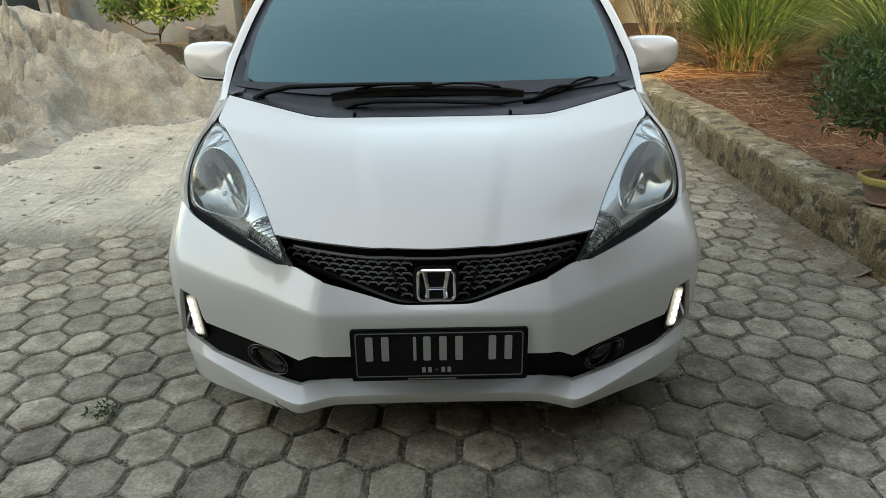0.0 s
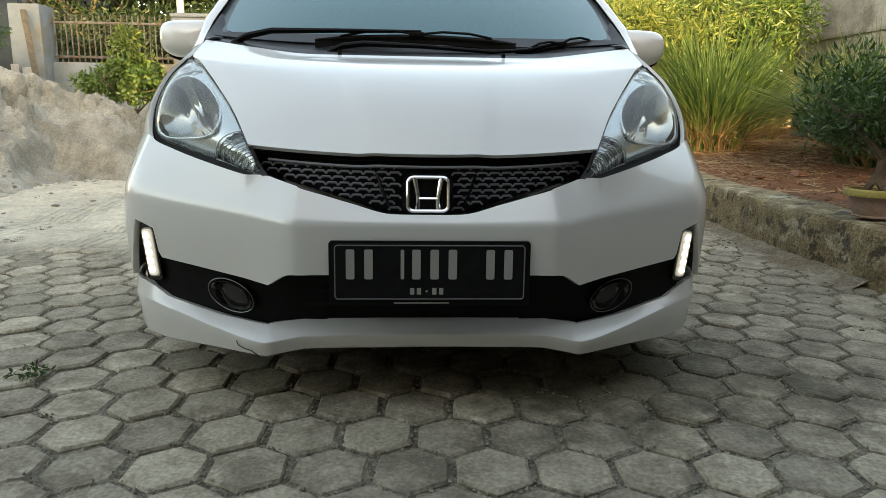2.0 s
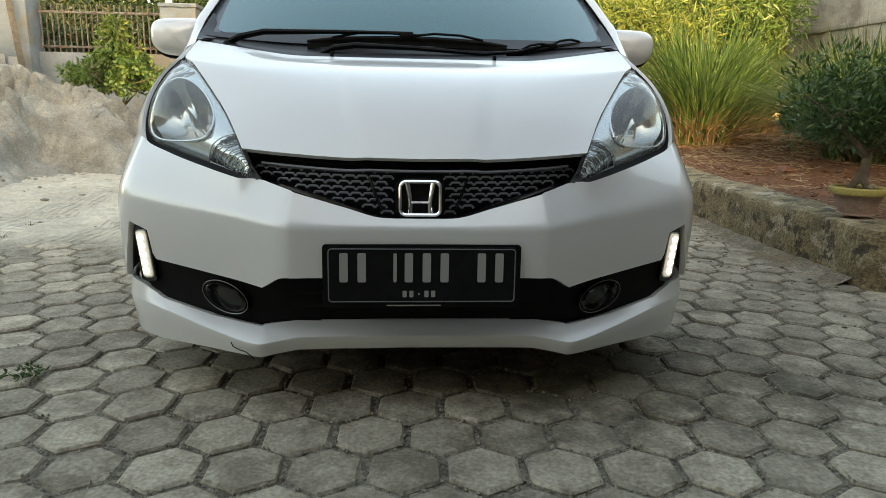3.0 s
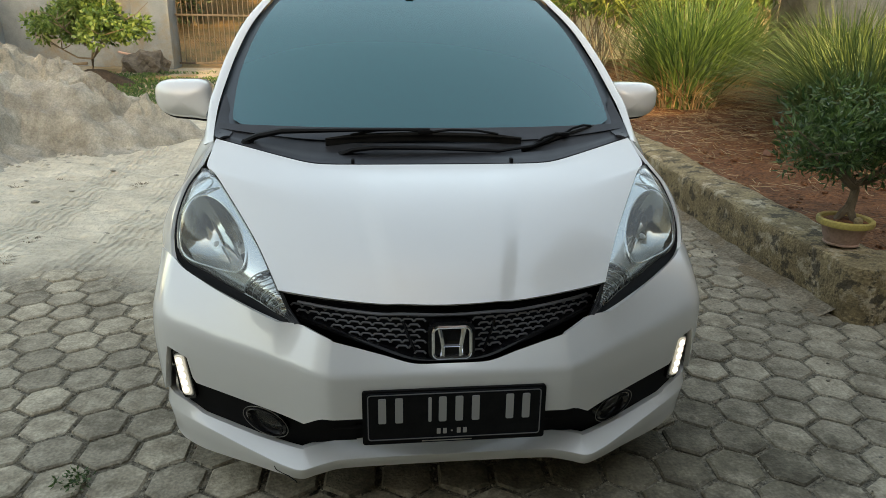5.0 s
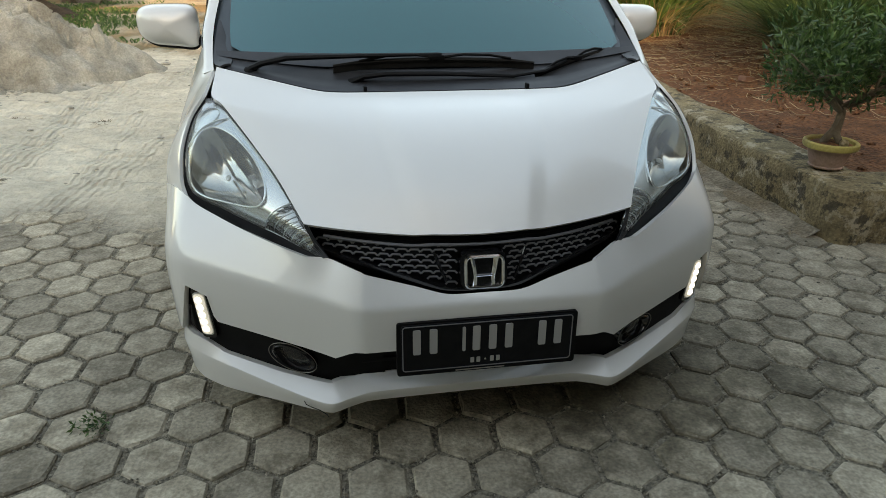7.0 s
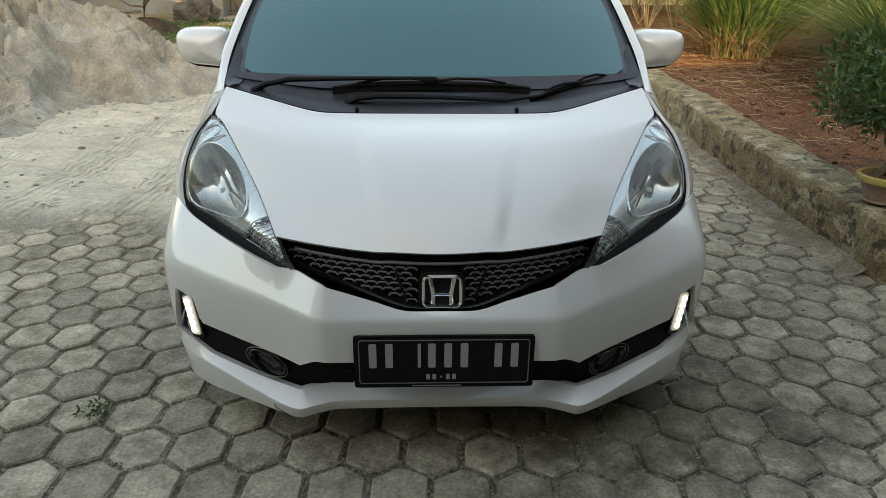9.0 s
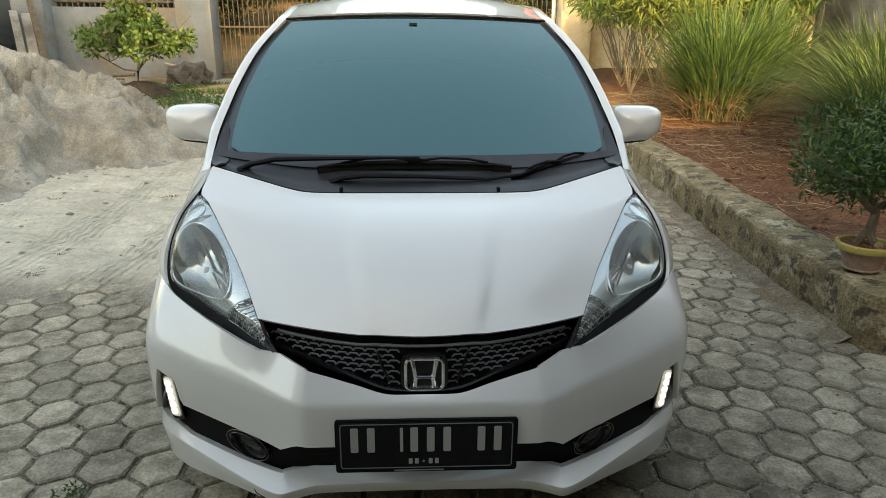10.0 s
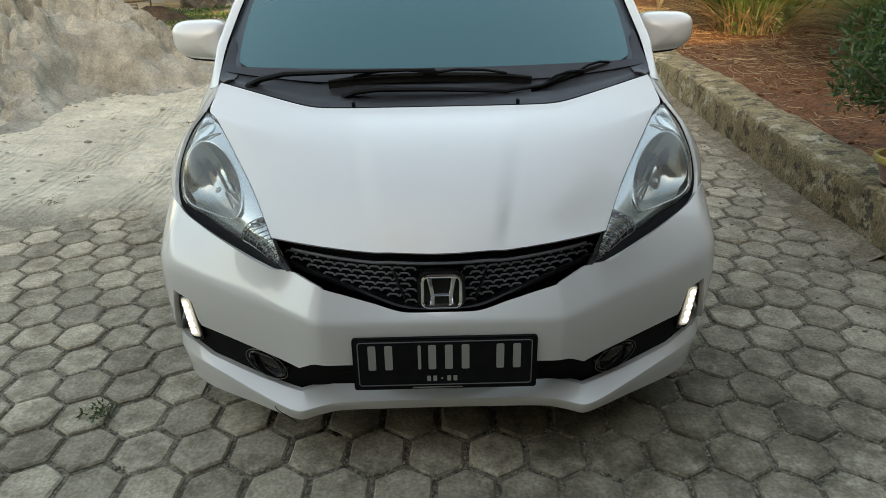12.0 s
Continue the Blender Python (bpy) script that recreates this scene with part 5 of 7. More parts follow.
def build_ground():
    xs = np.concatenate([[-600, -200, -60, -25, -16], np.arange(-12, -7, 0.4), np.arange(-7, -0.6, 0.05), np.arange(-0.6, 6.01, 0.09), np.arange(6.5, 14, 0.6), [20, 40, 120, 600]])
    ys = np.concatenate([[-600, -120, -30, -10], np.arange(-5, 1.5, 0.5), np.arange(1.5, 6, 0.1), np.arange(6, 12.5, 0.05), np.arange(12.5, 14, 0.1), np.arange(14, 24, 0.3), [26, 30, 40, 70, 200, 700]])
    verts = [(float(x), float(y), ground_z(float(x), float(y)) if -13 < x < 14 and -6 < y < 26 else rise(float(y)) - 0.01) for y in ys for x in xs]
    n = len(xs)
    faces = [(j * n + i, j * n + i + 1, (j + 1) * n + i + 1, (j + 1) * n + i) for j in range(len(ys) - 1) for i in range(n - 1)]
    me = bpy.data.meshes.new("ground")
    me.from_pydata(verts, [], faces)
    layer = me.color_attributes.new("cover", "FLOAT_COLOR", "POINT")
    vals = []
    for x, y, z in verts:
        turf = ease(y - 0.72 * min(-1.4 - x, 2.2) + 0.5 * fbm(x, y, 0.9, 8.0), 10.4, 11.1) * (0.5 + 0.5 * ease(fbm(x, y, 0.8, 4.0), -0.3, 0.3))
        vals += [paved(x, y) if -14 < x < 14 else 0.0, turf if y < 17.6 else 1.0, 0.0, 1.0]
    layer.data.foreach_set("color", vals)
    tagged(part_mesh("ground", me, yard_material()), "pale sandy yard with wheel marks, grit and thin turf", "ground", "", "structure")


build_ground()


# ---- raised bed with its retaining wall ----
def wall_line(y):
    """Outer face of the bed's retaining wall."""
    return 1.985 + 0.020 * (y - 5.6) + 0.020 * fbm(y, 0, 0.8, 6.0)


def build_retaining_wall():
    wall = thing("retaining_wall", (2.1, 8, 0), "low weathered concrete and stone bed wall with moss stains", "wall", "", "structure")
    prof = [(0.0, -0.06), (0.002, 0.02), (0.0, 0.06), (-0.002, 0.10), (0.0, 0.14), (0.001, 0.18), (0.0, 0.22), (0.001, 0.252), (0.008, 0.270), (0.024, 0.278), (0.06, 0.281), (0.10, 0.283), (0.15, 0.284), (0.20, 0.284), (0.25, 0.282), (0.29, 0.276), (0.315, 0.25), (0.32, 0.15)]
    way = []
    y = 19.0
    while y > 5.80:
        way.append((Vector((wall_line(y), y, 0)), Vector((1, 0, 0))))
        y -= 0.04 if y < 11 else 0.08
    cx, cy = wall_line(5.8) + 0.16, 5.66
    for k in range(1, 9):
        a = radians(90 * k / 8)
        n = Vector((math.cos(a), math.sin(a), 0))
        way.append((Vector((cx - 0.16 * n.x, cy - 0.14 * n.y, 0)), n))
    x = cx + 0.04
    while x < 6.9:
        way.append((Vector((x, 5.52 + 0.06 * ease(x, 2.7, 3.4) + 0.02 * fbm(x, 3, 1.2, 8.0), 0)), Vector((0, 1, 0))))
        x += 0.04 if x < 4 else 0.1

    def surface(u, v):
        p, n = way[int(u)]
        k = int(v * 17 + 0.5)
        d, z = prof[k]
        inner = d
        q = p + n * inner
        at = Vector((q.x, q.y, z))
        near = noise.voronoi(Vector((q.x * 3.4, q.y * 3.4, z * 4.6)))[0]
        bare = min(1.0, max(0.0, 0.55 + 1.6 * noise.noise(at * 1.1)))
        bumps = 0.018 * noise.noise(at * 2.6) + 0.012 * noise.noise(at * 8.0) + 0.045 * bare * (min(0.35, near[1] - near[0]) - 0.2)
        top = 0.018 * noise.noise(Vector((q.x, q.y, 0)) * 1.6) + 0.007 * noise.noise(at * 8.0 + Vector((9, 0, 0))) if z > 0.2 else 0
        return q - n * bumps + Vector((0, 0, z + top + rise(q.y) * 0.6))
    part("masonry", sheet(surface, [float(k) for k in range(len(way))], 17), KERB, wall, "rough rendered masonry")


build_retaining_wall()


def build_foot_dirt():
    """Washed-out soil and sand lying against the foot of the bed wall."""
    ys = [5.62 + 0.05 * k for k in range(120)]

    def f(u, v):
        y = ys[int(u)]
        wide = 0.13 + 0.07 * fbm(y, 1.0, 1.7, 41.0) + 0.03 * fbm(y, 2.0, 6.0, 42.0)
        x = wall_line(y) + 0.03 - (wide + 0.03) * v
        z = 0.050 * (1 - v) ** 1.8 + 0.006 * fbm(x, y, 11.0, 43.0, 3) * (1 - v) - 0.010 * v
        return (x, y, rise(y) + z + 0.004)
    tagged(part("foot_dirt", sheet(f, [float(k) for k in range(120)], 8), JOINTD), "grey-brown dirt washed against the foot of the bed wall", "dirt", "", "stuff")


build_foot_dirt()


def bed_z(x, y):
    z = 0.255 + rise(y) * 0.9 + 0.020 * fbm(x, y, 1.2, 7.0) + 0.014 * fbm(x, y, 5.0, 8.0) + 0.06 * ease(x, 2.6, 4.5)
    return z if x > wall_line(y) + 0.2 else min(z, 0.2 + rise(y) * 0.6)


field("red_soil_bed", 2.15, 9.0, 5.72, 20.0, 0.07, bed_z, SOIL, "reddish-brown soil of the raised bed, strewn with straw", "soil", "stuff")


def strewn(name, n, x0, x1, y0, y1, zf, length, width, material, label, category, seed):
    """Dry stems lying about on the soil."""
    rng = np.random.default_rng(seed)
    verts, faces = [], []
    for _ in range(n):
        x, y = rng.uniform(x0, x1), y0 + (y1 - y0) * rng.uniform(0, 1) ** 0.42
        a, l, w = rng.uniform(0, math.pi), length * rng.uniform(0.3, 1.3), width * rng.uniform(0.6, 1.4)
        dx, dy = math.cos(a), math.sin(a)
        bend = rng.uniform(-0.3, 0.3)
        base = len(verts)
        for t in (-0.5, 0.0, 0.5):
            cx, cy = x + dx * l * t - dy * bend * l * (0.25 - t * t), y + dy * l * t + dx * bend * l * (0.25 - t * t)
            cz = zf(cx, cy) + 0.012 + 0.02 * rng.uniform(0, 1) * (t != 0)
            verts += [(cx - dy * w, cy + dx * w, cz), (cx + dy * w, cy - dx * w, cz + 0.002)]
        faces += [(base, base + 1, base + 3, base + 2), (base + 2, base + 3, base + 5, base + 4)]
    me = bpy.data.meshes.new(name)
    me.from_pydata(verts, [], faces)
    return tagged(part_mesh(name, me, material), label, category, "", "stuff")


strewn("straw_litter", 5200, 2.35, 6.0, 5.9, 13.5, bed_z, 0.17, 0.0017, STRAW, "dry straw and dead blades strewn on red soil", "straw", 5)


rngs = np.random.default_rng(35)
soil_clods = bmesh.new()
for _ in range(900):
    x, y = rngs.uniform(2.35, 5.2), rngs.uniform(5.8, 10.5)
    r = 0.006 + 0.022 * rngs.uniform(0, 1) ** 4
    bmesh.ops.create_icosphere(soil_clods, subdivisions=1, radius=1.0, matrix=Matrix.Translation((x, y, bed_z(x, y) + r * 0.3)) @ Matrix.Rotation(rngs.uniform(0, 3), 4, "Z") @ Matrix.Diagonal((r * 1.4, r, r * 0.75, 1)))
tagged(part("soil_clods", soil_clods, SOIL, None, "", False), "red clods and crumbs lying on the bed", "clods", "", "stuff")


for x, y, turn in ((3.11, 8.16, 20), (3.35, 7.2, 70)):
    tagged(part("brick_piece", box((0.13, 0.085, 0.05), (x, y, bed_z(x, y) + 0.02), 0.012, None, Matrix.Rotation(radians(turn), 4, "Z") @ Matrix.Rotation(radians(9), 4, "Y")), TILEM), "broken piece of red brick lying on the soil", "brick", "brick pieces on the bed")


# ---- grass clumps, shrubs, trees ----
def clump(name, at, n, height, spread, width, material, label, seed, droop=1.0, base=0.12, lean=(0, 0)):
    """A tuft of long arching blades."""
    rng = np.random.default_rng(seed)
    verts, faces = [], []
    for _ in range(n):
        a = rng.uniform(0, 2 * math.pi)
        r0 = base * math.sqrt(rng.uniform(0, 1))
        out = rng.uniform(0.05, 1.0) ** 0.8 * spread
        h = height * rng.uniform(0.55, 1.08) * (1 - 0.25 * (out / spread) ** 2)
        fall = droop * rng.uniform(0.1, 0.9) * (out / spread) * h * 0.55
        w = width * rng.uniform(0.6, 1.3)
        b0 = a + rng.normal(0, 0.35)
        ca, sa = math.cos(b0), math.sin(b0)
        tw = rng.uniform(-0.6, 0.6)
        wx, wy = -math.sin(b0 + tw), math.cos(b0 + tw)
        start = len(verts)
        for k in range(6):
            t = k / 5
            x = at[0] + math.cos(a) * r0 + ca * out * t ** 1.7 + lean[0] * t * t
            y = at[1] + math.sin(a) * r0 + sa * out * t ** 1.7 + lean[1] * t * t
            z = at[2] + h * (t ** 0.9) - fall * t ** 3
            ww = w * (1 - t) ** 0.6 + 0.0004
            verts += [(x - wx * ww, y - wy * ww, z), (x + wx * ww, y + wy * ww, z)]
        faces += [(start + 2 * k, start + 2 * k + 1, start + 2 * k + 3, start + 2 * k + 2) for k in range(5)]
    me = bpy.data.meshes.new(name)
    me.from_pydata(verts, [], faces)
    return part_mesh(name, me, material), label


def grass_tuft(at, n, height, spread, label, seed, dull=False, dry=0.25, lean=(0, 0)):
    t = thing("grass_clump", at, label, "grass clump")
    g, _ = clump("foliage", at, n, height, spread, 0.0082 if dull else 0.0110, BLADED if dull else BLADE, "", seed, 1.0, spread * 0.28, lean)
    g.parent, g.matrix_parent_inverse = t, t.matrix_basis.inverted()
    d, _ = clump("dead_foliage", at, int(n * dry), height * 0.42, spread * 1.25, 0.008, STRAW, "", seed + 1, 1.5, spread * 0.30, lean)
    d.parent, d.matrix_parent_inverse = t, t.matrix_basis.inverted()
    tagged(d, "straw-coloured dead blades")
    return t


def leaf_cloud(name, centres, per, radius, size, material, seed, squash=0.8, slim=0.42, parent=None, label="", lift=-0.15):
    """Many small folded leaves gathered in clumps round the given centres."""
    rng = np.random.default_rng(seed)
    c = np.repeat(np.array(centres, float), per, axis=0)
    n = len(c)
    d = rng.normal(0, 1, (n, 3))
    d /= np.linalg.norm(d, axis=1)[:, None]
    rad = radius * rng.uniform(0.15, 1.0, (n, 1)) ** 0.6
    p = c + d * rad * np.array([1, 1, squash])
    ax = d + rng.normal(0, 0.7, (n, 3)) + np.array([0, 0, lift])
    ax /= np.linalg.norm(ax, axis=1)[:, None]
    sd = np.cross(ax, rng.normal(0, 1, (n, 3)))
    sd /= np.linalg.norm(sd, axis=1)[:, None]
    nm = np.cross(ax, sd)
    l = size * rng.uniform(0.6, 1.25, (n, 1))
    w = l * slim * 0.5
    v = np.stack([p, p + ax * l * 0.45 + sd * w + nm * l * 0.10, p + ax * l, p + ax * l * 0.45 - sd * w + nm * l * 0.10, p + ax * l * 0.5], axis=1).reshape(-1, 3)
    base = np.arange(n)[:, None] * 5
    f = np.concatenate([base + np.array([[0, 1, 4]]), base + np.array([[1, 2, 4]]), base + np.array([[0, 4, 3]]), base + np.array([[4, 2, 3]])], axis=0)
    me = bpy.data.meshes.new(name)
    me.from_pydata(v.tolist(), [], f.tolist())
    return part_mesh(name, me, material, parent, label)


def limbs(base, top, count, reach, seed, r0, levels=2):
    """A trunk with forking limbs; gives the mesh and the limb ends."""
    rng = np.random.default_rng(seed)
    bm, ends = bmesh.new(), []

    def grow(a, b, r, level):
        a, b = Vector(a), Vector(b)
        side = Vector(rng.normal(0, 1, 3)) * (b - a).length * 0.07
        path = [a, a.lerp(b, 0.35) + side, a.lerp(b, 0.7) + side * 0.6, b]
        tube(path, [r, r * 0.85, r * 0.7, r * 0.5], 6, bm)
        if level == 0:
            ends.append(b)
            return
        for k in range(count):
            s = path[2] if k % 2 else path[3]
            ang = 2 * math.pi * (k + rng.uniform(-0.3, 0.3)) / count
            up = rng.uniform(0.25, 0.9)
            e = s + Vector((math.cos(ang), math.sin(ang), up)) * reach * (0.55 ** (levels - level)) * rng.uniform(0.7, 1.2)
            grow(s, e, r * 0.5, level - 1)
    grow(base, top, r0, levels)
    return bm, ends


def tree(name, at, height, reach, leaf, per, material, label, seed, r0=0.12, count=5, radius=0.6, category="tree", fork=0.45, levels=2, slim=0.42, squash=0.8):
    t = thing(name, at, label, category)
    bm, ends = limbs(at, (at[0], at[1], at[2] + height * fork), count, reach, seed, r0, levels)
    part("trunk", bm, BARK, t)
    leaf_cloud("crown", [tuple(e) for e in ends], per, radius, leaf, material, seed + 3, squash, slim, t)
    return t


grass_tuft((3.55, 10.9, 0.34), 1250, 1.60, 1.30, "tall green vetiver grass clump with dead blades at its foot", 21, False, 0.35)
grass_tuft((4.25, 8.75, 0.33), 1700, 1.15, 1.45, "drooping dull green sedge clump on red soil", 23, True, 0.10, (-0.35, -0.45))
grass_tuft((5.0, 10.1, 0.34), 1500, 1.35, 1.2, "drooping dull green sedge clump by the block wall", 25, True, 0.10, (-0.2, -0.3))

grass_tuft((5.0, 12.7, 0.38), 900, 1.45, 1.05, "sunlit green grass clump at the end of the block wall", 27, False, 0.5)

# potted shrub on the corner of the bed wall
def build_pot():
    at = (2.145, 5.865, 0.292)
    t = thing("potted_shrub", at, "dark green bonsai shrub in a pink pot with a yellow rim", "potted plant")
    part("pot", spun([(0.082, 0.0), (0.084, 0.006), (0.078, 0.010), (0.090, 0.040), (0.106, 0.10), (0.110, 0.105), (0.100, 0.105), (0.095, 0.09), (0.02, 0.09)], at, "Z", 36), POTM, t, "faded pink pot")
    part("rim", spun([(0.112, 0.098), (0.127, 0.100), (0.132, 0.112), (0.130, 0.128), (0.121, 0.134), (0.110, 0.128), (0.108, 0.100)], at, "Z", 36), POTY, t, "faded yellow rim")
    part("potting_soil", spun([(0.112, 0.108), (0.10, 0.116), (0.05, 0.124), (0.01, 0.126)], at, "Z", 24), SOIL, t)
    root = bmesh.new()
    z = at[2] + 0.11
    for dx, dy in ((0.05, 0.0), (-0.05, 0.01), (0.02, -0.05), (-0.02, 0.05)):
        tube([(at[0] + dx, at[1] + dy, z), (at[0] + dx * 0.5, at[1] + dy * 0.5, z + 0.04), (at[0], at[1], z + 0.08)], [0.014, 0.018, 0.020], 8, root)
    bm, ends = limbs((at[0], at[1], z + 0.04), (at[0] + 0.03, at[1] + 0.02, z + 0.19), 5, 0.26, 77, 0.028, 2)
    part("trunk", bm, BARK, t)
    part("root", root, BARK, t)
    cs = [(e.x + 0.05, e.y + 0.03, e.z) for e in ends] + [(at[0] + 0.06 + 0.33 * (0.72 + 0.09 * (k * 5 % 7)) * math.sqrt((k + 0.5) / 34) * math.cos(k * 2.4), at[1] + 0.08 + 0.32 * math.sqrt((k + 0.5) / 34) * math.sin(k * 2.4), z + 0.24 + 0.25 * ((k + 0.5) / 34) ** 0.5 * 0.2 + 0.068 * (k * 7 % 6)) for k in range(34)]
    leaf_cloud("foliage", cs, 92, 0.098, 0.048, DARKLEAF, 31, 0.95, 0.30, t, "", 0.55)
    st = bmesh.new()
    bmesh.ops.create_icosphere(st, subdivisions=2, radius=0.022, matrix=Matrix.Translation((at[0] + 0.012, at[1] - 0.075, at[2] + 0.135)))
    part("pebble", st, KERB, t)


build_pot()


# ---- sand heap ----
def build_heap():
    def z_at(x, y):
        bend = Vector((x * 1.25, y * 1.25, 11.0))
        wx = x + 0.16 * noise.noise(bend) + 0.07 * noise.noise(bend * 3.1)
        wy = y + 0.20 * noise.noise(bend + Vector((0, 0, 7))) + 0.10 * noise.noise(bend * 3.1 + Vector((0, 0, 5)))
        # a ridge that falls towards the bush, its crest a little wavy
        top = smooth(wx, [-9.5, -7.6, -6.2, -5.2, -4.45, -4.02, -3.55, -3.08, -2.80, -2.45, -2.1, -1.9], [0.4, 0.88, 1.0, 1.08, 1.07, 0.98, 0.82, 0.68, 0.54, 0.34, 0.10, 0.0])
        ahead = 10.15 - wy
        # spurs and gullies run down the front, slanting
        along = wx - 0.42 * max(0.0, ahead)
        run = 1.15 * top ** 0.75 + smooth(along, [-7.0, -5.6, -5.0, -4.45, -4.05, -3.78, -3.45, -3.05, -2.6, -2.0], [0.3, 0.45, -0.05, 0.50, 0.42, -0.10, 0.04, 0.16, 0.0, 0.0]) * min(1.0, top * 1.6)
        d = ahead / max(run, 0.05) if ahead > 0 else -ahead / (0.25 + 1.1 * top)
        if ahead > 0:
            g = smooth(d, [0.0, 0.12, 0.45, 0.80, 0.90, 1.15, 1.6, 2.1], [1.0, 0.95, 0.66, 0.36, 0.16, 0.10, 0.035, 0.0])
        else:
            g = max(0.0, 1 - d ** 1.3)
        h = top * g
        k = min(1.0, h * 3.0) * (0.20 + 0.80 * min(1.0, d / 0.28) if ahead > 0 else 0.16)
        crust = min(1.0, max(0.0, 0.50 + 1.6 * noise.noise(Vector((x * 1.6, y * 1.6, 23.0)))))
        clods = noise.turbulence(Vector((wx * 3.4, wy * 3.4, 5.0)), 4, False, noise_basis="PERLIN_ORIGINAL", amplitude_scale=0.55, frequency_scale=2.2)
        rough = (0.07 + 0.20 * crust) * (clods - 0.5)
        # broken blocks of damp crust, each set a little apart in height
        for size, step in ((3.1, 0.26), (7.5, 0.16), (15.0, 0.065)):
            near, at = noise.voronoi(Vector((wx * size + 0.25 * noise.noise(Vector((x * size * 2, y * size * 2, 4.0))), wy * size * 0.8, 3.0)))
            rough += crust * step * (noise.cell(at[0] * 17.3) + 0.5 - 1.3 * near[0])
        # slumped ledges
        rough += (0.02 + 0.06 * crust) * math.sin(2 * math.pi * (h + 0.10 * (x + 4)) / 0.19 + 5 * noise.noise(Vector((x * 1.3, y * 1.3, 17.0))))
        crumbs = 0.026 * max(0.0, noise.noise(Vector((x * 17, y * 17, 9.0)))) * min(1.0, h * 10) * (0.3 + crust)
        return ground_z(x, y) - 0.05 + 0.05 * min(1.0, h * 8) + h + k * rough + crumbs
    field("sand_heap", -9.5, -1.9, 7.0, 12.0, 0.021, z_at, SAND, "heaped pale grey building sand, slumped and lumpy", "sand heap", "stuff", False)
    rng = np.random.default_rng(9)
    lumps = bmesh.new()
    for _ in range(700):
        x, y = rng.uniform(-6.5, -2.0), rng.uniform(7.2, 10.4)
        r = 0.005 + 0.020 * rng.uniform(0, 1) ** 5
        m = Matrix.Translation((x, y, z_at(x, y) + r * 0.3)) @ Matrix.Diagonal((r, r * rng.uniform(0.7, 1.2), r * 0.7, 1))
        bmesh.ops.create_icosphere(lumps, subdivisions=1, radius=1.0, matrix=m)
    tagged(part("sand_lumps", lumps, SAND), "small lumps crumbled from the sand heap", "sand lumps", "", "stuff")


build_heap()


# ---- boundary at the back of the yard ----
BACK = 17.5
BZ = rise(BACK)


def iron_bar(x, y, z0, z1, r):
    return tube([(x, y, z0), (x, y, z1)], r, 6)


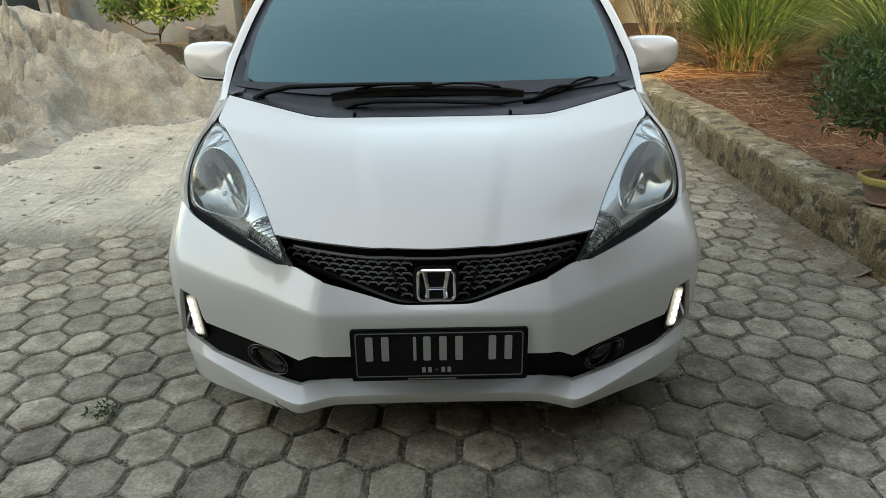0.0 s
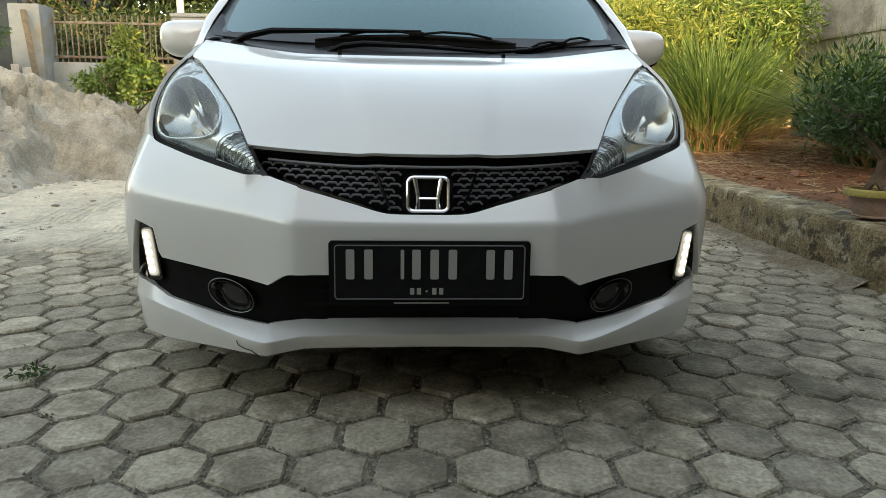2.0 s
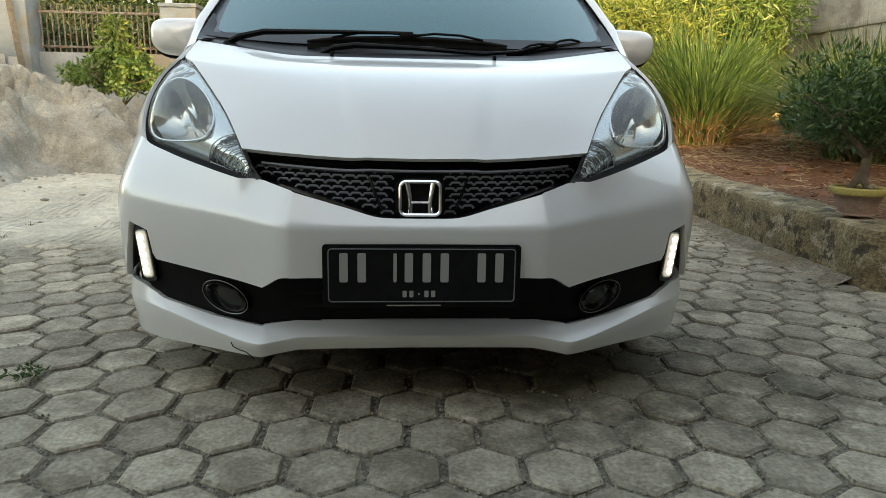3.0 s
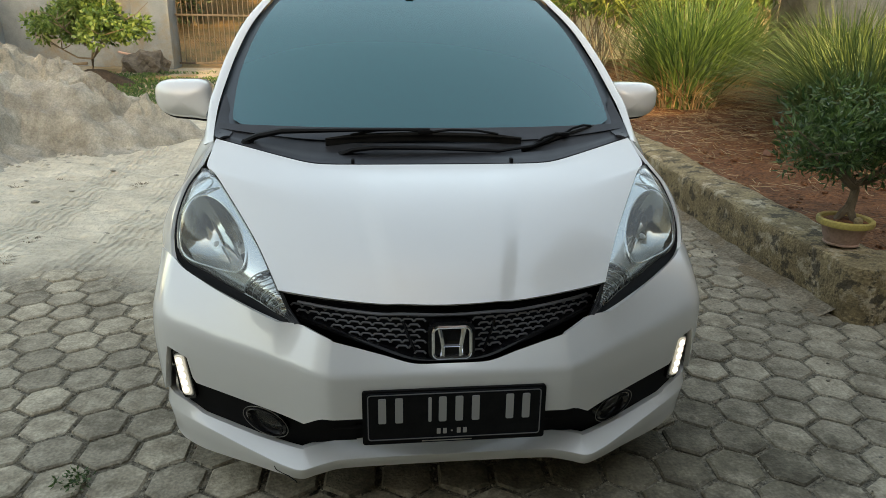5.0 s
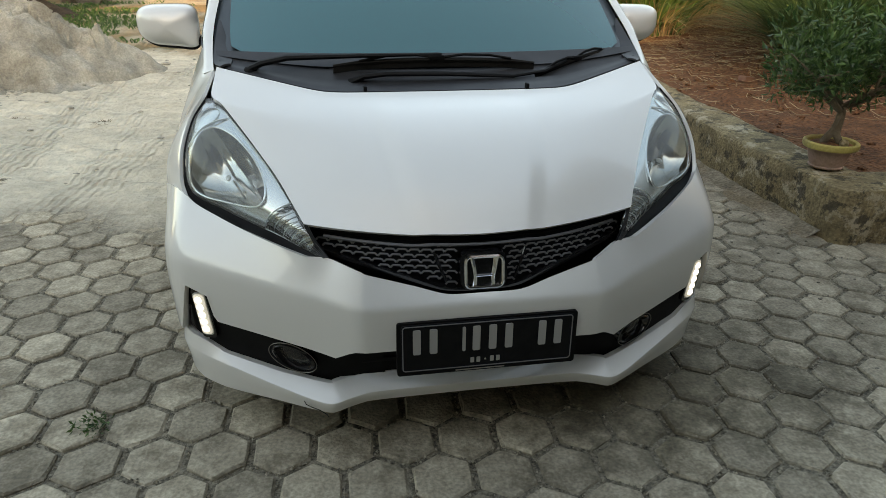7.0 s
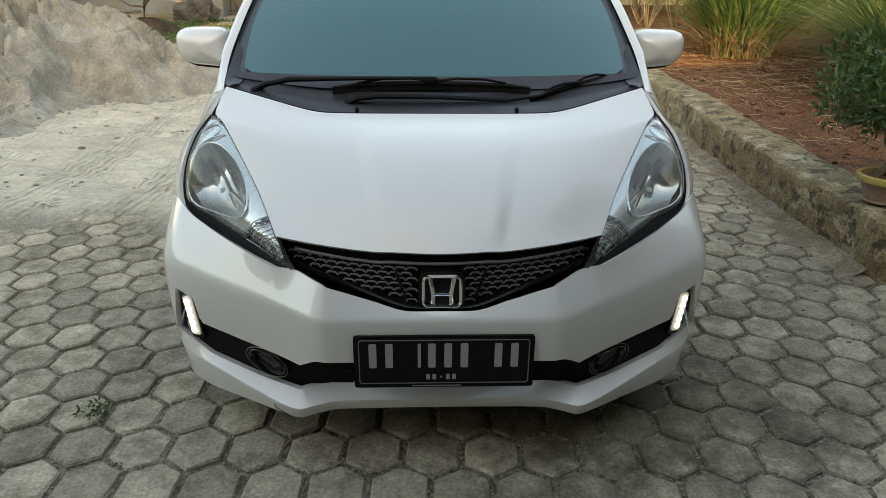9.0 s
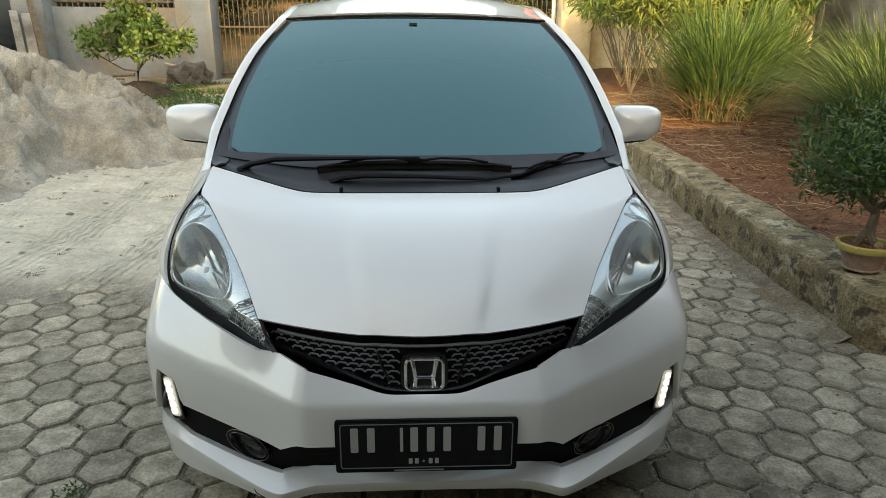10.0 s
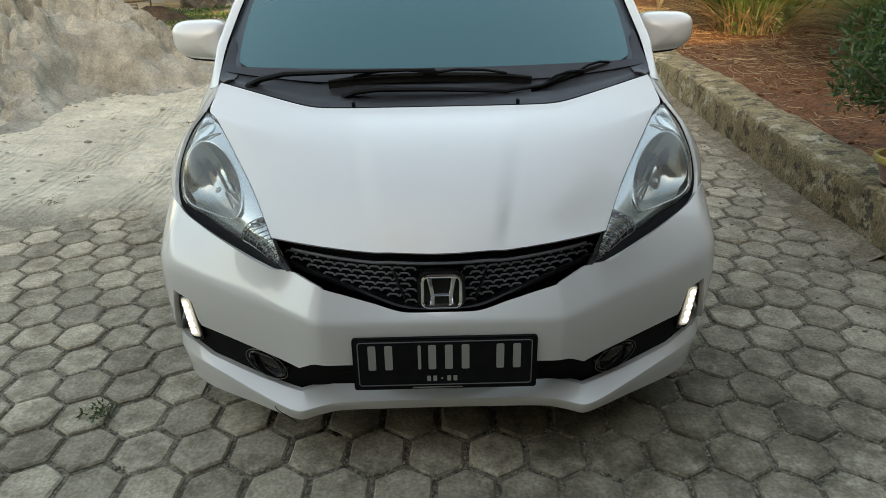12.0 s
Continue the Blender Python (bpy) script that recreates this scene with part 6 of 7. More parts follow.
def build_boundary():
    wall = tagged(part("wall_back", box((2.60, 0.16, 1.50), (-6.15, BACK + 0.1, BZ + 0.66), 0.012), WALLM), "grey plastered low wall below an iron fence, stained at its foot", "wall", "", "structure")
    fence = thing("iron_fence", (-6.15, BACK + 0.1, BZ + 1.41), "rusty iron picket fence on the wall", "fence")
    for z in (BZ + 1.52, BZ + 2.20):
        part("rail", box((2.55, 0.04, 0.05), (-6.15, BACK + 0.1, z), 0.006), FENCEM, fence)
    me = None
    for k in range(23):
        x = -7.38 + 0.1125 * k
        if me is None:
            first = part("picket", iron_bar(0, 0, BZ + 1.41, BZ + 2.36, 0.017), FENCEM, fence)
            me = first.data
            first.matrix_basis = Matrix.Translation((x, BACK + 0.1, 0))
        else:
            p = part_mesh("picket", me, FENCEM, fence)
            p.matrix_basis = Matrix.Translation((x, BACK + 0.1, 0))
    pl = thing("boundary_pillar", (-7.74, BACK, BZ), "grey plastered boundary pillar, sunlit at its top", "pillar", "pillars of the boundary")
    part("shaft", box((0.62, 0.60, 2.50), (-7.76, BACK, BZ + 1.25), 0.02), WALLM, pl)
    pg = thing("gate_pillar", (-4.53, BACK, BZ), "pale plastered gate pillar beside the iron gate", "pillar", "pillars of the boundary")
    part("shaft", box((0.70, 0.60, 2.32), (-4.53, BACK, BZ + 1.16), 0.02), WALLM, pg)
    part("cap", box((0.76, 0.66, 0.08), (-4.53, BACK, BZ + 2.34), 0.02), WALLM, pg)
    pr = thing("gate_pillar", (3.15, BACK, BZ), "sunlit cream gate pillar at the far end of the gate", "pillar", "pillars of the boundary")
    part("shaft", box((0.62, 0.55, 2.60), (3.15, BACK, BZ + 1.30), 0.02), CREAM, pr)
    part("cap", box((0.72, 0.65, 0.10), (3.15, BACK, BZ + 2.63), 0.02), CREAM, pr)
    tagged(part("wall_back_right", box((9.0, 0.16, 1.45), (7.95, BACK + 0.1, BZ + 0.67), 0.012), CREAM), "ochre-lit plastered boundary wall behind shrubs", "wall", "", "structure")
    gate = thing("iron_gate", (-0.3, BACK, BZ), "tall black iron sliding gate of thin upright bars", "gate")
    for z in (0.12, 1.05, 2.2):
        part("gate_rail", box((7.0, 0.04, 0.04), (-0.66, BACK + 0.05, BZ + z), 0.005), IRON, gate)
    me = None
    for k in range(70):
        x = -4.12 + 0.1 * k
        if me is None:
            first = part("gate_bar", iron_bar(0, 0, BZ + 0.10, BZ + 2.25, 0.011), IRON, gate)
            me = first.data
            first.matrix_basis = Matrix.Translation((x, BACK + 0.05, 0))
        else:
            part_mesh("gate_bar", me, IRON, gate).matrix_basis = Matrix.Translation((x, BACK + 0.05, 0))
    for x in (-4.38, 3.45):
        pole = thing("flag_pole", (x - 0.6, BACK + 0.6, BZ), "pole painted red above and white below", "pole", "poles at the gate")
        part("white_half", tube([(x - 0.6, BACK + 0.6, BZ), (x - 0.6, BACK + 0.6, BZ + 2.75)], 0.075, 10), WHITEP, pole)
        part("red_half", tube([(x - 0.6, BACK + 0.6, BZ + 2.75), (x - 0.6, BACK + 0.6, BZ + 4.4)], 0.075, 10), REDP, pole)
    # block wall along the right side of the bed
    bw = tagged(part("wall_right", box((0.16, 13.4, 3.2), (6.05, 6.8, 1.70), 0.01), BLOCKM), "rough grey concrete block wall, streaked", "wall", "", "structure")
    for z in (1.30, 1.90, 2.50, 3.10):
        part("tie_beam", box((0.05, 13.3, 0.07), (5.965, 6.8, z), 0.008), BLOCKM, bw)
    for y in (9.6, 13.36):
        part("pilaster", box((0.03, 0.16, 3.16), (5.965, y, 1.69), 0.008), BLOCKM, bw)


build_boundary()


def build_left_corner():
    tagged(part("wall_left", box((8.0, 0.2, 3.2), (-12.05, BACK + 0.15, 1.75), 0.01), BLUEW), "blue-grey plastered wall, shade put into its dark tone", "wall", "", "structure")
    for a, b, w, m in (((-7.05, 16.3, 0.20), (-7.72, 17.12, 2.6), 0.11, BARK), ((-7.20, 16.2, 0.20), (-7.75, 17.1, 1.50), 0.16, BLOCKM), ((-7.42, 16.2, 0.20), (-7.98, 17.1, 1.55), 0.14, BLOCKM)):
        p = thing("leaning_plank", a, "weathered plank leaning against the pillar", "plank", "leaning planks")
        d = Vector(b) - Vector(a)
        mid = (Vector(a) + Vector(b)) / 2
        part("board", box((w, 0.03, d.length), mid, 0.004, None, d.to_track_quat("Z", "Y").to_matrix().to_4x4()), m, p)
    sack = bmesh.new()
    bmesh.ops.create_icosphere(sack, subdivisions=3, radius=1.0)
    y = 15.9
    for v in sack.verts:
        q = v.co
        v.co = Vector((-6.95 + 0.22 * q.x, y + 0.18 * q.y, rise(y) + 0.20 + 0.24 * q.z * (1 - 0.5 * q.x) + 0.07 * noise.noise(q * 3)))
    tagged(part("sack", sack, SACKR), "slumped faded red sack beside planks", "sack")
    tagged(part("sack", tube([(-6.75, 15.6, 0.28), (-6.50, 15.6, 0.27), (-6.25, 15.6, 0.24)], [0.10, 0.16, 0.06], 12), WALLM), "folded grey sack on the ground", "sack")
    tagged(part("pipe", tube([(-9.2, 14.2, 0.20), (-7.1, 14.7, 0.98)], 0.06, 12), POTY), "yellow plastic pipe leaning out of the heap", "pipe")
    tagged(part("timber", box((1.3, 0.35, 0.10), (-5.9, 14.9, rise(14.9) + 0.08), 0.01, None, Matrix.Rotation(radians(14), 4, "Z")), WOOD), "dark timber offcuts on the ground", "timber")


    for a, b, r in (((-6.75, 17.2, 0.27), (-5.75, 17.0, 0.36), 0.028), ((-6.5, 17.0, 0.26), (-5.9, 16.8, 0.27), 0.035)):
        tagged(part("stick", tube([a, b], r, 7), BARK), "dark stick lying at the foot of the wall", "stick", "sticks by the wall")
    tagged(part("stick", tube([(-5.28, 17.38, 0.56), (-4.86, 17.40, 0.47)], 0.022, 7), POTM), "short orange-brown stick propped against the wall", "stick", "sticks by the wall")
    for x, y, w, turn in ((-6.15, 16.5, 0.42, 20), (-5.85, 16.25, 0.34, -30), (-6.35, 16.2, 0.30, 55)):
        tagged(part("slab", box((w, 0.24, 0.07), (x, y, rise(y) + 0.06), 0.012, None, Matrix.Rotation(radians(turn), 4, "Z") @ Matrix.Rotation(radians(6), 4, "X")), BLOCKM), "broken pale concrete slab by the bush", "slab", "broken slabs")
    for z, r in ((0.62, 0.11), (0.82, 0.12)):
        tagged(part("hose_roll", tube([(-8.35, 16.3, z), (-8.0, 16.25, z + 0.03), (-7.65, 16.3, z + 0.01)], [r, r * 1.08, r * 0.95], 12), RUBBER), "black rolled sheet stacked beside the planks", "roll", "black rolls")
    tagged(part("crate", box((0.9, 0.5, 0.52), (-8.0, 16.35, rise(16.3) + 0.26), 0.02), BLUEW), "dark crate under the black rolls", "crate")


build_left_corner()

# bush by the wall, with its earth mound and the rock by the gate
def build_bush():
    at = (-4.70, 14.6, rise(14.6))
    t = thing("citrus_bush", at, "small bushy tree with yellow-green leaves on a thin trunk", "bush")
    bm, ends = limbs(at, (at[0] + 0.02, at[1], at[2] + 0.62), 6, 0.60, 41, 0.032, 2)
    part("trunk", bm, BARK, t)
    rng = np.random.default_rng(4)
    cs = []
    for k in range(80):
        a, r = rng.uniform(0, 2 * math.pi), math.sqrt(rng.uniform(0, 1))
        z = rng.uniform(0, 1)
        if k < 54:
            wide = 0.86 * math.sin(math.pi * (0.36 + 0.54 * z)) ** 0.8
            cs.append((at[0] + wide * r * math.cos(a), at[1] + wide * r * math.sin(a), at[2] + 0.74 + 0.46 * z))
        else:
            wide = 0.36 * (1 - z) + 0.06
            cs.append((at[0] - 0.02 + wide * r * math.cos(a), at[1] + wide * r * math.sin(a), at[2] + 1.15 + 0.62 * z))
    cs = sorted(cs, key=lambda c: c[2])
    leaf_cloud("crown", cs[:60], 80, 0.17, 0.095, BUSHLEAF, 42, 0.8, 0.55, t)
    leaf_cloud("new_growth", cs[48:], 30, 0.17, 0.11, YOUNG, 43, 0.8, 0.42, t, "pale young leaves")
    tagged(field("earth_mound", -5.8, -3.6, 13.9, 15.3, 0.07, lambda x, y: ground_z(x, y) - 0.05 + 0.30 * math.exp(-(((x + 4.70) / 0.5) ** 2 + ((y - 14.6) / 0.35) ** 2)) + 0.03 * fbm(x, y, 5, 3), DARKSOIL, "dark earth heaped round the bush", "earth mound", "stuff"))
    rock = bmesh.new()
    bmesh.ops.create_icosphere(rock, subdivisions=3, radius=1.0)
    for v in rock.verts:
        q = v.co.copy()
        r = 1 + 0.45 * noise.noise(q * 1.8) + 0.30 * (0.3 - abs(noise.noise(q * 4.5)))
        v.co = Vector((-4.50 + 0.42 * q.x * r, 16.6 + 0.28 * q.y * r, rise(16.6) + 0.12 + 0.30 * q.z * r))
    tagged(part("rock", rock, ROCKM, None, "", False), "broken brown rock rubble beside the gate pillar", "rock")


build_bush()


def turf_patch(name, n, x0, x1, y0, y1, zf, h, material, seed, label):
    rng = np.random.default_rng(seed)
    verts, faces = [], []
    for _ in range(n):
        x, y = rng.uniform(x0, x1), rng.uniform(y0, y1)
        if fbm(x, y, 0.9, 12.0) < -0.12:
            continue
        z = zf(x, y)
        a, l = rng.uniform(0, 6.28), h * rng.uniform(0.4, 1.3)
        dx, dy = math.cos(a), math.sin(a)
        i = len(verts)
        w = 0.006
        verts += [(x - dy * w, y + dx * w, z - 0.01), (x + dy * w, y - dx * w, z - 0.01), (x + dx * l * 0.3, y + dy * l * 0.3, z + l * 0.7), (x + dx * l * 0.8, y + dy * l * 0.8, z + l * 0.8)]
        faces += [(i, i + 1, i + 2), (i + 1, i + 3, i + 2)]
    me = bpy.data.meshes.new(name)
    me.from_pydata(verts, [], faces)
    return tagged(part_mesh(name, me, material), label, "grass", "", "stuff")


turf_patch("turf", 7000, -5.5, -2.6, 11.9, 16.4, ground_z, 0.06, DARKLEAF, 3, "thin low weeds and turf by the gate")

# leggy shrubs in the sunlit back of the bed
def leggy(at, h, seed, label):
    t = thing("leggy_shrub", at, label, "shrub", "leggy shrubs in the bed")
    rng = np.random.default_rng(seed)
    ends = []
    for k in range(9):
        bm = bmesh.new()
        a = rng.uniform(0, 6.28)
        e = Vector(at) + Vector((math.cos(a) * 0.55, math.sin(a) * 0.45, h * rng.uniform(0.5, 0.75)))
        mid = Vector(at).lerp(e, 0.5) + Vector(rng.normal(0, 0.05, 3))
        tube([at, mid, e], [0.010, 0.007, 0.005], 5, bm)
        for _ in range(2):
            e2 = e + Vector((rng.normal(0, 0.22), rng.normal(0, 0.22), h * rng.uniform(0.1, 0.3)))
            tube([e, e2], [0.006, 0.003], 5, bm)
            ends.append(tuple(e2))
        part("stem", bm, WOOD, t)
    leaf_cloud("foliage", ends, 130, 0.36, 0.14, YOUNG if seed % 2 else BUSHLEAF, seed + 1, 1.0, 0.24, t)


for k, (x, y, h) in enumerate(((3.15, 13.2, 1.8), (3.3, 12.4, 1.6), (3.3, 14.2, 2.0), (3.8, 13.4, 1.9), (4.5, 12.8, 1.9), (3.5, 14.9, 2.2), (4.7, 14.4, 2.2), (3.9, 15.2, 1.8), (3.9, 16.4, 2.3), (4.1, 15.9, 2.3), (5.3, 13.4, 2.0), (5.4, 15.6, 2.3))):
    leggy((x, y, bed_z(x, y)), h, 60 + k, "leggy shrub with bare stems and feathery yellow-green leaves")

# trees and hedges beyond the boundary
tree("hedge_tree", (7.5, 16.0, 0.3), 3.4, 1.5, 0.17, 260, BUSHLEAF, "dense yellow-green garden tree in sun", 81, 0.10, 6, 0.75)
tree("hedge_tree", (5.2, 19.5, 0.3), 4.4, 1.7, 0.20, 260, YOUNG, "dense yellow-green garden tree in sun", 82, 0.12, 6, 0.85)
tree("hedge_tree", (8.8, 20.5, 0.3), 5.0, 1.9, 0.20, 240, BUSHLEAF, "dense green garden tree beyond the wall", 83, 0.12, 6, 0.9)
for k, (x, y, h) in enumerate(((-13.0, 23.5, 5.5), (-9.5, 24.5, 6.5), (-6.0, 26.0, 7.0), (-2.5, 28.0, 6.5), (1.5, 27.0, 6.0), (5.0, 26.0, 6.0), (11.0, 25.0, 6.5), (-17.0, 27.0, 7.5), (15.0, 22.0, 6.5))):
    tree("tree", (x, y, rise(y)), h, 2.1, 0.26, 230, TREELEAF, "broad-leaved tree beyond the fence", 100 + k, 0.14, 5, 1.3)
for k, (x, y) in enumerate(((-14.5, 22.4), (-12.4, 21.5), (-10.6, 22.6), (-9.0, 21.2), (-7.6, 22.6), (-6.2, 21.8), (-5.2, 23.4), (4.4, 23.6))):
    tree("shrub", (x, y, rise(y)), 2.6, 1.15, 0.19, 190, TREELEAF, "dark green shrub behind the fence", 140 + k, 0.06, 5, 0.75, "shrub", 0.30)
rngw = np.random.default_rng(61)
leaf_cloud("far_woods", [(rngw.uniform(-32, 26), rngw.uniform(31, 35), rise(31) + 8.5 * rngw.uniform(0, 1) ** 0.8) for _ in range(900)], 34, 1.3, 0.62, TREELEAF, 62, 0.8, 0.6)
tagged(bpy.data.objects["far_woods"], "dense dark green woods beyond the gate", "woods", "", "stuff")
tree("overhanging_tree", (-8.75, 15.5, 0.1), 2.5, 0.75, 0.14, 260, DARKLEAF, "dark leafy tree hanging over the corner", 150, 0.08, 5, 0.45)

# unseen house added behind the camera to cast the shade over the yard
house = thing("house", (-6.0, -5.0, 0), "unseen shade-casting house, brown plaster with a lower wing and tiled roofs", "house")
part("house_wall", box((9.7, 0.25, 11.0), (-12.15, -5.0, 5.5), 0.01), BROWN, house)
part("roof", sheet(lambda u, v: (-17.4 + 10.2 * u, -4.4 - 4.4 * v, 10.9 + 1.4 * v), 10, 6, 1, 0.12), TILEM, house)
part("wing_wall", box((6.4, 0.25, 7.4), (-4.1, -5.0, 3.7), 0.01), BROWN, house)
part("wing_roof", sheet(lambda u, v: (-7.3 + 6.6 * u, -4.4 - 4.4 * v, 7.3 + 0.6 * v), 10, 6, 1, 0.12), TILEM, house)
# carport added out of view to hold sky and sun off the car's front
carport = thing("carport", (2.2, 0, 0), "unseen light-blocking carport, tiled roof and grey board ceiling on posts", "carport")
part("roof", sheet(lambda u, v: (-2.5 + 6.7 * u, 2.40 - 5.70 * v, 3.10 + 0.55 * v), 10, 6, 1, 0.08), TILEM, carport)
part("soffit", sheet(lambda u, v: (-2.4 + 6.55 * u, 2.32 - 5.45 * v, 2.98 + 0.52 * v), 10, 6, 1, 0.02), SHADEM, carport)
part("rear_wall", box((6.5, 0.2, 4.90), (0.95, -3.25, 2.45), 0.01), SHADEM, carport)
for x in (-2.3, 2.9):
    part("post", box((0.2, 0.2, 3.25), (x, 1.8, 1.62), 0.01), BROWN, carport)
# wall added out of view to darken the right side of car and paving
tagged(part("wall_side", box((0.2, 9.4, 6.6), (4.35, 0.3, 3.3), 0.01), SHADEM), "unseen dark grey wall added to block light from the right", "wall", "", "structure")
tagged(part("wall_yard_side", box((0.25, 16.0, 3.0), (-13.5, 3.0, 1.5), 0.01), BROWN), "plain brown plastered wall along the far side of the yard", "wall", "", "structure")
far_house = thing("far_house", (-15.5, 30.0, rise(30.0)), "distant grey house with a white roof fascia", "house")
part("far_wall", box((8.0, 6.0, 4.0), (-16.0, 31.0, rise(30) + 1.0), 0.02), WALLM, far_house)
part("fascia", box((8.6, 0.2, 0.45), (-16.0, 27.8, rise(30) + 3.1), 0.02), WHITEP, far_house)
part("far_roof", sheet(lambda u, v: (-20.4 + 8.8 * u, 27.6 + 3.4 * v, rise(30) + 3.3 + 1.2 * v), 6, 4, 1, 0.1), TILEM, far_house)


# ---- hexagonal pavers, pieces of the pavement ----
HEX, ROW, TURNED = 0.1745, 0.1584, radians(-1.96)
HEX_AT = (-0.2, 4.2587)


def hex_profile(size, row, rng, height=0.05, bevel=0.0065, gap=0.016):
    """A worn paver with bevelled top edges; points to +y and -y."""
    hw, q = size / 2 - gap / 2, row / 3
    six = [(0, 2 * q - gap * 0.55), (hw, q - gap * 0.25), (hw, -q + gap * 0.25), (0, -2 * q + gap * 0.55), (-hw, -q + gap * 0.25), (-hw, q - gap * 0.25)]
    ring = []
    for k in range(6):
        a, b = six[k], six[(k + 1) % 6]
        t = rng.uniform(0.30, 0.70)
        ring += [(a[0] * (1 + rng.normal(-0.008, 0.018)), a[1] * (1 + rng.normal(-0.008, 0.018))), ((a[0] + (b[0] - a[0]) * t) * (1 + rng.normal(0, 0.020)), (a[1] + (b[1] - a[1]) * t) * (1 + rng.normal(0, 0.020)))]
    n = len(ring)
    tops = [(x * (1 - 2 * bevel / size * w), y * (1 - 2 * bevel / size * w), 0) for (x, y), w in zip(ring, rng.uniform(0.6, 1.6, n))]
    verts = [(x, y, -height) for x, y in ring] + [(x, y, -bevel) for x, y in ring] + tops
    faces = []
    for lo in (0, n):
        faces += [(lo + (k + 1) % n, lo + k, lo + n + k, lo + n + (k + 1) % n) for k in range(n)]
    faces.append(tuple(reversed(range(2 * n, 3 * n))))
    return verts, [tuple(reversed(f)) for f in faces]


def build_pavement():
    pavement = thing("pavement", (0, 4, 0), "grey hexagonal concrete pavers with gritty joints", "pavement", "", "structure")
    rng = np.random.default_rng(12)
    shapes, outlines = [], []
    for k in range(9):
        me = bpy.data.meshes.new("paver")
        verts, faces = hex_profile(HEX, ROW, rng)
        me.from_pydata(verts, [], faces)
        me.materials.append(PAVER)
        shapes.append(me)
        outlines.append((verts, faces))
    c, s = math.cos(TURNED), math.sin(TURNED)
    far_v, far_f = [], []
    made = 0
    for j in range(-45, 62):
        for i in range(-45, 45):
            a, b = (i + 0.5 + 0.5 * (j % 2)) * HEX, j * ROW
            x, y = HEX_AT[0] + a * c - b * s, HEX_AT[1] + a * s + b * c
            if y < -1.2 or x < -7.0 or x > 6.5:
                continue
            if x > wall_line(max(y, 5.6)) - 0.02 and y > 5.52:
                continue
            if paved(x, y) < 0.12 or y > 13.5:
                continue
            z = rise(y) + rng.normal(0, 0.0022)
            m = Matrix.Translation((x, y, z)) @ Matrix.Rotation(TURNED + rng.normal(0, 0.012), 4, "Z") @ Matrix.Rotation(rng.normal(0, 0.010), 4, "X") @ Matrix.Rotation(rng.normal(0, 0.010), 4, "Y")
            near = 3.15 < y < 5.25 and -1.75 < x < 1.95 and not (abs(x) < 0.75 and y > 4.75)
            if near and made < 300:
                ob = new("paver", shapes[(made * 7 + made // 9) % 9])
                ob.parent = pavement
                ob.matrix_parent_inverse = pavement.matrix_basis.inverted()
                ob.matrix_basis = m
                made += 1
            else:
                n = len(far_v)
                verts, faces = outlines[int(rng.integers(0, 9))]
                far_v += [tuple(m @ Vector(v)) for v in verts]
                far_f += [tuple(n + k for k in f) for f in faces]
    me = bpy.data.meshes.new("paver_field")
    me.from_pydata(far_v, [], far_f)
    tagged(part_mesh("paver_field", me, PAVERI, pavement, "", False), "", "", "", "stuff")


build_pavement()


def build_grit():
    """Crumbs of sand and grit that lie in the joints between the pavers."""
    rng = np.random.default_rng(77)
    c, s = math.cos(TURNED), math.sin(TURNED)
    q = ROW / 3
    six = [(0, 2 * q), (HEX / 2, q), (HEX / 2, -q), (0, -2 * q), (-HEX / 2, -q), (-HEX / 2, q)]
    verts, faces = [], []
    for j in range(-9, 16):
        for i in range(-16, 16):
            a, b = (i + 0.5 + 0.5 * (j % 2)) * HEX, j * ROW
            if not 2.9 < HEX_AT[1] + b < 6.4:
                continue
            for k in range(3):
                p, r = six[k], six[k + 1]
                for _ in range(10):
                    t, off = rng.uniform(0, 1), rng.normal(0, 0.0055)
                    dx, dy = r[0] - p[0], r[1] - p[1]
                    n = math.hypot(dx, dy)
                    la, lb = a + p[0] + dx * t - dy / n * off, b + p[1] + dy * t + dx / n * off
                    x, y = HEX_AT[0] + la * c - lb * s, HEX_AT[1] + la * s + lb * c
                    e = 0.0016 + 0.0042 * rng.uniform(0, 1) ** 2
                    z = rise(y) - 0.0045 + (0.004 if abs(off) > 0.009 else 0.0)
                    w = rng.uniform(0, 6.28)
                    m = len(verts)
                    for h in range(4):
                        f = e * rng.uniform(0.7, 1.4)
                        verts.append((x + f * math.cos(w + h * 1.571), y + f * math.sin(w + h * 1.571), z))
                    verts.append((x, y, z + e * rng.uniform(0.9, 1.6)))
                    faces += [(m, m + 1, m + 4), (m + 1, m + 2, m + 4), (m + 2, m + 3, m + 4), (m + 3, m, m + 4)]
    me = bpy.data.meshes.new("joint_grit")
    me.from_pydata(verts, [], faces)
    tagged(part_mesh("joint_grit", me, GRITM, None, "", False), "pale grit and crumbs lying in the paver joints", "grit", "", "stuff")


build_grit()


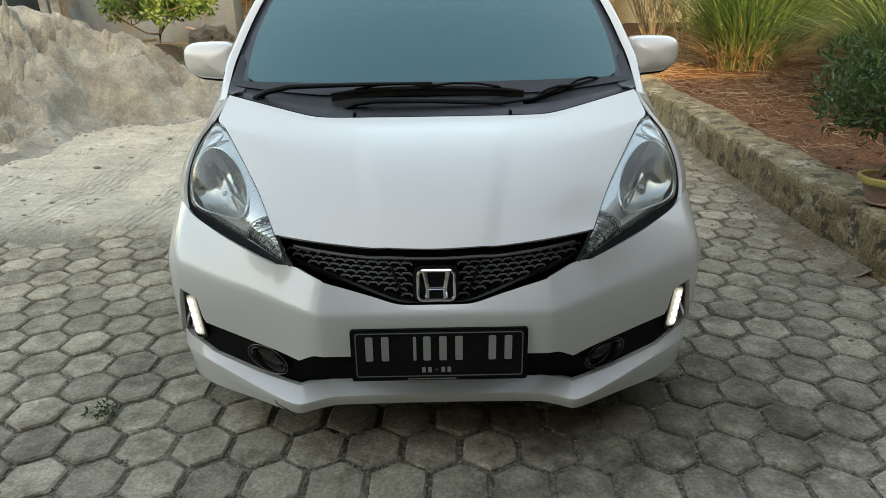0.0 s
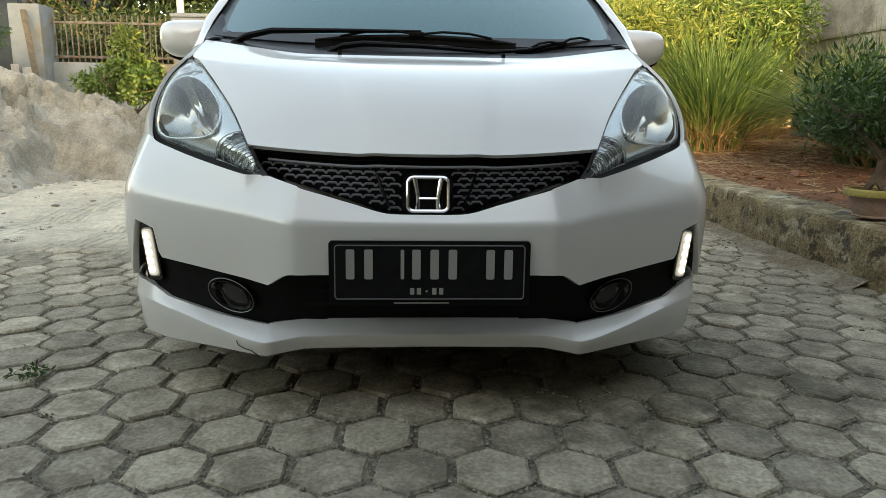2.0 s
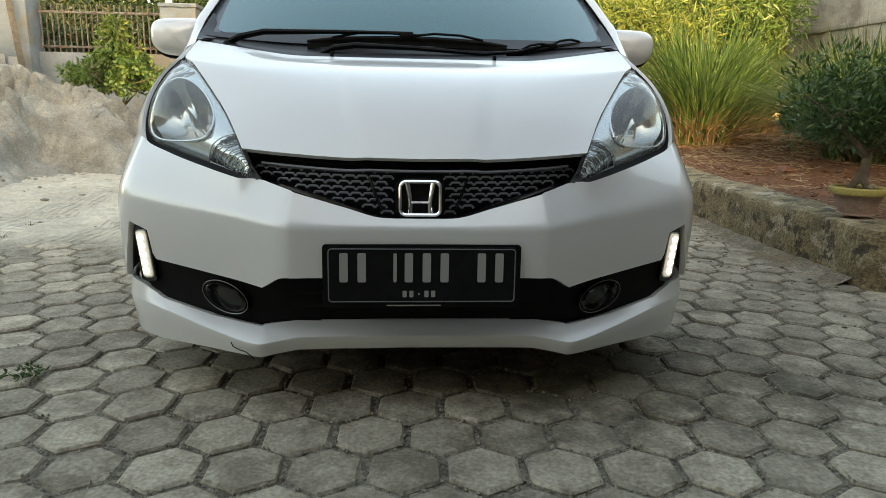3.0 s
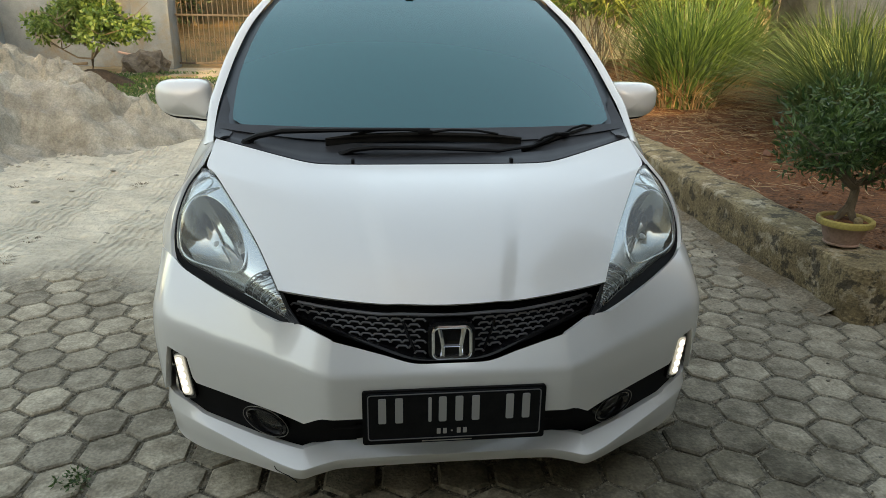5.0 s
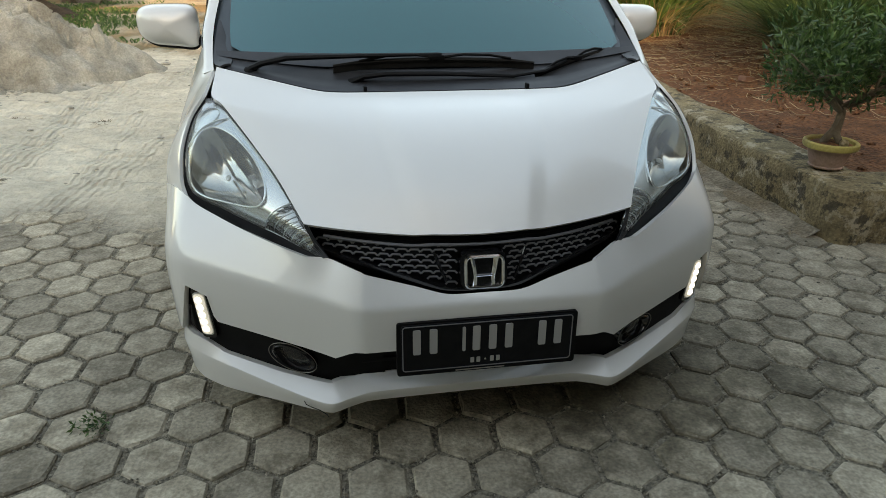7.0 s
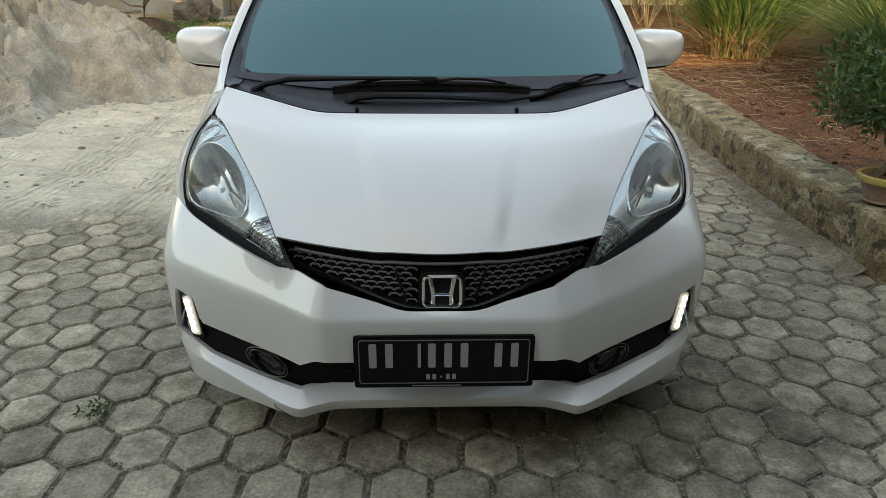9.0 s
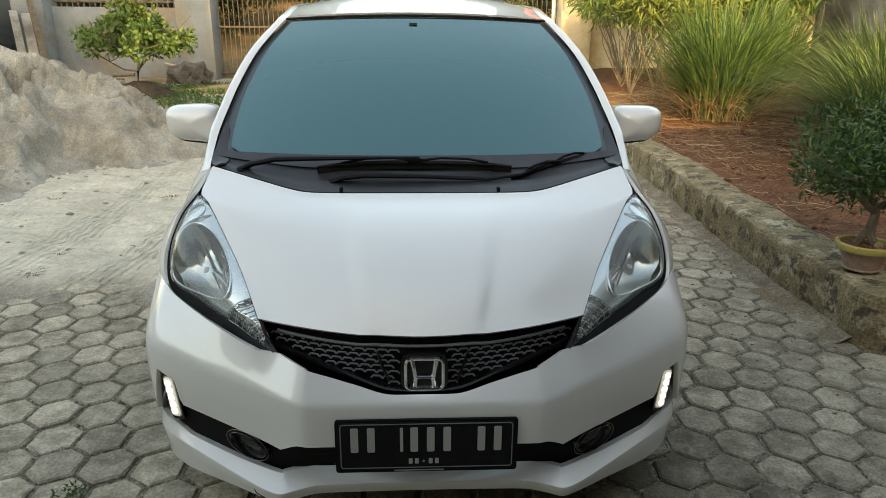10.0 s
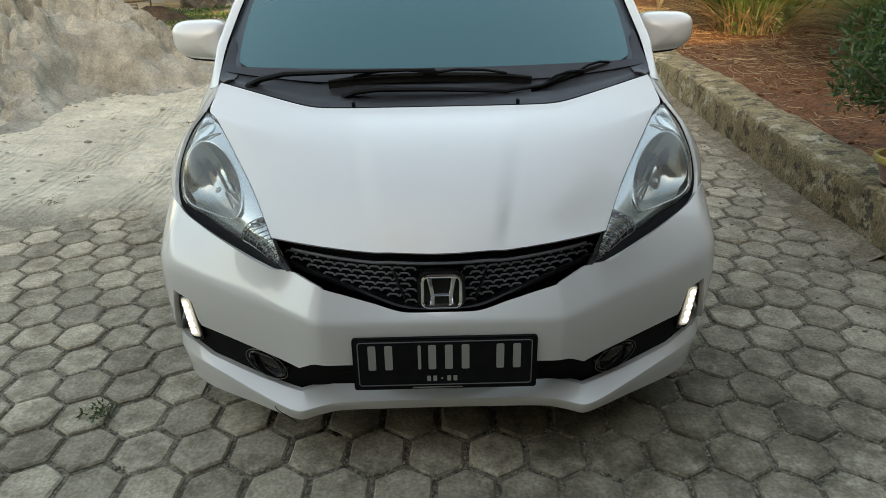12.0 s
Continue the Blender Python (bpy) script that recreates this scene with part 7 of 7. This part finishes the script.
def weed(at, seed):
    t = thing("weed", at, "small green weed growing in a paver joint", "weed", "weeds in the joints")
    leaf_cloud("leaves", [(at[0] + dx, at[1] + dy, at[2] + 0.012) for dx, dy in ((0, 0), (0.03, 0.01), (-0.03, 0.0), (0.0, 0.03), (0.02, -0.02))], 26, 0.030, 0.019, DARKLEAF, seed, 0.5, 0.4, t)


weed((-1.10, 4.60, 0.002), 7)
# dark dry tufts and clods on the sand
rngc = np.random.default_rng(15)
clods = bmesh.new()
for _ in range(260):
    x, y = rngc.uniform(-6.5, -0.9), rngc.uniform(6.2, 12)
    r = rngc.uniform(0.004, 0.017) * (2.0 if rngc.uniform() < 0.06 else 1.0)
    bmesh.ops.create_icosphere(clods, subdivisions=1, radius=1.0, matrix=Matrix.Translation((x, y, ground_z(x, y) + r * 0.3)) @ Matrix.Diagonal((r * 1.6, r, r * 0.6, 1)))
tagged(part("sand_clods", clods, SAND), "small clods and stones on the trodden sand", "clods", "", "stuff")


# dirt crumbs in the joints by the bed wall, dry tufts on the sand
rngd = np.random.default_rng(25)
crumbs = bmesh.new()
for _ in range(420):
    y = rngd.uniform(4.2, 10)
    x = wall_line(max(y, 5.6)) - 0.02 - abs(rngd.normal(0, 0.28))
    r = rngd.uniform(0.003, 0.007)
    bmesh.ops.create_icosphere(crumbs, subdivisions=1, radius=1.0, matrix=Matrix.Translation((x, y, rise(y) + r * 0.3)) @ Matrix.Diagonal((r * 1.5, r, r * 0.6, 1)))
tagged(part("dirt_crumbs", crumbs, JOINT), "dark dirt crumbs scattered on the pavers along the bed wall", "dirt", "", "stuff")
for k, (x, y, n) in enumerate(((-2.30, 6.94, 40), (-2.73, 8.45, 50), (-2.27, 6.57, 36), (-2.05, 8.24, 26), (-3.25, 7.84, 30), (-2.97, 8.27, 24))):
    g, _ = clump("dry_tuft", (x, y, ground_z(x, y) - 0.005), n, 0.016, 0.075, 0.004, BARK, "", 300 + k, 1.2, 0.06)
    tagged(g, "flattened dark dry tuft lying on the sand", "dry grass", "dry tufts on the sand")
